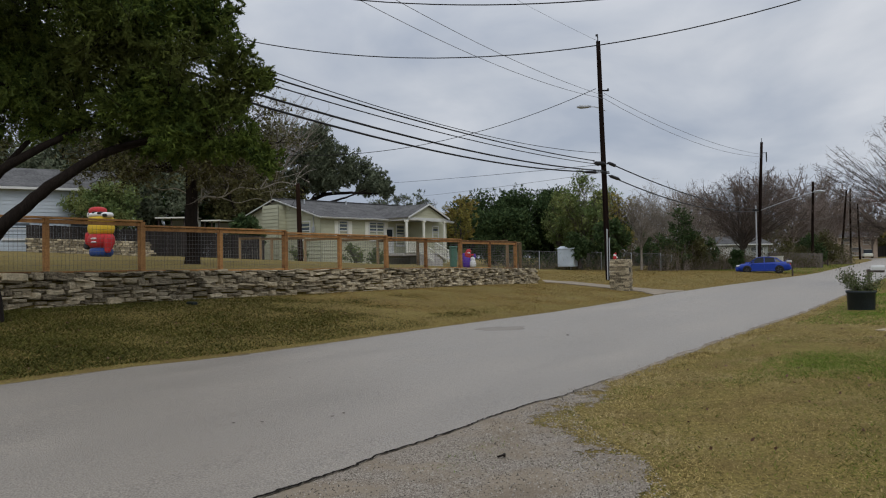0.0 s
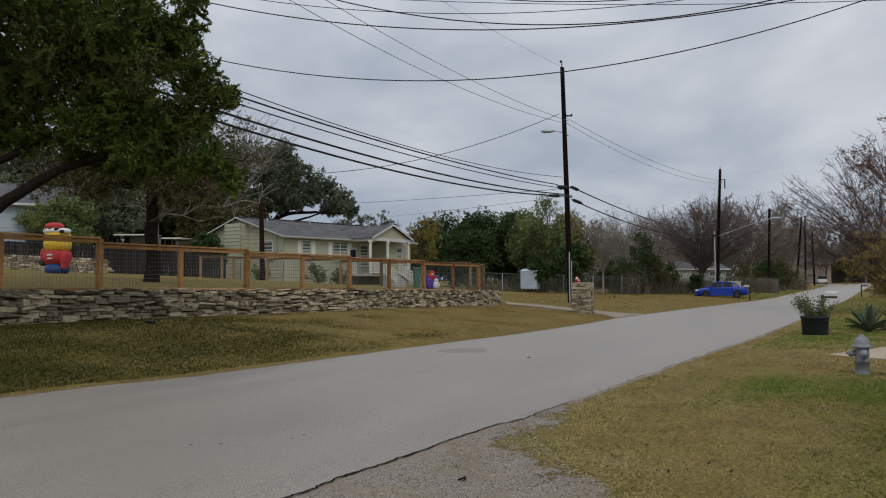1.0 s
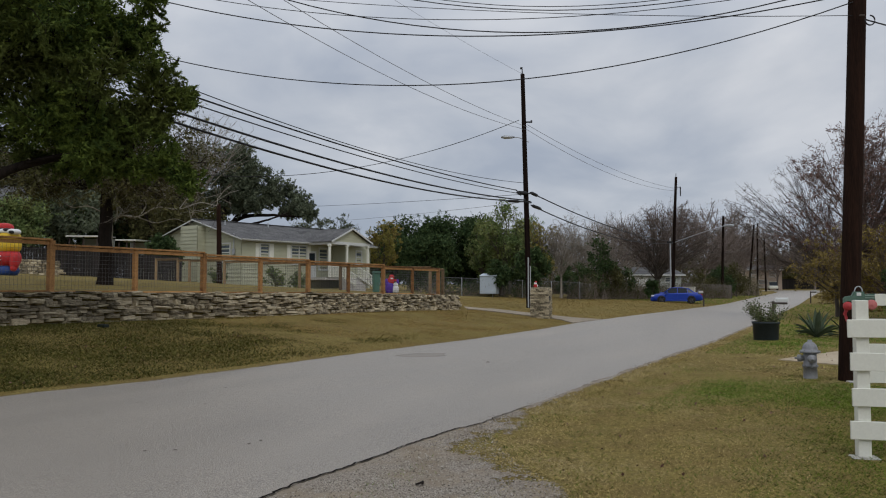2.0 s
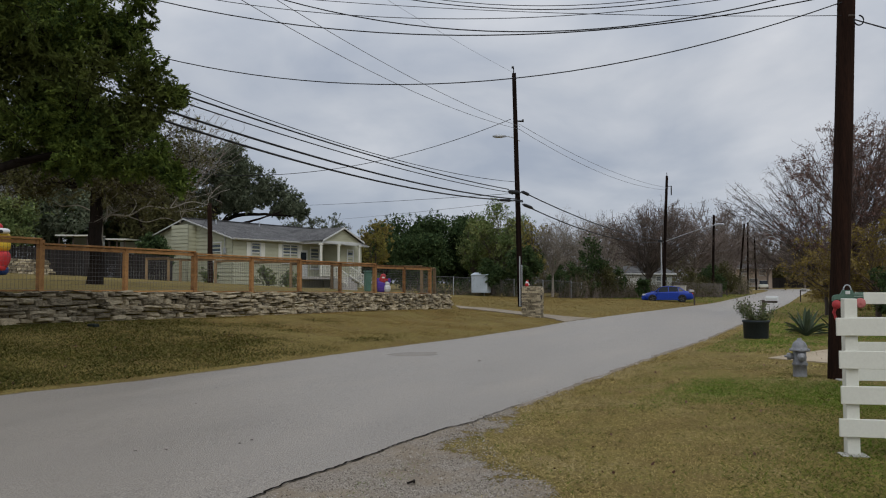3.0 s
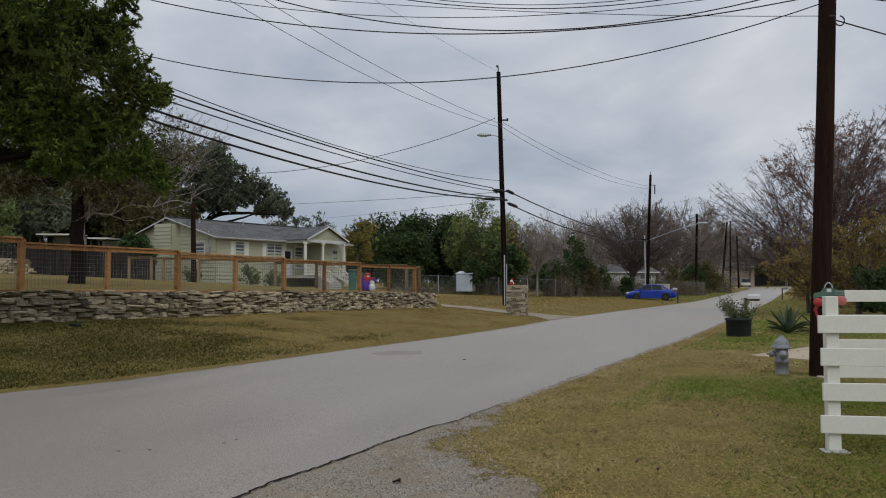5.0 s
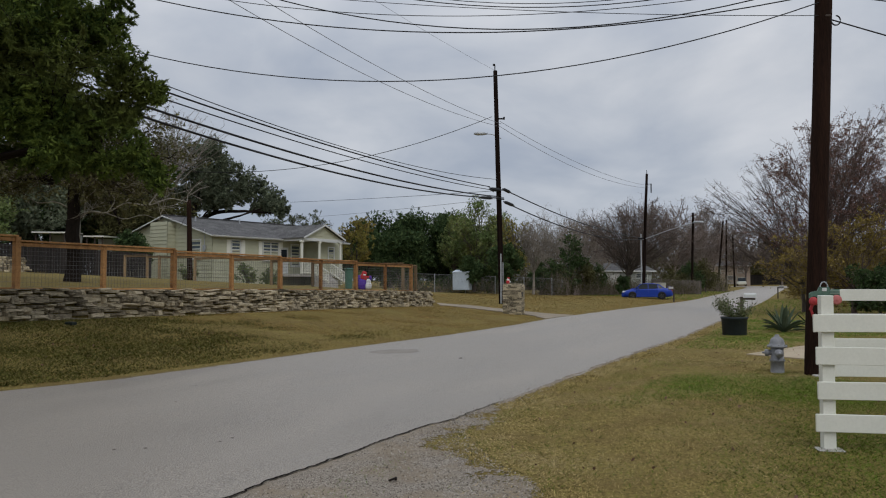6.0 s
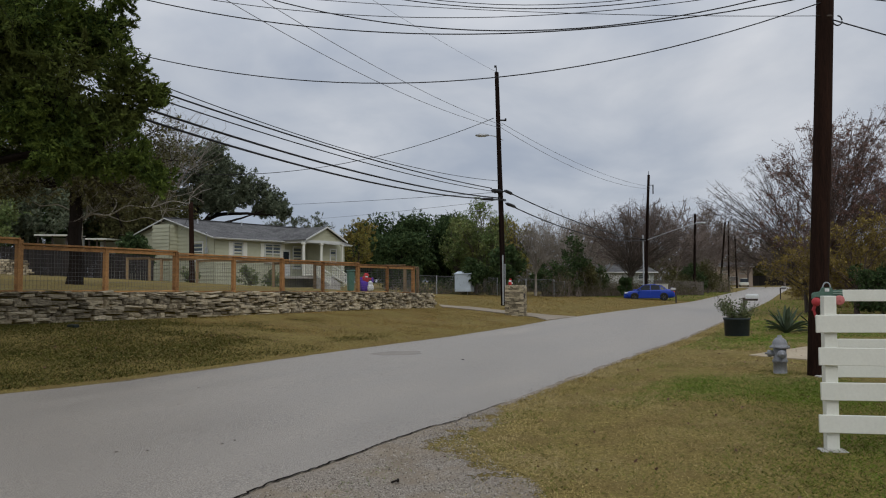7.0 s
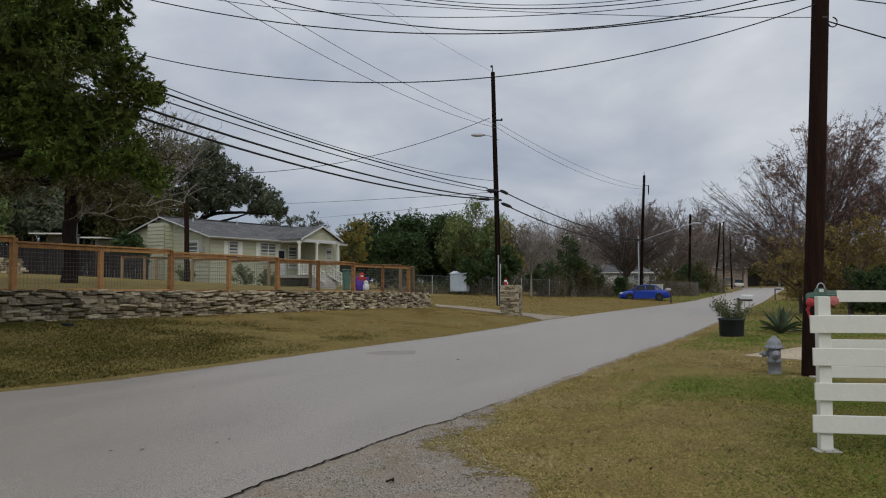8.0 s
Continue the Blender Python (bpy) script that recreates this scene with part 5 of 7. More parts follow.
carport((-30.5, 57.5, 2.2), 8, 2.4, "low outbuilding with a bright white metal roof edge", 3.2)
carport((-26.7, 57.5, 2.1), 8, 1.5, "low white-roofed shelter beside the house", 3.0)


def board_screen(a, b, h, mat, label, step=0.16):
    """A close-boarded fence seen behind the lawn."""
    ob = thing("privacy_fence", (0, 0, 0), label, "fence")
    a, b = Vector(a), Vector(b)
    d = b - a
    n = int(d.length / step)
    turn = Matrix.Rotation(math.atan2(d.y, d.x), 4, "Z")
    rng = random.Random(3)
    bm = bmesh.new()
    for i in range(n):
        p = a + d * (i + 0.5) / n
        z = ground_at(p.x, p.y)
        box(bm, (p.x, p.y, z + h / 2 + rng.uniform(-0.02, 0.02)), (step * 0.94, 0.025, h), turn)
    tagged(part("boarding", bm, mat, ob), kind="stuff")
    return ob


M_DARKBOARD = material("dark_stained_board", (0.016, 0.014, 0.013), (0.036, 0.03, 0.027), 0.9, 2, 0.4, 20, vary=0.4)
M_GREYWOOD = material("grey_weathered_board", (0.085, 0.075, 0.068), (0.15, 0.13, 0.115), 0.9, 2, 0.4, 20, vary=0.4)
board_screen((-33.5, 46.5), (-19.7, 52.4), 1.75, M_DARKBOARD, "dark stained close-boarded privacy fence")
board_screen((70.5, 186), (82, 189), 2.4, M_DARKBOARD, "dark board fence at the end of the street")
board_screen((23.5, 89.6), (30, 92), 1.6, M_GREYWOOD, "weathered grey board fence behind the road")


def chain_fence(a, b, h, label):
    ob = thing("chain_link_fence", (0, 0, 0), label, "fence", "chain-link fences")
    a, b = np.array(a, float), np.array(b, float)
    n = int(np.linalg.norm(b - a) / 2.6)
    tops = []
    for i in range(n + 1):
        p = a + (b - a) * i / n
        z = ground_at(*p)
        tops.append((*p, z + h))
        bm = bmesh.new()
        lathe(bm, [(0.035, -0.1), (0.035, h + 0.03), (0.0, h + 0.06)], 8, at=(*p, z), cap=False)
        part("post", bm, M_STEEL, ob)
    t = np.array(tops)
    p0, p1 = list(t[:-1]), list(t[1:])
    for q0, q1 in zip(t[:-1], t[1:]):
        for k in range(24):
            f0, f1 = k / 24, (k + 3) / 24
            a0, a1 = q0 + (q1 - q0) * f0, q0 + (q1 - q0) * min(1, f1)
            p0 += [a0, a1]; p1 += [a1 - (0, 0, h), a0 - (0, 0, h)]
    r = np.full(len(p0), 0.006); r[:len(t) - 1] = 0.022
    v, f = tubes(p0, p1, r, r, 3)
    raw("mesh", v, f, M_WIRE, ob)


chain_fence((-3.5, 64.5), (9.5, 70), 1.5, "dark chain-link fence behind the far lawn")
chain_fence((9.5, 70), (17, 84), 1.4, "dark chain-link fence behind the far lawn")


def brush(a, b, h, n, leaf, label, seed, size=0.12):
    """Tangled brush grown through a fence: stems, twigs and sparse leaves."""
    rng = np.random.default_rng(seed)
    a, b = np.array(a, float), np.array(b, float)
    t = rng.random(n)
    base = a + (b - a) * t[:, None] + rng.normal(size=(n, 2)) * 0.5
    z = np.array([ground_at(*p) for p in base])
    hh = h * rng.uniform(0.35, 1.1, n) * (0.75 + 0.35 * np.sin(t * 23 + seed) * np.sin(t * 9))
    p0 = np.column_stack([base, z])
    p1 = p0 + np.column_stack([rng.normal(size=(n, 2)) * 0.35, hh])
    k = 5
    q0 = np.repeat(p0, k, 0) + (np.repeat(p1 - p0, k, 0)) * rng.random((n * k, 1))
    q1 = q0 + rng.normal(size=(n * k, 3)) * 0.3 + (0, 0, 0.15)
    v, f = spikes(np.concatenate([p0, q0]), np.concatenate([p1, q1]), np.concatenate([np.full(n, 0.018), np.full(n * k, 0.009)]))
    ob = thing("brush", (0, 0, 0), label, "brush", "brush along the fences", kind="stuff")
    tagged(raw("stalks", v, f, M_TWIG, ob), kind="stuff")
    pts = np.repeat(q1, 4, 0) + rng.normal(size=(n * k * 4, 3)) * 0.14
    v, f = leaf_cloud(pts, size, rng, 2.0, 0, False)
    tagged(raw("foliage", v, f, leaf, ob), kind="stuff")


brush((8.8, 70.3), (18.5, 82), 2.6, 700, L_OAK_BROWN, "tangled brown and green brush along the chain-link fence", 3)
brush((18.5, 83), (29, 92), 2.0, 450, L_OAK_BROWN, "dry brown brush behind the road", 4)
brush((4, 92), (17, 101), 3.4, 500, L_OAK_BROWN, "dry brown brush behind the far lawn", 7, 0.2)
brush((-4, 66), (6, 69), 1.6, 260, L_DARK, "dark brush behind the far lawn", 5)
brush((10, 112), (40, 126), 5.5, 520, L_OAK_BROWN, "dry brown brush behind the far houses", 8, 0.22)
brush((26, 97), (40, 112), 3.0, 500, L_OAK_BROWN, "dry brown brush behind the road", 6, 0.16)


def low_wall(a, b, h):
    ob = thing("low_stone_wall", (0, 0, 0), "low pale rubble stone wall in front of a house", "wall")
    rng = random.Random(11)
    a, b = Vector(a), Vector(b)
    d = b - a
    ang = math.atan2(d.y, d.x)
    z = 0.0
    while z < h:
        hh = rng.uniform(0.09, 0.17)
        t = rng.uniform(0, 0.2)
        while t < d.length:
            w = rng.uniform(0.16, 0.42)
            p = a + d.normalized() * (t + w / 2)
            st = new("stone", STONES[rng.randrange(len(STONES))])
            st.parent = ob
            st.matrix_basis = Matrix.Translation((p.x, p.y, ground_at(p.x, p.y) + z + hh / 2)) @ Matrix.Rotation(ang, 4, "Z") @ Matrix.Diagonal((w, 0.3, hh, 1))
            t += w + 0.01
        z += hh


low_wall((-31.0, 43.0), (-24.0, 44.6), 0.8)


# ---- inflatable figures and the pillar ----
def inflatable(name, at, turn, blobs, mats, label):
    """Plain inflated shapes joined in one mesh: each blob is (x, y, z, rx, ry, rz, material)."""
    bm = bmesh.new()
    for x, y, z, rx, ry, rz, k in blobs:
        r = bmesh.ops.create_uvsphere(bm, u_segments=16, v_segments=10, radius=1.0)
        for v in r["verts"]:
            n = v.co.copy()
            for i in range(3):  # fuller than a ball
                n[i] = math.copysign(abs(n[i]) ** 0.8, n[i])
            v.co = Vector((x + n.x * rx, y + n.y * ry, z + n.z * rz))
        for f in {f for v in r["verts"] for f in v.link_faces}:
            f.material_index = k
    ob = part(name, bm, mats, None, label, True)
    ob.matrix_basis = pose(*at, 0, 0, turn)
    return tagged(ob, category="inflatable", group="inflatable figures")


F_RED = material("red_fabric", (0.40, 0.02, 0.025), (0.55, 0.04, 0.04), 0.6, 2, 0.2, 12)
F_YELLOW = material("yellow_fabric", (0.62, 0.40, 0.02), (0.75, 0.52, 0.06), 0.6, 2, 0.2, 12)
F_BLUE = material("blue_fabric", (0.02, 0.05, 0.20), (0.04, 0.09, 0.30), 0.6, 2, 0.2, 12)
F_WHITE = material("white_fabric", (0.68, 0.68, 0.68), (0.80, 0.80, 0.80), 0.6, 2, 0.2, 12)
F_BLACK = material("black_fabric", (0.012, 0.012, 0.014), (0.03, 0.03, 0.03), 0.6, 2, 0.2, 12)
F_PURPLE = material("purple_fabric", (0.07, 0.02, 0.28), (0.12, 0.05, 0.40), 0.6, 2, 0.2, 12)
F_SKIN = material("tan_fabric", (0.55, 0.34, 0.20), (0.65, 0.42, 0.27), 0.6, 2, 0.2, 12)
tx, ty = -21.9, 36.0
inflatable("inflatable_figure", (tx, ty, 2.05), -30, [
    (0, 0, 0.28, 0.62, 0.5, 0.3, 2), (0, 0, 0.85, 0.74, 0.55, 0.46, 0), (0, 0, 1.45, 0.72, 0.55, 0.42, 1), (0, 0, 1.8, 0.70, 0.54, 0.32, 1),
    (-0.05, 0, 2.1, 0.66, 0.52, 0.16, 3), (-0.2, -0.05, 2.3, 0.44, 0.4, 0.22, 0), (-0.62, -0.15, 2.12, 0.2, 0.2, 0.17, 3), (0.55, 0, 2.08, 0.3, 0.3, 0.14, 3), (0.42, -0.22, 2.16, 0.12, 0.2, 0.09, 4), (0.74, -0.2, 2.05, 0.1, 0.12, 0.08, 4), (0.1, -0.35, 2.2, 0.1, 0.16, 0.06, 4), (-0.3, -0.38, 2.14, 0.09, 0.12, 0.06, 4),
    (-0.82, -0.15, 0.95, 0.22, 0.22, 0.36, 0), (0.86, -0.1, 0.72, 0.2, 0.22, 0.4, 0), (-0.95, -0.2, 0.6, 0.17, 0.16, 0.18, 4), (0.88, -0.15, 0.38, 0.14, 0.14, 0.15, 0),
    (0.2, -0.5, 0.93, 0.26, 0.06, 0.05, 3), (0.25, -0.52, 0.76, 0.22, 0.06, 0.04, 3)],
    [F_RED, F_YELLOW, F_BLUE, F_WHITE, F_BLACK], "tall inflatable lawn figure in red, yellow and blue")
ix, iy = -4.0, 38.6
iz = ground_at(ix, iy)
inflatable("inflatable_figure", (ix, iy, iz - 0.02), 10, [
    (-0.0984, 0, 0.287, 0.213, 0.197, 0.328, 5), (-0.041, 0, 0.615, 0.164, 0.164, 0.197, 0), (0, 0, 0.804, 0.131, 0.131, 0.123, 0), (0, -0.082, 0.738, 0.082, 0.082, 0.0492, 3),
    (0.197, -0.082, 0.197, 0.164, 0.164, 0.197, 3), (0.197, -0.082, 0.426, 0.115, 0.115, 0.115, 3), (0.164, -0.041, 0.64, 0.18, 0.0492, 0.0492, 0), (0.295, -0.0656, 0.574, 0.0656, 0.0656, 0.131, 5), (-0.246, 0, 0.558, 0.082, 0.082, 0.18, 5)],
    [F_RED, F_YELLOW, F_BLUE, F_WHITE, F_BLACK, F_PURPLE], "small inflatable figure in purple, red and white")


def lidded_bin(x, y):
    ob = thing("wheeled_bin", (x, y, ground_at(x, y)), "green plastic wheeled rubbish bin behind the fence", "bin", turn=20)
    m = material("green_plastic", (0.06, 0.15, 0.11), (0.10, 0.22, 0.165), 0.5, 3, 0.1, 20)
    bm = bmesh.new()
    prism(bm, [(-0.13, -0.2), (0.13, -0.2), (0.13, 0.2), (-0.13, 0.2)], 0.95)
    for v in bm.verts:
        if v.co.z > 0.5:
            v.co.x *= 1.18; v.co.y *= 1.18
    bmesh.ops.bevel(bm, geom=list(bm.edges), offset=0.03, segments=2, affect="EDGES")
    part("body", bm, m, ob)
    bm = bmesh.new()
    box(bm, (0, 0, 0.99), (0.35, 0.52, 0.08), bevel=0.03)
    part("lid", bm, m, ob)


lidded_bin(-4.78, 38.7)


def stone_pillar():
    x, y = 3.22, 37.0
    ob = thing("stone_pillar", (x, y, 0.16), "square dry-laid limestone pillar at the driveway", "pillar", turn=-20)
    rng = random.Random(5)
    bm = bmesh.new()
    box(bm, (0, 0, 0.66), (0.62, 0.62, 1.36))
    part("core", bm, M_SHADOW_CORE, ob)
    z = -0.05
    while z < 1.32:
        h = rng.uniform(0.05, 0.10)
        for side in range(4):
            t = -0.42
            while t < 0.30:
                w = min(rng.uniform(0.12, 0.32), 0.44 - t)
                st = new("stone", STONES[rng.randrange(len(STONES))])
                st.parent = ob
                st.matrix_basis = Matrix.Rotation(side * math.pi / 2, 4, "Z") @ Matrix.Translation((t + w / 2, -0.32, z + h / 2)) @ Matrix.Rotation(rng.uniform(-0.08, 0.08), 4, "Z") @ Matrix.Diagonal((w * 1.02, 0.22, h * 1.03, 1))
                t += w
        z += h
    bm = bmesh.new()
    box(bm, (0, 0, z + 0.03), (0.80, 0.80, 0.07), bevel=0.02)
    part("capstone", bm, M_STONE, ob, "flat limestone cap")
    bm = bmesh.new()
    box(bm, (0.42, -0.1, 0.92), (0.05, 0.2, 0.22), bevel=0.01)
    part("letter_box", bm, F_BLACK, ob, "dark letter box set in the side")
    return z + 0.16 + 0.065


pillar_top = stone_pillar()
inflatable("small_ornament", (2.95, 36.95, pillar_top), 0, [(0, 0, 0.1, 0.12, 0.1, 0.12, 0), (0, 0, 0.25, 0.09, 0.08, 0.08, 3), (0.03, 0, 0.34, 0.07, 0.07, 0.07, 0), (0.09, 0, 0.12, 0.07, 0.07, 0.07, 3)], [F_RED, F_YELLOW, F_BLUE, F_WHITE], "small red and white festive ornament on the pillar").scale = (0.75, 0.75, 0.75)


# ---- trees ----
def grow(rng, start, end, r0, r1, n, bend, crook=0.035):
    """A crooked limb as a list of points and radii."""
    start, end = np.array(start, float), np.array(end, float)
    l = np.linalg.norm(end - start)
    t = np.linspace(0, 1, n + 1)[:, None]
    arch = np.array([0, 0, bend * l]) * (4 * t * (1 - t))
    wob = np.cumsum(rng.normal(size=(n + 1, 3)), 0) * l * crook
    wob -= wob[0] + (wob[-1] - wob[0]) * t
    return start + (end - start) * t + arch + wob, r0 + (r1 - r0) * t[:, 0] ** 0.8


def tree(at, label, fork, lobes, trunk_r, leaf=None, bark=None, twig=None, leaves=9, leaf_size=0.12, branches=14, twigs=6, shoots=0, lean=(0, 0), seed=1, twig_r=0.012, fill=0.55, category="tree", group="trees", droop=0.0, aspect=2.2, name="tree", limb=0.36, inner=0, deep_size=1.6, limbs=(), tuft=0.22, needles=False, thin_above=99.0, low=0.55):
    """A tree from its foot: a trunk up to the fork, one limb to each lobe (x, y, z, r) of the crown, branches and twigs out of it, and leaves on those.
    Lobes and the fork are relative to the foot."""
    rng = np.random.default_rng(seed)
    near = at[1] < 20
    inner = inner if near else int(inner * 1.7)
    ob = thing(name, at, label, category, group)
    bark, twig = bark or M_BARK, twig or M_TWIG
    boughs = []
    T0, T1, S0, tips, ways, deep = [], [], [], [], [], []
    B0, B1, Q0, Q1 = [], [], [], []

    def add(pts, rs):
        v, f = pipe(pts, rs, 8 if near else 5)
        boughs.append((v, f))

    top = np.array([lean[0], lean[1], fork])
    pts, rs = grow(rng, (0, 0, -0.15), top, trunk_r * 1.05, trunk_r * 0.72, 7, 0, 0.012)
    rs[0] *= 1.15
    add(pts, rs)
    joints = list(pts[4:])
    for way, ra, rb in limbs:
        w = np.array(way, float)
        t = np.linspace(0, len(w) - 1, 4 * len(w))
        lp = np.stack([np.interp(t, np.arange(len(w)), w[:, k]) for k in range(3)], 1)
        lp[1:-1] = (lp[:-2] + lp[1:-1] + lp[2:]) / 3 + rng.normal(size=(len(t) - 2, 3)) * ra * 0.06
        add(lp, np.linspace(ra, rb, len(t)))
        joints += list(lp[3:])
    for x, y, z, r in lobes:
        c = np.array([x, y, z])
        j = int(np.argmin(np.abs(pts[:, 2] - max(0.45 * z, low * fork) * rng.uniform(0.8, 1.1))))
        base = pts[max(2, j)]
        if limbs:  # from the nearest bough that lies lower
            base = min(joints, key=lambda q: np.linalg.norm(q - c) + 3 * max(0, q[2] - z))
            joints.append(base * 0.35 + c * 0.65)
        lp, lr = grow(rng, base, c, max(trunk_r * limb * rng.uniform(0.6, 1.2), twig_r * 2), max(trunk_r * 0.06, twig_r * 1.3), 7, rng.uniform(-0.02, 0.12))
        add(lp, lr)
        if leaf is not None and inner:
            g = rng.normal(size=(inner, 3)); g /= np.linalg.norm(g, axis=1, keepdims=True)
            deep.append(c + g * r * 0.8 * rng.random((inner, 1)) ** 0.5)
        for _ in range(branches):
            k = rng.integers(2, 8)
            d = rng.normal(size=3); d[2] = d[2] * 0.8 + 0.15; d /= np.linalg.norm(d)
            e = c + d * r * rng.uniform(fill, 1.0) ** 0.6
            bp, br = grow(rng, lp[k], e, max(lr[k] * 0.5, twig_r * 1.5), twig_r, 4, rng.uniform(-0.05, 0.08))
            B0.extend(bp[[0, 2]]); B1.extend(bp[[2, 4]]); Q0.extend(br[[0, 2]]); Q1.extend(br[[2, 4]])
            for _ in range(twigs):
                q = bp[rng.integers(1, 5)]
                dd = rng.normal(size=3) + d * 0.9; dd[2] -= droop; dd /= np.linalg.norm(dd)
                tl = r * rng.uniform(0.18, 0.42)
                tp = np.stack([q, q + dd * tl * 0.5 + rng.normal(size=3) * tl * 0.06, q + dd * tl])
                if inner == 0 or rng.random() < 0.3:  # twigs that the leaves hide are few
                    T0.extend(tp[:2]); T1.extend(tp[1:]); S0.extend([twig_r, twig_r * 0.75])
                for _ in range(shoots):
                    q2 = tp[rng.integers(0, 3)]
                    d3 = rng.normal(size=3) * 0.8 + dd; d3 /= np.linalg.norm(d3)
                    T0.append(q2); T1.append(q2 + d3 * tl * rng.uniform(0.4, 0.9)); S0.append(twig_r * 0.65)
                if leaf is not None:
                    m = rng.poisson(leaves if z < thin_above else leaves * 0.3)  # the top is never seen close
                    tt = rng.random((m, 1)) * 1.1
                    tips.append(q + dd * tl * tt + rng.normal(size=(m, 3)) * tl * tuft * (1.25 - tt))
                    ways.append(np.repeat(dd[None], m, 0))
    boughs.append(tubes(B0, B1, Q0, Q1, 3))
    at0 = np.cumsum([0] + [len(v) for v, _ in boughs])
    raw("trunk", np.concatenate([v for v, _ in boughs]), np.concatenate([f + o for (_, f), o in zip(boughs, at0)]), bark, ob, smooth=True)
    v, f = spikes(T0, T1, S0)
    tagged(raw("branchwork", v, f, twig, ob), kind="stuff")
    if leaf is not None:
        v, f = leaf_cloud(np.concatenate(tips), leaf_size, rng, aspect, 0, False, np.concatenate(ways) if needles else None)
        if deep:  # broader sprays deep in the crown
            v2, f2 = leaf_cloud(np.concatenate(deep), leaf_size * deep_size, rng, 1.6 if not near else 3.0, 0, False)
            v, f = np.concatenate([v, v2]), np.concatenate([f, f2 + len(v)])
        tagged(raw("crown", v, f, leaf, ob), kind="stuff")
    return ob


def crown(seed, n, c, rad, r, flat=0.0):
    """Lobes spread through an ellipsoid."""
    rng = np.random.default_rng(seed)
    out = []
    while len(out) < n:
        p = rng.uniform(-1, 1, 3)
        q = np.linalg.norm(p)
        if 0.35 < q < 1.0 and p[2] > -0.75 + flat:
            out.append((c[0] + p[0] * rad[0], c[1] + p[1] * rad[1], c[2] + p[2] * rad[2], r * rng.uniform(0.75, 1.25)))
    return out


def juniper():
    """The large evergreen over the verge, with leaning trunks."""
    x, y = -10.9, 14.15
    z = ground_at(x, y)
    lobes = crown(21, 26, (1.0, 1.4, 7.6), (2.5, 3.2, 3.3), 1.15) + crown(23, 16, (-2.6, 1.0, 7.0), (3.2, 3.2, 3.0), 1.25) + crown(25, 16, (0.9, 0.2, 6.2), (2.7, 1.4, 1.7), 0.95) + crown(26, 16, (-0.4, 0.5, 5.3), (2.4, 1.5, 1.1), 0.85) + crown(24, 12, (3.2, 1.3, 5.4), (1.2, 1.0, 1.5), 0.7) + crown(27, 16, (3.0, 1.4, 4.05), (1.4, 0.9, 0.5), 0.62)
    # unseen lobes overhead, added to cast shade on the lower sprays
    lobes += crown(28, 9, (2.0, -2.4, 8.8), (2.5, 1.5, 1.0), 1.2)
    # sprays that reach out towards the street
    lobes += [(4.75, 1.3, 5.0, 0.5), (5.1, 1.4, 4.85, 0.32), (4.5, 1.2, 5.5, 0.5), (4.2, 1.3, 6.2, 0.5), (4.3, 1.3, 6.9, 0.45), (4.4, 1.4, 4.3, 0.42), (4.7, 1.5, 3.65, 0.42), (5.05, 1.5, 3.2, 0.38), (4.2, 1.5, 3.5, 0.45), (3.6, 1.4, 3.55, 0.45), (0.6, 0.9, 4.6, 0.7), (1.0, 1.2, 4.0, 0.55), (1.8, 1.3, 3.9, 0.6), (0.3, 1.3, 4.1, 0.6), (-0.6, 1.3, 4.2, 0.7), (2.4, 0.6, 4.2, 0.6), (1.3, 0.9, 4.5, 0.7), (0.0, 1.2, 4.8, 0.7), (1.9, 1.2, 4.6, 0.7), (2.6, 1.0, 5.6, 0.8), (2.2, 1.0, 5.0, 0.7), (2.9, 1.2, 4.8, 0.65), (1.7, 0.6, 5.5, 0.8)]
    arm = [(-0.45, 0.2, 1.3), (0.06, 0.15, 1.85), (0.66, 0.35, 2.44), (1.19, 0.65, 2.96), (1.85, 1.05, 3.46), (2.42, 1.35, 3.67), (3.2, 1.8, 3.85)]
    arm2 = [(-0.72, 0.45, 2.5), (-0.15, 0.45, 3.05), (0.46, 0.75, 3.5), (1.0, 1.05, 3.85), (1.75, 1.35, 4.1)]
    arm4 = [(1.9, 1.05, 3.5), (2.9, 1.2, 3.75), (3.9, 1.35, 3.7), (4.8, 1.45, 3.35)]
    tree((x, y, z), "large dark green juniper with leaning trunks over the verge", 3.6, lobes, 0.19, L_JUNIPER, M_BARK_DARK, M_BARK_DARK, leaves=72, leaf_size=0.063, branches=13, twigs=6, needles=True, thin_above=7.3, seed=5, lean=(-0.9, 0.6), twig_r=0.008, aspect=2.6, limb=0.2, inner=620, deep_size=1.7, limbs=((arm, 0.165, 0.05), (arm2, 0.12, 0.04), (arm4, 0.05, 0.02), ([(-0.9, 0.6, 3.45), (-0.7, 0.75, 4.5), (-0.2, 1.0, 5.8), (0.4, 1.2, 7.4)], 0.13, 0.05), ([(-0.9, 0.6, 3.4), (-1.5, 0.6, 4.4), (-2.4, 0.8, 5.6), (-3.2, 1.0, 7.0)], 0.12, 0.04), ([(-0.6, 0.8, 2.9), (0.2, 1.2, 4.0), (0.9, 1.5, 5.0), (1.4, 1.6, 6.4)], 0.06, 0.03)), tuft=0.12)


juniper()
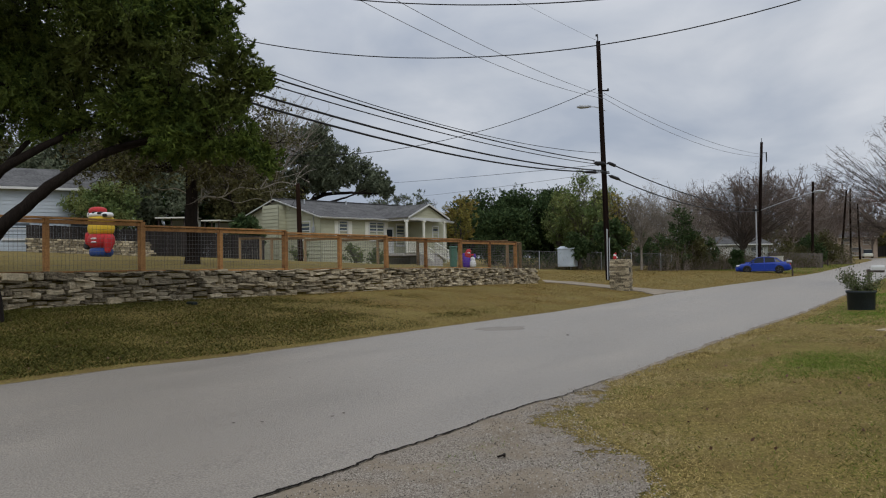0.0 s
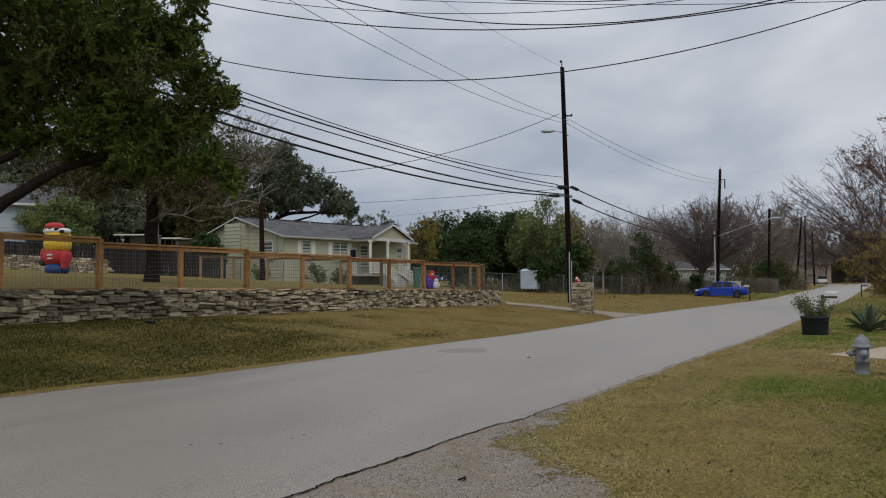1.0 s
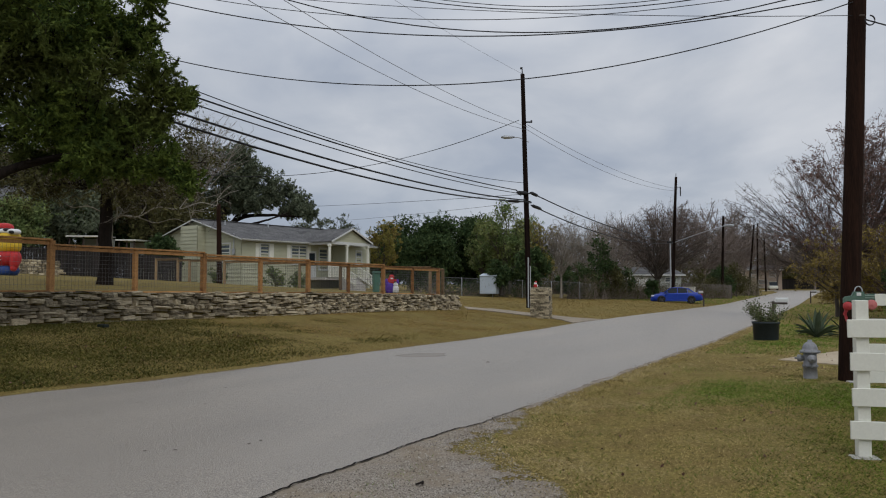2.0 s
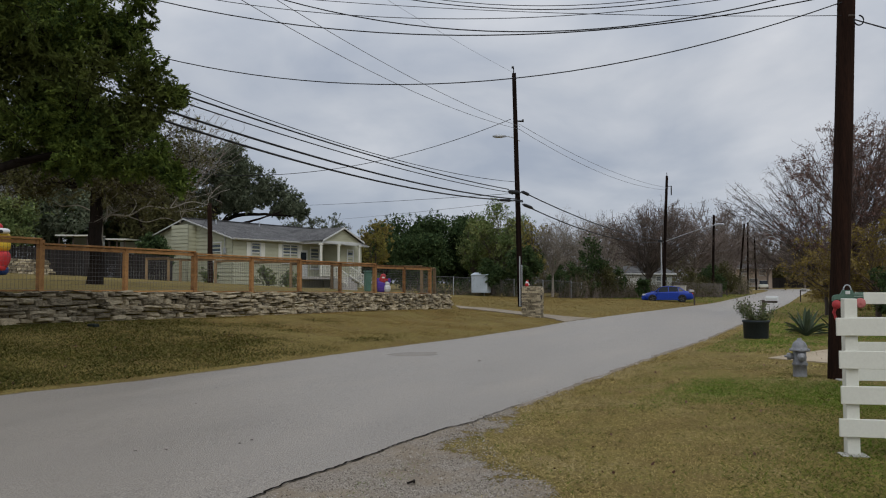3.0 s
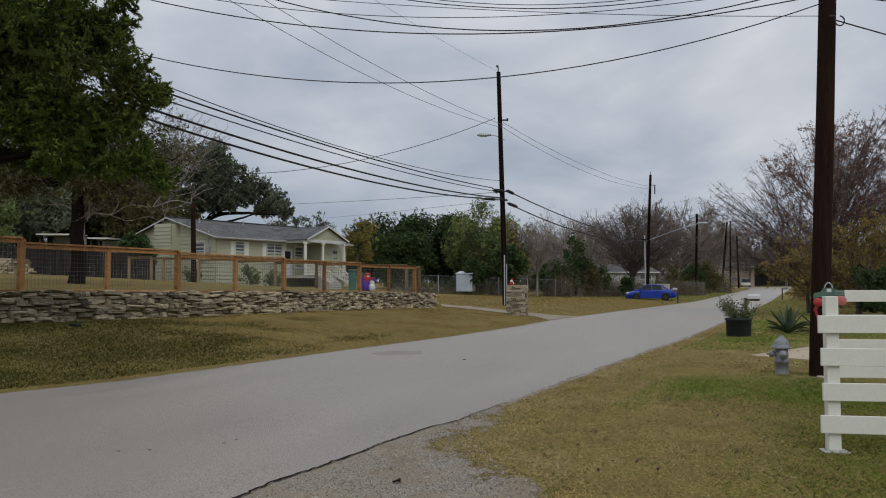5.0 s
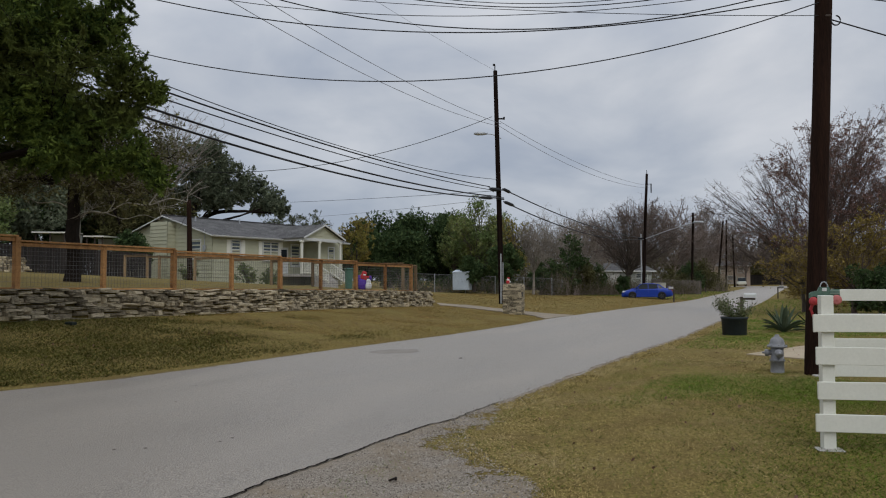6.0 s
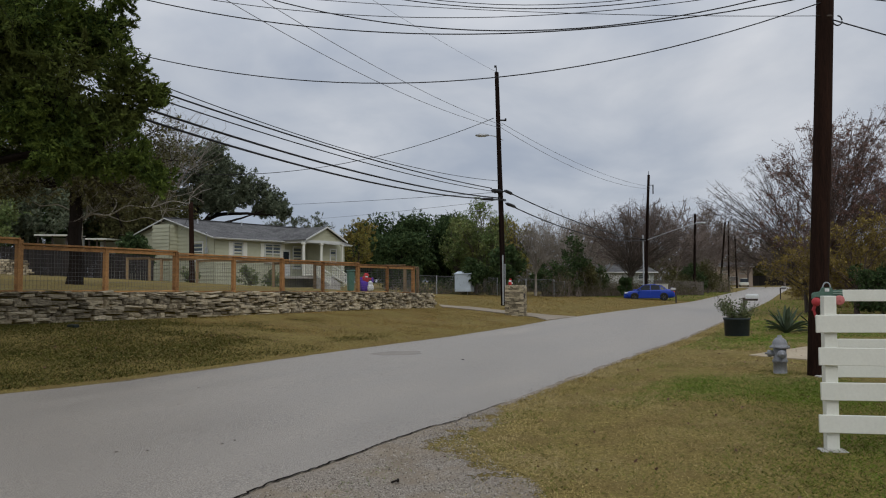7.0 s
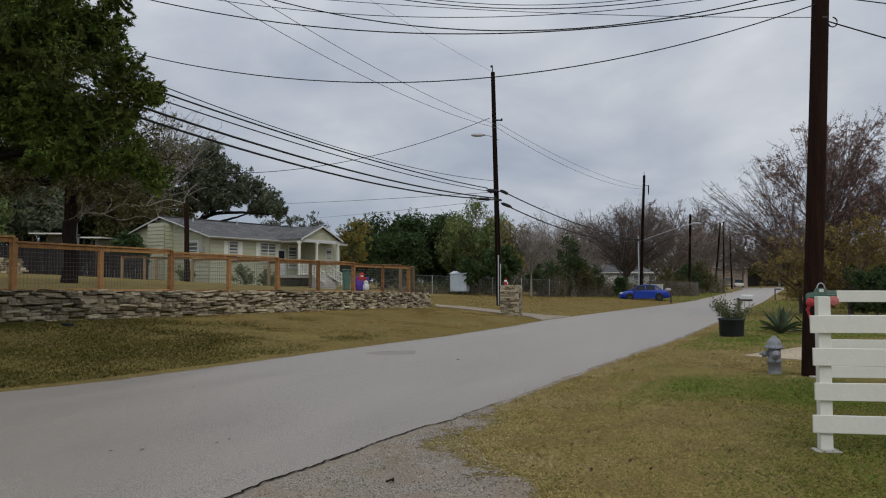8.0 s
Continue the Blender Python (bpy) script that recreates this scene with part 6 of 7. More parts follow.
# the lawn's oak, half bare, with pale branches on one side
gx, gy = -13.4, 28.0
tree((gx, gy, ground_at(gx, gy)), "mature oak with thin brown-green leaves on the raised lawn", 4.3, crown(31, 26, (-0.6, 0, 4.9), (4.4, 3.4, 2.1), 1.15) + crown(35, 14, (-0.2, -0.8, 3.5), (4.2, 1.6, 0.8), 0.85), 0.285, L_OAK_BROWN, M_BARK_DARK, M_TWIG_PALE, leaves=8, leaf_size=0.10, branches=14, twigs=7, shoots=2, seed=9, twig_r=0.008, inner=40, limb=0.13, low=0.95)
PALE_LIMBS = (([(0, 0, 2.3), (0.5, -0.3, 2.55), (1.2, -0.4, 2.45), (1.9, -0.5, 2.85), (2.7, -0.5, 2.7), (3.5, -0.5, 3.0), (4.1, -0.5, 2.85)], 0.04, 0.012), ([(1.2, -0.4, 2.45), (1.5, -0.4, 2.9), (1.3, -0.4, 3.25), (1.75, -0.4, 3.7), (1.7, -0.4, 4.1)], 0.028, 0.01), ([(1.9, -0.5, 2.85), (2.2, -0.5, 3.2), (2.0, -0.4, 3.6), (2.4, -0.4, 4.0)], 0.026, 0.009), ([(0.3, -0.2, 2.45), (0.35, -0.3, 3.0), (0.75, -0.3, 3.3), (0.6, -0.3, 3.9)], 0.026, 0.009), ([(2.7, -0.5, 2.7), (3.1, -0.4, 3.3), (3.7, -0.4, 3.45), (4.2, -0.4, 4.0)], 0.024, 0.008), ([(1.2, -0.4, 2.45), (1.9, -0.6, 2.2), (2.6, -0.6, 2.4), (3.3, -0.6, 2.15)], 0.022, 0.008), ([(0, 0, 2.5), (-0.7, -0.3, 2.9), (-1.3, -0.4, 2.8), (-2.0, -0.4, 3.3)], 0.026, 0.009))
tree((gx + 0.05, gy + 0.4, ground_at(gx, gy)), "bare pale-limbed small tree beside the oak", 2.4, crown(33, 12, (2.0, -0.3, 3.1), (2.3, 0.9, 0.9), 0.7), 0.05, None, M_LIMB_PALE, M_TWIG_PALE, branches=8, twigs=4, shoots=2, seed=10, twig_r=0.007, limbs=PALE_LIMBS, limb=0.3)
# behind the lawn on the left
for i, (x, y, h, w, lf, lab) in enumerate(((-33, 60, 9.5, 5.0, L_OAK, "dense grey-green live oak behind the lawn"), (-25.5, 62, 9.0, 5.0, L_OAK_BROWN, "brown-green oak behind the lawn"), (-42, 62, 11, 6.0, L_OAK, "tall live oak behind the blue house"), (-29.8, 49, 5.4, 2.8, L_GREEN, "olive-green broadleaf tree by the blue house"), (-50, 66, 13, 7, L_OAK_BROWN, "tall oak behind the blue house"), (-29.5, 66, 9.5, 5.5, L_OAK_BROWN, "brown-green oak behind the lawn"), (-37.5, 68, 11, 6, L_OAK, "dense grey-green live oak behind the lawn"), (-22.6, 63, 5.5, 3.6, L_OAK_BROWN, "brown-green oak behind the lawn"))):
    z = ground_at(x, y)
    tree((x, y, z), lab, h * 0.32, crown(40 + i, 16, (0, 0, h * 0.62), (w * 0.8, w * 0.7, h * 0.36), w * 0.34), 0.3, lf, M_BARK_DARK, leaves=13 if lf is not L_GREEN else 18, leaf_size=0.23 if lf is not L_GREEN else 0.12, branches=12, twigs=6, seed=50 + i, twig_r=0.014, inner=160)
tree((-21.4, 53.9, ground_at(-21.4, 53.9)), "dark evergreen shrub beside the gable wall", 0.5, crown(236, 16, (0, 0, 1.7), (1.5, 1.0, 1.4), 0.6, -0.2), 0.08, L_DARK, M_BARK_DARK, leaves=9, leaf_size=0.13, branches=9, twigs=5, seed=236, twig_r=0.01, inner=110, category="shrub", group="shrubs", name="shrub")
for i, (x, y, h, w) in enumerate(((-33.5, 64, 5.6, 3.4), (-29.8, 64, 5.2, 3.0), (-26.2, 64, 4.8, 2.6))):
    tree((x, y, ground_at(x, y)), "dark overgrown evergreen hedge behind the outbuildings", h * 0.12, crown(230 + i, 16, (0, 0, h * 0.5), (w * 0.85, w * 0.6, h * 0.42), w * 0.34, -0.2), 0.12, L_DARK, M_BARK_DARK, leaves=8, leaf_size=0.2, branches=9, twigs=5, seed=230 + i, twig_r=0.013, inner=120, category="hedge", group="hedge shrubs", name="hedge")
# spreading live oak behind the yellow house
OAK_LOBES = [(x, 1.5 * math.sin(x), z, r) for x, z, r in ((0, 12, 2.0), (2, 12.3, 1.8), (4, 11.8, 1.8), (-1.5, 11, 2.1), (1, 10.2, 2.0), (3, 10.2, 1.9), (5, 10.3, 1.8), (6.5, 9.2, 1.7), (8, 8.3, 1.6), (9.3, 7.4, 1.4), (10.3, 6.5, 1.0), (-3, 9.6, 2.1), (-5, 10.6, 2.3), (-7, 9.6, 2.2), (-1, 8.8, 1.6), (6.2, 7.7, 1.1), (3.6, 8.6, 1.4), (-9, 8.6, 2.2), (1.4, 8.7, 1.3), (-3.6, 12, 1.9), (7.6, 6.9, 0.9), (0.2, 7.9, 1.3), (2.6, 7.9, 1.3), (4.8, 7.9, 1.3), (-2.0, 7.8, 1.5), (4.4, 9.2, 1.5), (2.2, 9.2, 1.6), (6.4, 8.3, 1.4), (-3.2, 6.9, 1.3), (-1, 7.0, 1.1), (1.2, 6.9, 1.0), (3.2, 7.1, 0.9), (5.2, 7.1, 0.9), (8.8, 7.0, 1.1))]
OAK_LIMBS = (([(0, 0, 2.8), (-2, 0, 5.2), (-4.5, 0.5, 6.6), (-7.5, 0, 7.8), (-10, 0, 8.4)], 0.34, 0.12), ([(0, 0, 2.8), (-0.8, 0, 6), (-1.6, 0.5, 8.4), (-3, 0, 11)], 0.3, 0.1), ([(0, 0, 2.8), (1.5, 0, 5.0), (3.5, 0.4, 6.3), (6.2, 0, 6.4), (9.5, 0, 6.2)], 0.34, 0.08), ([(1.2, 0, 4.7), (1.8, 0.4, 7.4), (2.8, 0, 9.6), (3.4, 0, 11.6)], 0.24, 0.09), ([(3.5, 0.4, 6.3), (5.0, 0.2, 7.5), (7.2, 0, 8.6)], 0.18, 0.07), ([(0.6, 0, 3.6), (2.4, -0.6, 4.9), (4.4, -0.8, 5.3), (6.4, -0.6, 5.9), (8.4, -0.4, 6.6)], 0.2, 0.06), ([(2.4, -0.6, 4.9), (3.0, -0.6, 6.2), (4.2, -0.4, 7.0)], 0.12, 0.05), ([(-0.4, 0, 4.4), (-1.4, -0.5, 5.8), (-2.8, -0.6, 6.4)], 0.14, 0.06))
tree((-26.2, 76, 2.2), "spreading live oak rising behind the house roof", 3.0, OAK_LOBES, 0.5, L_OAK, M_BARK_DARK, M_BARK_DARK, leaves=34, leaf_size=0.19, branches=18, twigs=6, seed=61, twig_r=0.018, fill=0.5, inner=190, limb=0.2, limbs=OAK_LIMBS)
tree((-17.5, 90, 2.2), "grey-green oak far behind the house", 3.0, crown(62, 12, (0.6, 0, 5.2), (4.0, 3.0, 1.6), 1.4), 0.3, L_OAK, leaves=10, leaf_size=0.22, branches=11, twigs=5, seed=62, twig_r=0.016)
tree((-13.5, 100, 2.2), "thin grey bare tree far behind the house", 3.0, crown(63, 12, (0, 0, 5.4), (5, 3.5, 1.6), 1.4), 0.25, None, twig=M_TWIG_PALE, branches=10, twigs=5, shoots=2, seed=63, twig_r=0.02)
# tall thin bare tree above the juniper's edge
tree((-24.5, 66, 2.4), "tall thin bare tree behind the lawn", 5.0, crown(64, 10, (2.0, 0, 11), (3.5, 3, 2.8), 1.8), 0.2, None, M_TWIG_PALE, M_TWIG_PALE, branches=8, twigs=4, shoots=2, seed=64, twig_r=0.018)
# the green belt beyond the driveway
tree((-8.1, 71, 1.8), "small yellow-green tree at the house's end", 1.6, crown(70, 16, (0, 0, 3.5), (1.7, 1.4, 2.0), 0.75), 0.12, L_YELLOW, leaves=14, leaf_size=0.14, branches=9, twigs=5, seed=70, twig_r=0.01)
for i, (x, y, h, w) in enumerate(((-6.6, 92, 8.2, 4.6), (-3.4, 90, 8.8, 4.6), (-9.8, 97, 7.8, 4.6), (0.2, 92, 8.4, 4.2), (-5.0, 86, 6.0, 4.0), (3.2, 88, 7.4, 4.0), (6.2, 84, 5.4, 2.8))):
    tree((x, y, 1.3), "dense dark green cedar in the belt beyond the lawn", h * 0.15, crown(80 + i, 26, (0, 0, h * 0.52), (w * 0.78, w * 0.7, h * 0.46), w * 0.36, -0.2), 0.25, L_DARK, M_BARK_DARK, M_BARK_DARK, leaves=12, leaf_size=0.22, branches=13, twigs=5, seed=80 + i, twig_r=0.014, group="cedars", inner=150)
for i, (x, y, h, w, lf) in enumerate(((3.8, 80, 9.6, 3.6, L_GREEN), (0.9, 84, 9.4, 3.2, L_GREEN), (6.4, 74, 7.0, 2.2, L_YELLOW), (4.9, 64.5, 4.0, 1.7, L_DARK), (2.4, 66.5, 3.0, 1.3, L_DARK))):
    tree((x, y, 1.0), "green broadleaf tree beyond the driveway" if lf is L_GREEN else "yellowing shrubby tree behind the pole" if lf is L_YELLOW else "dark evergreen shrub by the chain-link fence", h * 0.2, crown(90 + i, 18, (0, 0, h * 0.56), (w * 0.75, w * 0.7, h * 0.40), w * 0.34, -0.2), 0.2, lf, leaves=10 if lf is not L_YELLOW else 5, leaf_size=0.17, branches=12, twigs=6, seed=90 + i, twig_r=0.013, inner=70 if lf is not L_YELLOW else 0)
# bare trees and brush along the far side of the street
for i, (x, y, h, w, tw) in enumerate(((7.4, 66, 6.2, 1.9, M_TWIG_PALE), (10, 88, 8.5, 4.0, M_TWIG_PALE), (14.5, 98, 9.5, 5.0, M_TWIG_PALE), (12, 110, 10, 6.0, M_TWIG_PALE), (16.5, 92, 8.5, 4.5, M_TWIG), (21, 106, 10, 5.5, M_TWIG))):
    tree((x, y, 0.8), "bare pale grey tree behind the far lawn", h * 0.3, crown(100 + i, 14, (0, 0, h * 0.64), (w * 0.8, w * 0.7, h * 0.34), w * 0.36), 0.11, None, M_TWIG_PALE, tw, branches=10, twigs=6, shoots=3, seed=100 + i, twig_r=0.014, group="bare trees")
for i, (x, y, h, w, lf) in enumerate(((9.6, 73, 3.6, 1.7, L_DARK), (12.0, 74.5, 6.0, 2.0, L_DARK), (13.0, 75.5, 3.6, 1.6, L_OAK_BROWN), (14.6, 78, 3.2, 1.5, L_DARK), (8.6, 71.2, 2.6, 1.1, L_DARK), (17.2, 76.2, 2.0, 0.9, L_DARK), (30.3, 96.5, 3.6, 2.0, L_DARK), (27.6, 95.5, 3.0, 1.6, L_OAK_BROWN), (33.5, 101, 4.0, 2.2, L_OAK_BROWN))):
    tree((x, y, 0.5), "dark tangled evergreen shrub along the fence" if lf is not L_OAK_BROWN else "brownish tangled shrub along the fence", h * 0.15, crown(120 + i, 14, (0, 0, h * 0.52), (w * 0.8, w * 0.75, h * 0.42), w * 0.36, -0.2), 0.1, lf, leaves=9, leaf_size=0.14, branches=10, twigs=6, seed=120 + i, twig_r=0.011, inner=60, category="shrub", group="shrubs", name="shrub")
tree((19.6, 84, 0.5), "broad bare reddish-grey tree by the far houses", 3.2, crown(140, 44, (0, 0, 6.3), (5.6, 4.5, 3.3), 1.3) + crown(141, 14, (0, 0, 4.4), (5.0, 3.5, 0.9), 1.1), 0.34, None, M_BARK, M_TWIG_RED, branches=14, twigs=10, shoots=3, seed=140, twig_r=0.009, limb=0.27, group="bare trees")
for i, (x, y, h, w, tw) in enumerate(((30, 122, 14.5, 6.5, M_TWIG_RED), (38, 130, 15, 7, M_TWIG), (46, 142, 16, 7.5, M_TWIG), (33, 126, 10, 5, M_TWIG_PALE), (41, 136, 10.5, 5, M_TWIG_PALE), (56, 168, 15, 8, M_TWIG), (67, 175, 14, 8, M_TWIG), (78, 182, 14, 8, M_TWIG), (90, 190, 14, 8, M_TWIG), (24, 134, 13, 7, M_TWIG_PALE), (18, 128, 11, 6, M_TWIG_PALE), (8, 124, 10.5, 6, M_TWIG_PALE), (52, 152, 14, 7, M_TWIG), (104, 196, 14, 9, M_TWIG))):
    tree((x, y, 0.7), "tall bare winter tree in the distance", h * 0.25, crown(150 + i, 17, (0, 0, h * 0.6), (w * 0.8, w * 0.7, h * 0.38), w * 0.3), 0.26, None, M_TWIG, tw, branches=14, twigs=7, shoots=2, seed=150 + i, twig_r=0.038, limb=0.2, group="bare trees")
for i, (x, y, h, w) in enumerate(((-13.6, 53.6, 1.7, 1.1), (-12.4, 55.4, 1.5, 0.9), (-6.8, 61.5, 1.6, 0.9), (-17.8, 54.0, 1.2, 0.8))):
    tree((x, y, ground_at(x, y)), "loose grey-green shrub by the front of the house", h * 0.12, crown(220 + i, 12, (0, 0, h * 0.5), (w * 0.75, w * 0.7, h * 0.4), w * 0.36, -0.2), 0.05, L_GREEN, leaves=5, leaf_size=0.10, branches=9, twigs=5, seed=220 + i, twig_r=0.01, inner=0, category="shrub", group="shrubs", name="shrub")
# trees on the near side of the street
tree((19.6, 40.5, 0.1), "bare tree with clinging rust-red leaves beside the road", 3.2, crown(170, 40, (0.6, 0, 6.2), (4.6, 3.6, 3.9), 1.1) + crown(173, 20, (3.2, 0, 7.3), (3.3, 3.0, 4.0), 1.15), 0.17, L_RUST, M_TWIG_RED, M_TWIG_RED, leaves=8, leaf_size=0.09, branches=12, twigs=6, shoots=3, seed=170, twig_r=0.010, limb=0.25)
tree((20.2, 38.8, 0.1), "many-stemmed bare tree with yellowed lower leaves", 1.2, crown(172, 30, (-0.2, 0, 2.9), (4.3, 2.4, 2.0), 0.9), 0.15, L_GOLD, M_TWIG_RED, M_TWIG, leaves=9, leaf_size=0.12, branches=11, twigs=6, shoots=2, seed=172, twig_r=0.008, limb=0.25)
tree((19.4, 42.5, 0.1), "bare shrubby tree arching towards the road", 1.4, [(-2.2, 0, 5.0, 0.9), (-1.4, 0.5, 4.0, 1.0), (-1.0, 0, 5.6, 0.9), (-0.6, 0.5, 3.2, 1.0), (-3.2, 0, 5.6, 0.8), (-4.4, 0, 5.9, 0.7), (-5.4, 0, 5.7, 0.6), (-2.8, 0, 6.6, 0.7), (-3.8, 0.4, 5.0, 0.9), (-2.0, 0.4, 5.9, 0.9), (-4.6, 0.3, 6.6, 0.6), (-3.0, 0.2, 4.2, 0.9), (-1.8, 0.2, 7.2, 0.7), (-4.5, 0, 4.5, 0.8), (-3.4, 0, 3.4, 0.9), (-2.5, 0.2, 7.4, 0.8), (-1.1, 0.2, 6.6, 0.9), (-1.0, 0, 4.8, 0.9), (-2.0, 0, 3.1, 0.9), (-5.2, 0.2, 5.0, 0.6), (-4.2, 0, 3.0, 0.8), (-0.4, 0, 7.6, 0.9)], 0.12, None, M_BARK, M_TWIG_RED, branches=16, twigs=7, shoots=4, seed=171, twig_r=0.0065, limb=0.3)
for i, (x, y, h, w, lf) in enumerate(((25.4, 51, 5.4, 2.6, L_GOLD), (28.0, 52, 5.2, 3.0, L_GOLD), (24.8, 45.0, 4.0, 2.2, L_GOLD), (28.6, 58, 5.8, 2.8, L_GOLD), (33.8, 74, 7.0, 3.4, L_GOLD), (20.2, 36.5, 2.6, 1.7, L_DARK), (22.6, 36.5, 3.2, 2.2, L_DARK), (26, 40, 4.5, 3.0, L_GOLD), (36.8, 71, 6.6, 3.2, L_GOLD), (31.5, 63, 6.0, 2.8, L_GOLD), (42, 84, 5.5, 3.2, L_OAK_BROWN))):
    tree((x, y, 0.1), "golden-brown shrub thicket beside the road" if lf is L_GOLD else "dark green shrub beside the lawn", h * 0.1, crown(180 + i, 22, (0, 0, h * 0.44), (w * 0.8, w * 0.75, h * 0.46), w * 0.32, -0.2), 0.07, lf, M_TWIG_RED, M_TWIG, leaves=10 if lf is L_GOLD else 12, leaf_size=0.12, branches=11, twigs=6, shoots=1, seed=180 + i, twig_r=0.009, inner=50 if lf is not L_GOLD else 8, category="shrub", group="shrubs", name="shrub")


def far_woods():
    """A broken belt of woods where the land meets the sky."""
    rng = np.random.default_rng(77)
    pts = []
    P0, P1 = [], []
    for i in range(620):
        a = radians(rng.uniform(-75, 75))
        d = rng.uniform(230, 420)
        x, y = d * math.sin(a), d * math.cos(a)
        h = rng.uniform(9, 17)
        w = rng.uniform(4, 8)
        c = np.array([x, y, 1.3 + h * 0.55])
        m = 100
        q = rng.normal(size=(m, 3)); q /= np.linalg.norm(q, axis=1, keepdims=True)
        pts.append(c + q * np.array([w, w, h * 0.5]) * rng.uniform(0.4, 1.0, (m, 1)))
        for _ in range(3):
            P0.append((x + rng.normal(), y, 0.8)); P1.append((x + rng.normal() * 2, y, 1.3 + h * 0.7))
    v, f = leaf_cloud(np.concatenate(pts), 1.4, rng, 1.8, 0, False)
    ob = raw("far_woods", v, f, leaf_material("far_woods_leaf", (0.04, 0.038, 0.03), (0.10, 0.088, 0.072)))
    tagged(ob, "distant grey-brown winter woods", "woods", kind="stuff")


far_woods()
for i, (x, y, h, w) in enumerate(((78, 208, 11, 8), (90, 214, 12, 8), (102, 220, 11, 8), (116, 224, 12, 9), (66, 210, 10, 8))):
    tree((x, y, 1.0), "dark leafy tree beyond the end of the street", h * 0.2, crown(200 + i, 18, (0, 0, h * 0.42), (w * 0.8, w * 0.7, h * 0.42), w * 0.34, -0.25), 0.25, L_OAK_BROWN, leaves=8, leaf_size=0.55, branches=10, twigs=5, seed=200 + i, twig_r=0.03, inner=120)


# ---- the blue car ----
def blue_car(at, turn):
    """Local x points forwards, y to the car's left; the origin lies on the ground under its middle."""
    ob = thing("car", at, "bright blue four-door sports saloon with a rear wing", "car", turn=turn)
    paint = material("blue_car_paint", (0.002, 0.03, 0.29), (0.003, 0.043, 0.38), 0.3, 1.5, 0, 20, spec=0.5)
    paint.node_tree.nodes["Principled BSDF"].inputs["Coat Weight"].default_value = 0.03
    black = material("black_trim", (0.01, 0.01, 0.012), (0.025, 0.025, 0.027), 0.55, 4, 0, 30)
    tyre_m = material("tyre_rubber", (0.012, 0.012, 0.012), (0.028, 0.028, 0.028), 0.85, 6, 0.2, 40)
    rim_m = material("dark_alloy", (0.10, 0.10, 0.105), (0.18, 0.18, 0.185), 0.35, 6, 0, 40, metal=0.8)
    lampr = material("red_lens", (0.45, 0.015, 0.012), (0.6, 0.03, 0.02), 0.2, 6, 0, 40, spec=0.6)
    lampw = material("clear_lens", (0.55, 0.57, 0.6), (0.7, 0.72, 0.75), 0.15, 6, 0, 40, spec=0.6)
    lit = bpy.data.materials.new("lit_brake_lamp"); lit.use_nodes = True
    e = lit.node_tree.nodes["Principled BSDF"]
    e.inputs["Base Color"].default_value = (0.6, 0.05, 0.02, 1); e.inputs["Emission Color"].default_value = (1, 0.12, 0.04, 1); e.inputs["Emission Strength"].default_value = 1.2

    def loft(bm, stations, mat=0):
        rings = [[bm.verts.new((x, y, z)) for y, z in prof] for x, prof in stations]
        n = len(rings[0])
        for a, b in zip(rings, rings[1:]):
            for i in range(n):
                bm.faces.new((a[i], b[i], b[(i + 1) % n], a[(i + 1) % n])).material_index = mat
        bm.faces.new(rings[0]); bm.faces.new(rings[-1][::-1])
        bmesh.ops.recalc_face_normals(bm, faces=bm.faces)

    def sect(w, lo, sill, shoulder, deck, crown_z):
        """A body section: half width, underside, sill, shoulder line, deck edge, middle height."""
        h = [(w * 0.86, lo), (w * 0.985, sill), (w, (sill + shoulder) / 2 + 0.02), (w * 0.985, shoulder), (w * 0.90, deck), (w * 0.5, crown_z)]
        return [(y, z) for y, z in h] + [(-y, z) for y, z in h[::-1]]

    bm = bmesh.new()
    loft(bm, [(-2.18, sect(0.74, 0.40, 0.46, 0.62, 0.72, 0.73)), (-2.13, sect(0.80, 0.30, 0.40, 0.80, 0.93, 0.95)), (-1.9, sect(0.845, 0.24, 0.36, 0.84, 0.97, 1.0)), (-1.4, sect(0.87, 0.20, 0.32, 0.86, 0.97, 1.0)), (-0.6, sect(0.87, 0.19, 0.30, 0.83, 0.94, 0.96)), (0.4, sect(0.87, 0.19, 0.30, 0.80, 0.91, 0.93)), (1.0, sect(0.87, 0.19, 0.30, 0.78, 0.87, 0.92)), (1.6, sect(0.855, 0.19, 0.32, 0.72, 0.79, 0.85)), (2.0, sect(0.79, 0.20, 0.36, 0.62, 0.68, 0.73)), (2.19, sect(0.66, 0.24, 0.38, 0.52, 0.58, 0.60))])
    body = part("body", bm, paint, ob, smooth=True)
    # cabin: glass house below a painted roof
    bm = bmesh.new()
    prof = lambda w0, z0, w1, z1: [(w0, z0), (w1, z1), (-w1, z1), (-w0, z0)]
    loft(bm, [(-1.62, prof(0.66, 0.93, 0.60, 0.97)), (-0.95, prof(0.75, 0.92, 0.56, 1.36)), (-0.1, prof(0.77, 0.90, 0.57, 1.40)), (0.42, prof(0.77, 0.89, 0.57, 1.37)), (1.12, prof(0.72, 0.86, 0.66, 0.90))])
    part("cabin_glass", bm, M_GLASS, ob, "dark tinted glass")
    bm = bmesh.new()
    loft(bm, [(-1.02, prof(0.565, 1.345, 0.50, 1.365)), (-0.6, prof(0.58, 1.37, 0.46, 1.435)), (0.0, prof(0.585, 1.385, 0.45, 1.45)), (0.5, prof(0.58, 1.345, 0.5, 1.385))])
    part("roof", bm, paint, ob, smooth=True)
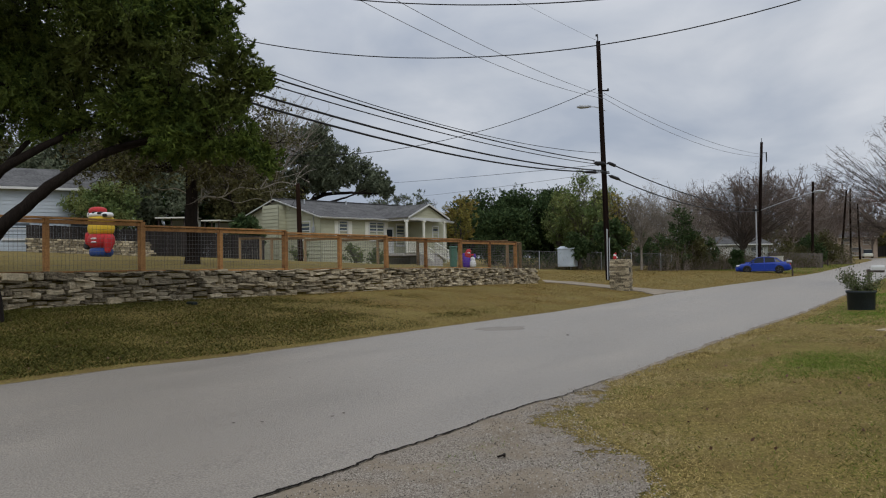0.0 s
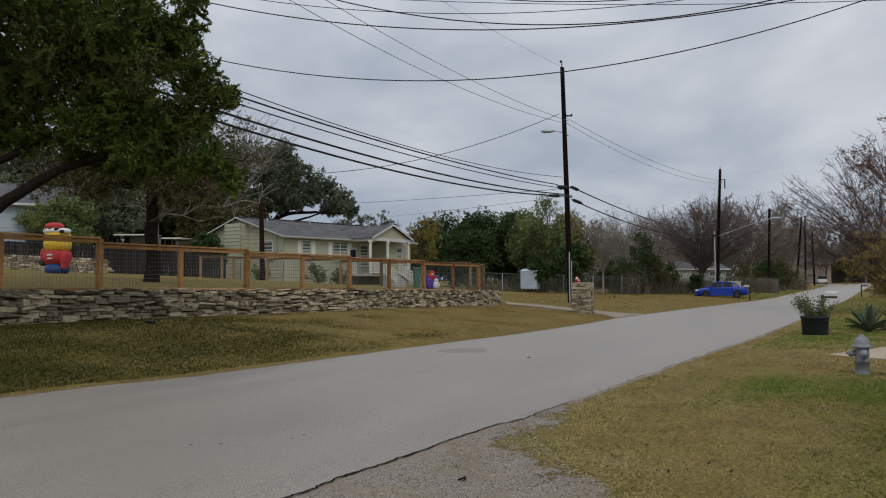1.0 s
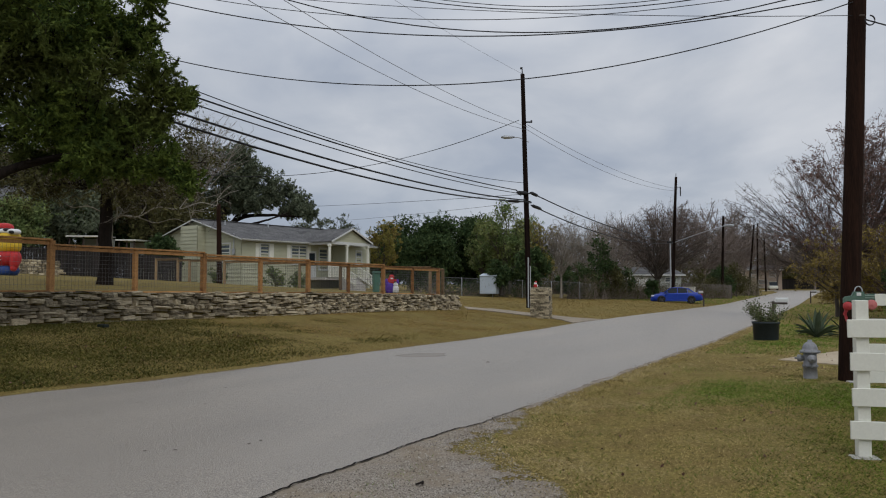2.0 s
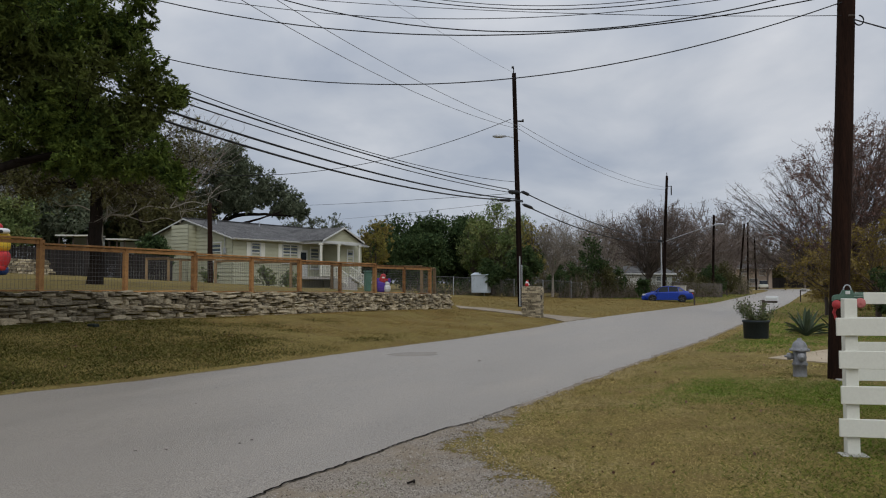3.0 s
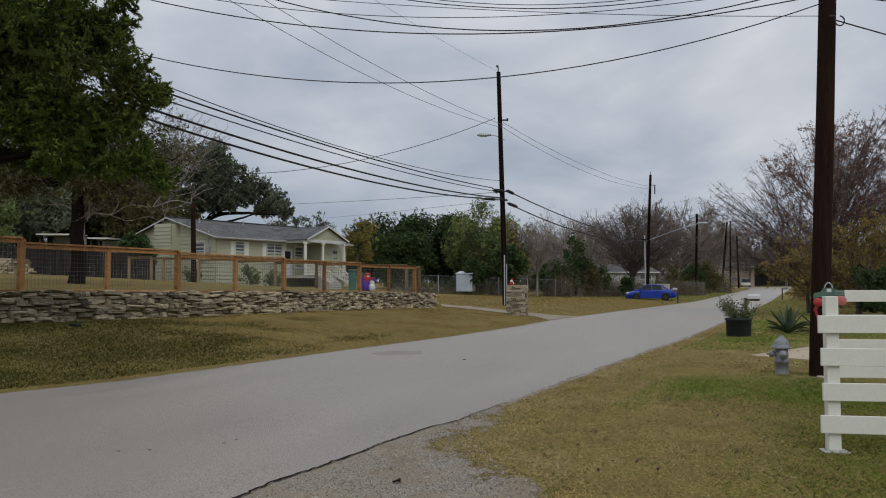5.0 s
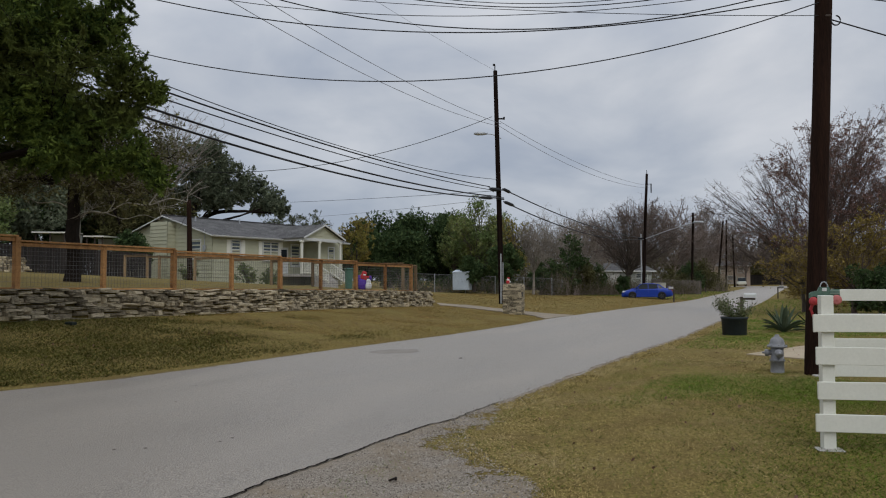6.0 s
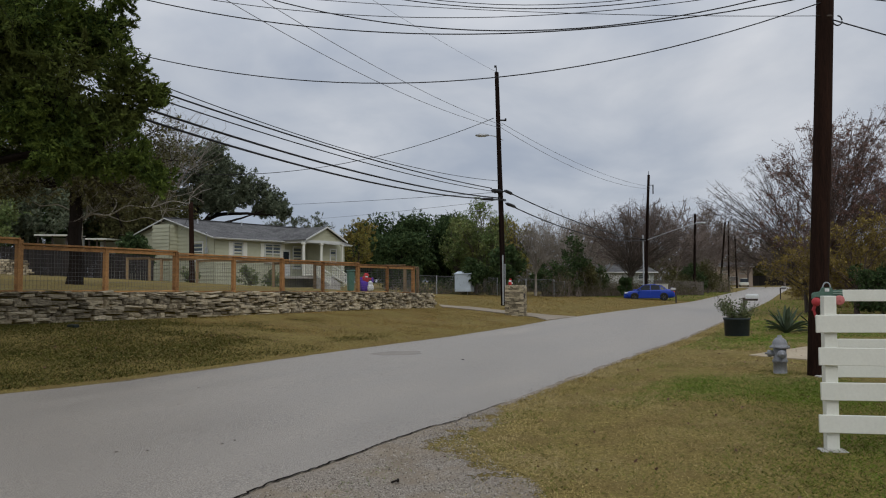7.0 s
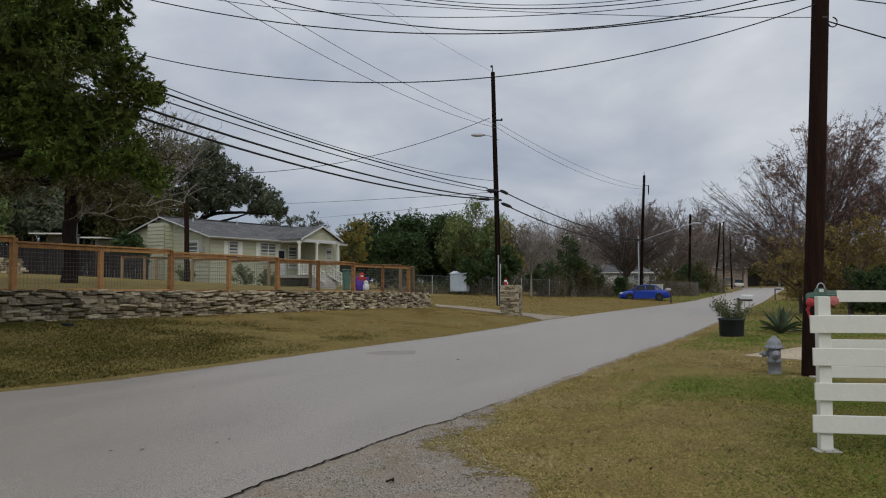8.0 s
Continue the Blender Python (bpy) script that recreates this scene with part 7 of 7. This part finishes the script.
    for sgn in (-1, 1):
        for (x0, w0, z0), (x1, w1, z1), r in (((1.12, 0.70, 0.88), (0.46, 0.565, 1.38), 0.035), ((-1.58, 0.66, 0.95), (-0.98, 0.56, 1.37), 0.07), ((-0.1, 0.765, 0.91), (-0.1, 0.575, 1.40), 0.03), ((-0.98, 0.76, 0.93), (-0.92, 0.565, 1.37), 0.03)):
            bm = bmesh.new()
            a, b = Vector((x0, sgn * w0, z0)), Vector((x1, sgn * w1, z1))
            ring = []
            for p in (a, b):
                ring.append([bm.verts.new(p + Vector((dx * r, dy * 0.02, 0))) for dx, dy in ((-1, -1), (1, -1), (1, 1), (-1, 1))])
            for i in range(4):
                bm.faces.new((ring[0][i], ring[0][(i + 1) % 4], ring[1][(i + 1) % 4], ring[1][i]))
            bmesh.ops.recalc_face_normals(bm, faces=bm.faces)
            part("pillar", bm, paint, ob)
        # doors, drawn by their shut lines, with handles
        for x0, x1 in ((-0.12, 0.98), (-1.0, -0.14)):
            bm = bmesh.new()
            box(bm, ((x0 + x1) / 2, sgn * 0.862, 0.60), (x1 - x0 - 0.02, 0.03, 0.52), bevel=0.01)
            d = part("door", bm, paint, ob)
            bm = bmesh.new()
            box(bm, (x0 + 0.16, sgn * 0.885, 0.78), (0.18, 0.03, 0.03), bevel=0.008)
            part("handle", bm, paint, d)
        bm = bmesh.new()
        box(bm, (0.0, sgn * 0.86, 0.27), (2.0, 0.05, 0.12), bevel=0.02)
        part("side_skirt", bm, paint, ob)
        bm = bmesh.new()
        box(bm, (0.78, sgn * 0.93, 0.98), (0.14, 0.2, 0.13), bevel=0.035)
        part("door_mirror", bm, paint, ob)
        # lamps
        bm = bmesh.new()
        box(bm, (-2.10, sgn * 0.64, 0.80), (0.14, 0.30, 0.17), bevel=0.04)
        tl = part("tail_lamp", bm, lampr, ob, "red tail lamp")
        for k in (-0.06, 0.07):
            bm = bmesh.new()
            lathe(bm, [(0.035, 0), (0.03, 0.01), (0.0, 0.012)], 10, at=(-2.172, sgn * (0.64 + k), 0.79), m=Matrix.Rotation(radians(-90), 4, "Y"), cap=False)
            part("lit_bulb", bm, lit, tl, "lit brake lamp")
        bm = bmesh.new()
        box(bm, (2.0, sgn * 0.62, 0.66), (0.3, 0.3, 0.16), bevel=0.06)
        part("headlamp", bm, lampw, ob, "clear headlamp")
        # wheels in dark arches
        for x in (-1.27, 1.27):
            bm = bmesh.new()
            lathe(bm, [(0.365, 0), (0.365, 0.03), (0.30, 0.035)], 28, at=(x, sgn * 0.848 - (0.0), 0.34), m=Matrix.Rotation(radians(-90 * sgn), 4, "X"), cap=True)
            part("wheel_arch", bm, black, ob)
            bm = bmesh.new()
            lathe(bm, [(0.20, -0.1), (0.30, -0.10), (0.32, -0.07), (0.32, 0.07), (0.30, 0.10), (0.215, 0.105), (0.21, 0.09)], 28, m=Matrix.Rotation(radians(-90 * sgn), 4, "X"), cap=False)
            w = part("wheel", bm, tyre_m, ob, "black tyre", True)
            w.location = (x, sgn * 0.80, 0.32)
            bm = bmesh.new()
            lathe(bm, [(0.0, 0.075), (0.06, 0.08), (0.065, 0.06), (0.10, 0.05), (0.205, 0.055), (0.213, 0.10)], 28, m=Matrix.Rotation(radians(-90 * sgn), 4, "X"), cap=False)
            for i in range(5):
                a = i * 2 * math.pi / 5
                box(bm, (0.13 * math.cos(a), sgn * 0.085, 0.13 * math.sin(a)), (0.17, 0.03, 0.045), Matrix.Rotation(-a, 4, "Y"), bevel=0.006)
            part("rim", bm, rim_m, w, "dark five-spoke alloy rim")
    bm = bmesh.new()
    box(bm, (-2.12, 0, 0.47), (0.22, 1.62, 0.30), bevel=0.07)
    part("rear_bumper", bm, paint, ob)
    bm = bmesh.new()
    box(bm, (-2.235, 0, 0.50), (0.02, 0.46, 0.13), bevel=0.005)
    part("number_plate", bm, M_TRIM, ob, "blank pale number plate")
    bm = bmesh.new()
    for i in range(6):
        box(bm, (-2.165, -0.16 + i * 0.064, 0.86), (0.012, 0.042, 0.022))
    part("badge", bm, M_STEEL, ob, "row of small silver badge bars")
    bm = bmesh.new()
    box(bm, (2.08, 0, 0.36), (0.24, 1.5, 0.30), bevel=0.08)
    part("front_bumper", bm, paint, ob)
    bm = bmesh.new()
    box(bm, (1.15, 0, 0.935), (0.5, 0.62, 0.10), bevel=0.035)
    part("bonnet_scoop", bm, paint, ob)
    bm = bmesh.new()
    box(bm, (2.19, 0, 0.50), (0.04, 0.7, 0.11), bevel=0.02)
    part("grille", bm, black, ob)
    bm = bmesh.new()
    box(bm, (-1.98, 0, 1.12), (0.24, 1.36, 0.028), Matrix.Rotation(radians(4), 4, "Y"), bevel=0.01)
    wing = part("rear_wing", bm, paint, ob)
    for sgn in (-1, 1):
        bm = bmesh.new()
        box(bm, (-1.95, sgn * 0.6, 1.04), (0.16, 0.035, 0.16), bevel=0.01)
        part("wing_stay", bm, paint, wing)
    bm = bmesh.new()
    box(bm, (-2.09, 0, 1.115), (0.02, 0.3, 0.022))
    part("third_brake_lamp", bm, lit, wing, "lit brake lamp")
    bm = bmesh.new()
    lathe(bm, [(0.05, 0), (0.05, 0.16), (0.042, 0.16), (0.042, 0.02)], 14, at=(-2.12, -0.55, 0.28), m=Matrix.Rotation(radians(-90), 4, "Y"), cap=False)
    part("exhaust", bm, M_STEEL, ob, "steel exhaust pipe")


blue_car((18.2, 71.0, 0.12), 168)


def far_vehicle(at, turn, paint, label, tall):
    """A parked car or truck, seen from far off."""
    ob = thing("parked_car", at, label, "car", "parked cars", turn=turn)
    bm = bmesh.new()
    box(bm, (0, 0, 0.62), (4.6, 1.8, 0.66), bevel=0.14)
    part("body", bm, paint, ob)
    bm = bmesh.new()
    prism(bm, [(-1.5, 0.9), (1.3, 0.9), (0.7, tall), (-1.1, tall)], 1.55, Matrix.Translation((0, 0.775, 0)) @ Matrix.Rotation(radians(90), 4, "X"))
    bmesh.ops.recalc_face_normals(bm, faces=bm.faces)
    part("cabin", bm, M_GLASS, ob)
    bm = bmesh.new()
    box(bm, (-0.2, 0, tall), (1.8, 1.5, 0.08), bevel=0.03)
    part("roof", bm, paint, ob)
    for x in (-1.4, 1.4):
        for y in (-0.8, 0.8):
            bm = bmesh.new()
            lathe(bm, [(0.2, -0.1), (0.34, -0.1), (0.34, 0.1), (0.2, 0.1)], 16, at=(x, y, 0.34), m=Matrix.Rotation(radians(90), 4, "X"))
            part("wheel", bm, F_BLACK, ob)


far_vehicle((64.9, 172.0, ground_at(64.9, 172.0)), 72, M_WHITE, "white pickup parked at the street's end", 1.75)
far_vehicle((84.5, 184.0, ground_at(84.5, 184.0)), 20, F_BLACK, "dark car parked at the street's end", 1.5)


# ---- pebbles, grass and leaves on the ground ----
def scatter_pebbles(n=10000):
    rng = np.random.default_rng(12)
    ico = np.array([(0, 0, 1), (0.9, 0, -0.4), (0, 0.9, -0.4), (-0.9, 0, -0.4), (0, -0.9, -0.4)], float)
    tri = np.array([(0, 1, 2), (0, 2, 3), (0, 3, 4), (0, 4, 1)])
    V, F = [], []
    k = 0
    while k < n:
        s, u = rng.uniform(3.2, 9.0), rng.uniform(-3.98, -0.5)
        if u > lin(s, [(3, -0.5), (5.2, -1.65), (5.9, -2.0), (6.85, -2.85), (7.8, -3.48), (9.2, -3.8)]):
            continue
        r = rng.uniform(0.003, 0.009)
        c = np.array([*xy(s, u), 0.009 + 0.035 * ease(near_edge(s) + 0.3, near_edge(s) + 2.5, u)])
        V.append(ico * r * rng.uniform(0.6, 1.3, (5, 3)) * (1, 1, 0.7) + c)
        F.append(tri + 5 * k)
        k += 1
    ob = raw("loose_gravel", np.concatenate(V), np.concatenate(F), M_PEBBLE)
    tagged(ob, "loose limestone chips on the drive", "gravel", kind="stuff")


scatter_pebbles()


def edge_chips():
    """Crumbled chippings along the road's near edge and specks on the road."""
    rng = np.random.default_rng(15)
    ico = np.array([(0, 0, 1), (0.9, 0, 0), (0, 0.9, 0), (-0.9, 0, 0), (0, -0.9, 0)], float)
    tri = np.array([(0, 1, 2), (0, 2, 3), (0, 3, 4), (0, 4, 1)])
    V, F = [], []
    for k in range(1500):
        s = 8.6 + 24 * rng.random() ** 1.6
        u = near_edge(s) + rng.normal() * 0.10 + 0.05
        r = rng.uniform(0.004, 0.012)
        V.append(ico * r * rng.uniform(0.6, 1.3, (5, 3)) * (1, 1, 0.6) + np.array([*xy(s, u), height(s, u) + 0.018]))
        F.append(tri + 5 * k)
    tagged(raw("edge_gravel", np.concatenate(V), np.concatenate(F), M_PEBBLE), "crumbled chippings along the road's edge", "gravel", kind="stuff")
    # a few dark specks and twigs lying on the road and the gravel
    pts = [(*xy(s, u), 0.06) for s, u in ((5.61, -3.16), (14.8, -6.74))]
    for p in pts:
        bm = bmesh.new()
        a = rng.uniform(0, 3)
        box(bm, (0, 0, 0), (0.08, 0.02, 0.014), Matrix.Rotation(a, 4, "Z"), bevel=0.006)
        box(bm, (0.03, 0.015, 0.004), (0.06, 0.02, 0.018), Matrix.Rotation(a + 0.6, 4, "Z"), bevel=0.005)
        ob = part("twig", bm, M_BARK_DARK, None, "small dark twig lying on the ground")
        ob.location = (p[0], p[1], 0.03 if p is pts[0] else p[2])
        tagged(ob, category="twig", group="litter on the road")


edge_chips()


def road_leaves():
    """Small curled leaves and tar flecks lying on the road."""
    rng = np.random.default_rng(52)
    for s, u in ((6.12, -5.4), (6.31, -5.41), (7.78, -7.62), (5.54, -5.8), (5.36, -6.01), (13.56, -5.93), (9.2, -8.6), (11.8, -6.9)):
        bm = bmesh.new()
        a = rng.uniform(0, 6.3)
        ring = [bm.verts.new((0.02 * k * math.cos(t) * (1 + 0.3 * rng.random()), 0.011 * k * math.sin(t) * (1 + 0.4 * rng.random()), z)) for k, z in ((1.0, 0.005),) for t in np.linspace(0, 2 * math.pi, 8, endpoint=False)]
        mid = bm.verts.new((0, 0, 0.001))
        for i in range(8):
            bm.faces.new((ring[i], ring[(i + 1) % 8], mid))
        ob = part("fallen_leaf", bm, M_BARK, None, "small curled dark leaf lying on the road")
        ob.location = (*xy(s, u), road_top(s, u) + 0.002)
        ob.rotation_euler = (0, 0, a)
        tagged(ob, category="leaf", group="litter on the road")


road_leaves()


def scatter_grass(name, n, srange, urange, keep, mat, label, size, seed, flat=0.6, width=0.006):
    """Short dry blades: one narrow triangle each."""
    rng = np.random.default_rng(seed)
    s = rng.uniform(*srange, n * 2); u = rng.uniform(*urange, n * 2)
    ok = np.array([keep(a, b) for a, b in zip(s, u)])
    s, u = s[ok][:n], u[ok][:n]
    x, y = s * DS[0] + u * DU[0], s * DS[1] + u * DU[1]
    z = np.array([height(a, b) for a, b in zip(s, u)]) - 0.005
    m = len(s)
    a = rng.uniform(0, 2 * np.pi, m); l = size * rng.uniform(0.5, 1.4, m); w = width * (size / 0.05) * rng.uniform(0.6, 1.4, m)
    lean = rng.uniform(flat, 1.54, m); b = rng.uniform(0, 2 * np.pi, m)
    base = np.stack([x, y, z], 1)
    side = np.stack([np.cos(a), np.sin(a), 0 * a], 1) * w[:, None]
    tip = base + np.stack([np.cos(b) * np.sin(lean) * l, np.sin(b) * np.sin(lean) * l, np.cos(lean) * l], 1)
    v = np.stack([base - side, base + side, tip], 1).reshape(-1, 3)
    ob = raw(name, v, np.arange(3 * m).reshape(-1, 3), mat)
    tagged(ob, label, "grass", kind="stuff")


def gravel_edge(s):
    return gravel_side(s) if s < 9.2 else near_edge(s)


def dice(s, u):
    return math.sin(s * 831.7 + u * 1319.3) * 43758.5453 % 1.0


def thick(s, u):
    """How closely the lawn grows: it thins out raggedly towards the gravel and the road."""
    if s < 9.6:
        d = (u - gravel_edge(s)) / 0.75 + 0.35
    else:
        d = (u - near_edge(s)) / 0.32 + 0.1
    return d + 0.75 * noise.noise((s * 1.7, u * 1.7, 0)) + 0.5 * noise.noise((s * 5, u * 5, 4)) > dice(s, u)


def lush(s, u):
    """Where winter grass takes over the dry lawn: along the white fence and round the hydrant."""
    return 1.2 * math.exp(-((s - 7.8) / 3.6) ** 2 - (min(0, u - 0.2) / 0.75) ** 2) + 0.9 * math.exp(-((s - 11.6) / 1.6) ** 2 - (min(0, u + 0.1) / 1.1) ** 2) + 0.3 * noise.noise((s * 0.9, u * 1.8, 6.0)) + 0.25 * noise.noise((s * 3.3, u * 5, 2.0))


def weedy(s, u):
    """The share of winter weeds in the verge: most under the juniper, whose shade their dark tone paints, fewer along
    the road.
    """
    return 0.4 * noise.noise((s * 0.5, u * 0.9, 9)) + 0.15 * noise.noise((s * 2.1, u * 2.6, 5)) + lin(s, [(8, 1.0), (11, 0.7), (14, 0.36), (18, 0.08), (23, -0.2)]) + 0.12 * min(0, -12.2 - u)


def is_green(s, u):
    return noise.noise((s * 0.35, u * 0.7, 4.0)) + 1.3 * math.exp(-((s - 12.9) / 1.4) ** 2 - ((u + 1.8) / 0.7) ** 2) + 0.85 * math.exp(-((s - 13.0) / 2.0) ** 2 - ((u + 0.2) / 1.1) ** 2) + 0.6 * math.exp(-((s - 26) / 5.0) ** 2 - ((u + 0.6) / 2.2) ** 2) + 0.75 * math.exp(-((s - 8.6) / 3.2) ** 2 - ((u - 0.7) / 1.2) ** 2) - 0.2


scatter_grass("lawn_grass", 270000, (4, 16), (-4, 3.2), lambda s, u: thick(s, u) and 0.9 * lush(s, u) < dice(u, s), M_BLADE, "short dry tan grass blades", 0.034, 31, 1.0, 0.005)
scatter_grass("lawn_grass", 60000, (16, 34), (-4, 4), lambda s, u: thick(s, u) and not (17.7 < s < 22.4 and u > -0.4 - 0.35 * abs(s - 19.2)), M_BLADE, "short dry tan grass blades", 0.06, 32, 0.95, 0.005)
scatter_grass("green_grass", 150000, (5, 34), (-3.6, 3.2), lambda s, u: u > near_edge(s) + 0.3 and is_green(s, u) > 0.4 * abs(math.sin(s * 83 + u * 131)) and not (17.7 < s < 22.4 and u > -0.4 - 0.35 * abs(s - 19.2)), M_BLADE_GREEN, "fresh green grass coming through", 0.045, 33, 0.8, 0.0045)
scatter_grass("green_grass", 60000, (10.8, 15.6), (-2.9, 1.6), lambda s, u: 1.4 * math.exp(-((s - 12.9) / 1.1) ** 2 - ((u + 1.75) / 0.5) ** 2) + 1.0 * math.exp(-((s - 13.2) / 1.5) ** 2 - ((u + 0.1) / 1.4) ** 2) + 0.5 * noise.noise((s * 2, u * 3, 4.0)) - 0.1 > dice(s, u), M_BLADE_GREEN, "fresh green grass coming through", 0.04, 43, 0.8, 0.0045)
scatter_grass("lawn_weeds", 210000, (5, 17), (-3.6, 3.2), lambda s, u: thick(s, u) and lush(s, u) + 0.08 > dice(s, u), M_BLADE_OLIVE, "olive winter grass among the dry blades", 0.044, 46, 0.9, 0.005)
scatter_grass("roadside_green_grass", 34000, (20, 36), (-3.8, 3.5), lambda s, u: u > near_edge(s) + 0.5 and not (17.7 < s < 22.6 and u > -0.6) and 0.75 + 0.7 * noise.noise((s * 0.6, u * 0.9, 2)) > dice(s, u), M_BLADE_GREEN, "fresh green roadside grass", 0.075, 47, 0.8, 0.005)
scatter_grass("far_green_grass", 10000, (34, 80), (-5, 4), lambda s, u: u > near_edge(s) + 0.15, M_BLADE_GREEN, "fresh green roadside grass", 0.12, 37)
scatter_grass("far_verge_grass", 16000, (72, 120), (-22, -10.5), lambda s, u: u < far_edge(s) - 0.15, M_BLADE_GREEN, "fresh green roadside grass", 0.14, 38)
scatter_grass("far_lawn_grass", 60000, (36, 78), (-26, -10.5), lambda s, u: u < far_edge(s) - 0.1, M_VERGE, "short dry lawn grass", 0.1, 39, 0.9)
scatter_grass("verge_grass", 125000, (6, 36), (-17.3, -10.2), lambda s, u: u < far_edge(s) - 0.03 + 0.08 * noise.noise((s * 4, u * 4, 0)) and dice(u, s) > 0.8 * weedy(s, u), M_VERGE, "short dry verge grass", 0.055, 34, 0.9)


# green weeds whose dark tone puts the juniper's shade into the verge
scatter_grass("verge_green_grass", 180000, (5, 24), (-17.3, -10.8), lambda s, u: u < far_edge(s) - 0.3 and weedy(s, u) > dice(s, u), M_BLADE_WEED_SHADE, "green winter weeds toned dark for the tree's shade", 0.07, 35, 0.8, 0.0075)
scatter_grass("edge_grass", 50000, (4, 10.5), (-4.0, 0.9), lambda s, u: -0.45 < u - gravel_edge(s) < 0.95 and (u - gravel_edge(s)) * 1.1 + 0.25 + 0.8 * noise.noise((s * 1.7, u * 1.7, 0)) + 0.6 * noise.noise((s * 5, u * 5, 4)) > dice(s, u), M_BLADE, "dry grass creeping into the gravel", 0.042, 36, 1.0, 0.0042)
scatter_grass("edge_grass", 26000, (9.5, 34), (-4.2, -3.0), lambda s, u: -0.1 < u - near_edge(s) < 0.5 and (u - near_edge(s)) * 3 + 0.2 + 0.8 * noise.noise((s * 1.7, u * 1.7, 0)) + 0.6 * noise.noise((s * 5, u * 5, 4)) > dice(s, u), M_BLADE, "dry grass creeping over the road's edge", 0.045, 41)


def fallen_leaves():
    rng = np.random.default_rng(44)
    pts = []
    for _ in range(900):
        s, u = rng.uniform(6, 34), rng.choice([rng.uniform(-17, -11.4), rng.uniform(-3.6, 3)])
        pts.append((*xy(s, u), height(s, u) + 0.03))
    v, f = leaf_cloud(np.array(pts), 0.04, rng, 1.6)
    tagged(raw("fallen_leaves", v, f, L_RUST), "scattered fallen brown leaves", "leaves", kind="stuff")


fallen_leaves()


# ---- the dry-stone retaining wall ----
def stone_wall():
    ob = thing("stone_wall", (0, 0, 0), "long dry-stacked grey limestone retaining wall", "wall", kind="structure")
    rng = random.Random(7)
    # backing whose dark colour paints the shadow in the open joints
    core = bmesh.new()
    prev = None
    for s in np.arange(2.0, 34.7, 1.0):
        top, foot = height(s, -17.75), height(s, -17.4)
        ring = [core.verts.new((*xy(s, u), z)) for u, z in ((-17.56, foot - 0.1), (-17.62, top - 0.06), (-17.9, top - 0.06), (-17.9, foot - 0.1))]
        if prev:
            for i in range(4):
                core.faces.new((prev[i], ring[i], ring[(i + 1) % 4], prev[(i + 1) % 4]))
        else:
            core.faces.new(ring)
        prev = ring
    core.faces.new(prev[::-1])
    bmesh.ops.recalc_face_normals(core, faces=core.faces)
    part("core", core, M_SHADOW_CORE, ob)
    laid = []
    course = 0
    frac = 0.0
    while frac < 0.97:
        dh = rng.uniform(0.065, 0.15)
        if frac + dh > 0.97:
            dh = 1.0 - frac
        s = 2.0 + rng.uniform(0, 0.3)
        while s < 34.9:
            w = rng.choice([rng.uniform(0.12, 0.26), rng.uniform(0.34, 0.72), rng.uniform(0.22, 0.42)])
            if s > 24:
                w *= 0.68
            foot, top = height(s, -17.4) - 0.03, height(s, -17.75) + 0.02
            h = (top - foot) * dh
            z = foot + (top - foot) * (frac + dh / 2) + 0.07 * noise.noise((s * 1.3, course, 0))
            tall = 1.0 + (rng.random() < 0.26) * rng.uniform(0.4, 1.2) - (rng.random() < 0.2) * rng.uniform(0.1, 0.35)
            depth = rng.uniform(0.22, 0.34)
            u = -17.5 + rng.uniform(-0.085, 0.075) - 0.05 * frac
            m = Matrix.Translation((*xy(s + w / 2, u), z)) @ ROADTURN @ Matrix.Rotation(math.pi / 2 + rng.uniform(-0.14, 0.14), 4, "Z") @ Matrix.Rotation(rng.uniform(-0.10, 0.10), 4, "Y") @ Matrix.Diagonal((w * 0.99, depth, h * rng.uniform(0.78, 1.0) * tall, 1))
            laid.append((s, rng.randrange(len(STONES)), m))
            s += w + rng.uniform(0.0, 0.02)
        frac += dh
        course += 1
    # the far end is rounded back into the bank
    for k in range(6):
        for j in range(7):
            foot, top = height(34.6, -17.4) - 0.03, height(33.9, -17.75) + 0.02
            h = (top - foot) / 7
            m = Matrix.Translation((*xy(34.92 + rng.uniform(-0.03, 0.03) - 0.02 * j, -17.6 - 0.3 * k), foot + h * (j + 0.5))) @ ROADTURN @ Matrix.Rotation(math.pi, 4, "Z") @ Matrix.Diagonal((0.33, 0.3, h, 1))
            laid.append((34.9, rng.randrange(len(STONES)), m))
    laid.sort(key=lambda q: abs(q[0] - 14.5))
    for s, k, m in laid[:300]:
        st = new("stone", STONES[k])
        st.parent = ob
        st.matrix_basis = m
    rest = bmesh.new()
    for s, k, m in laid[300:]:
        me = STONES[k]
        vs = [rest.verts.new(m @ v.co) for v in me.vertices]
        for p in me.polygons:
            rest.faces.new([vs[i] for i in p.vertices])
    tagged(part("stones", rest, M_STONE, ob), kind="stuff")


stone_wall()
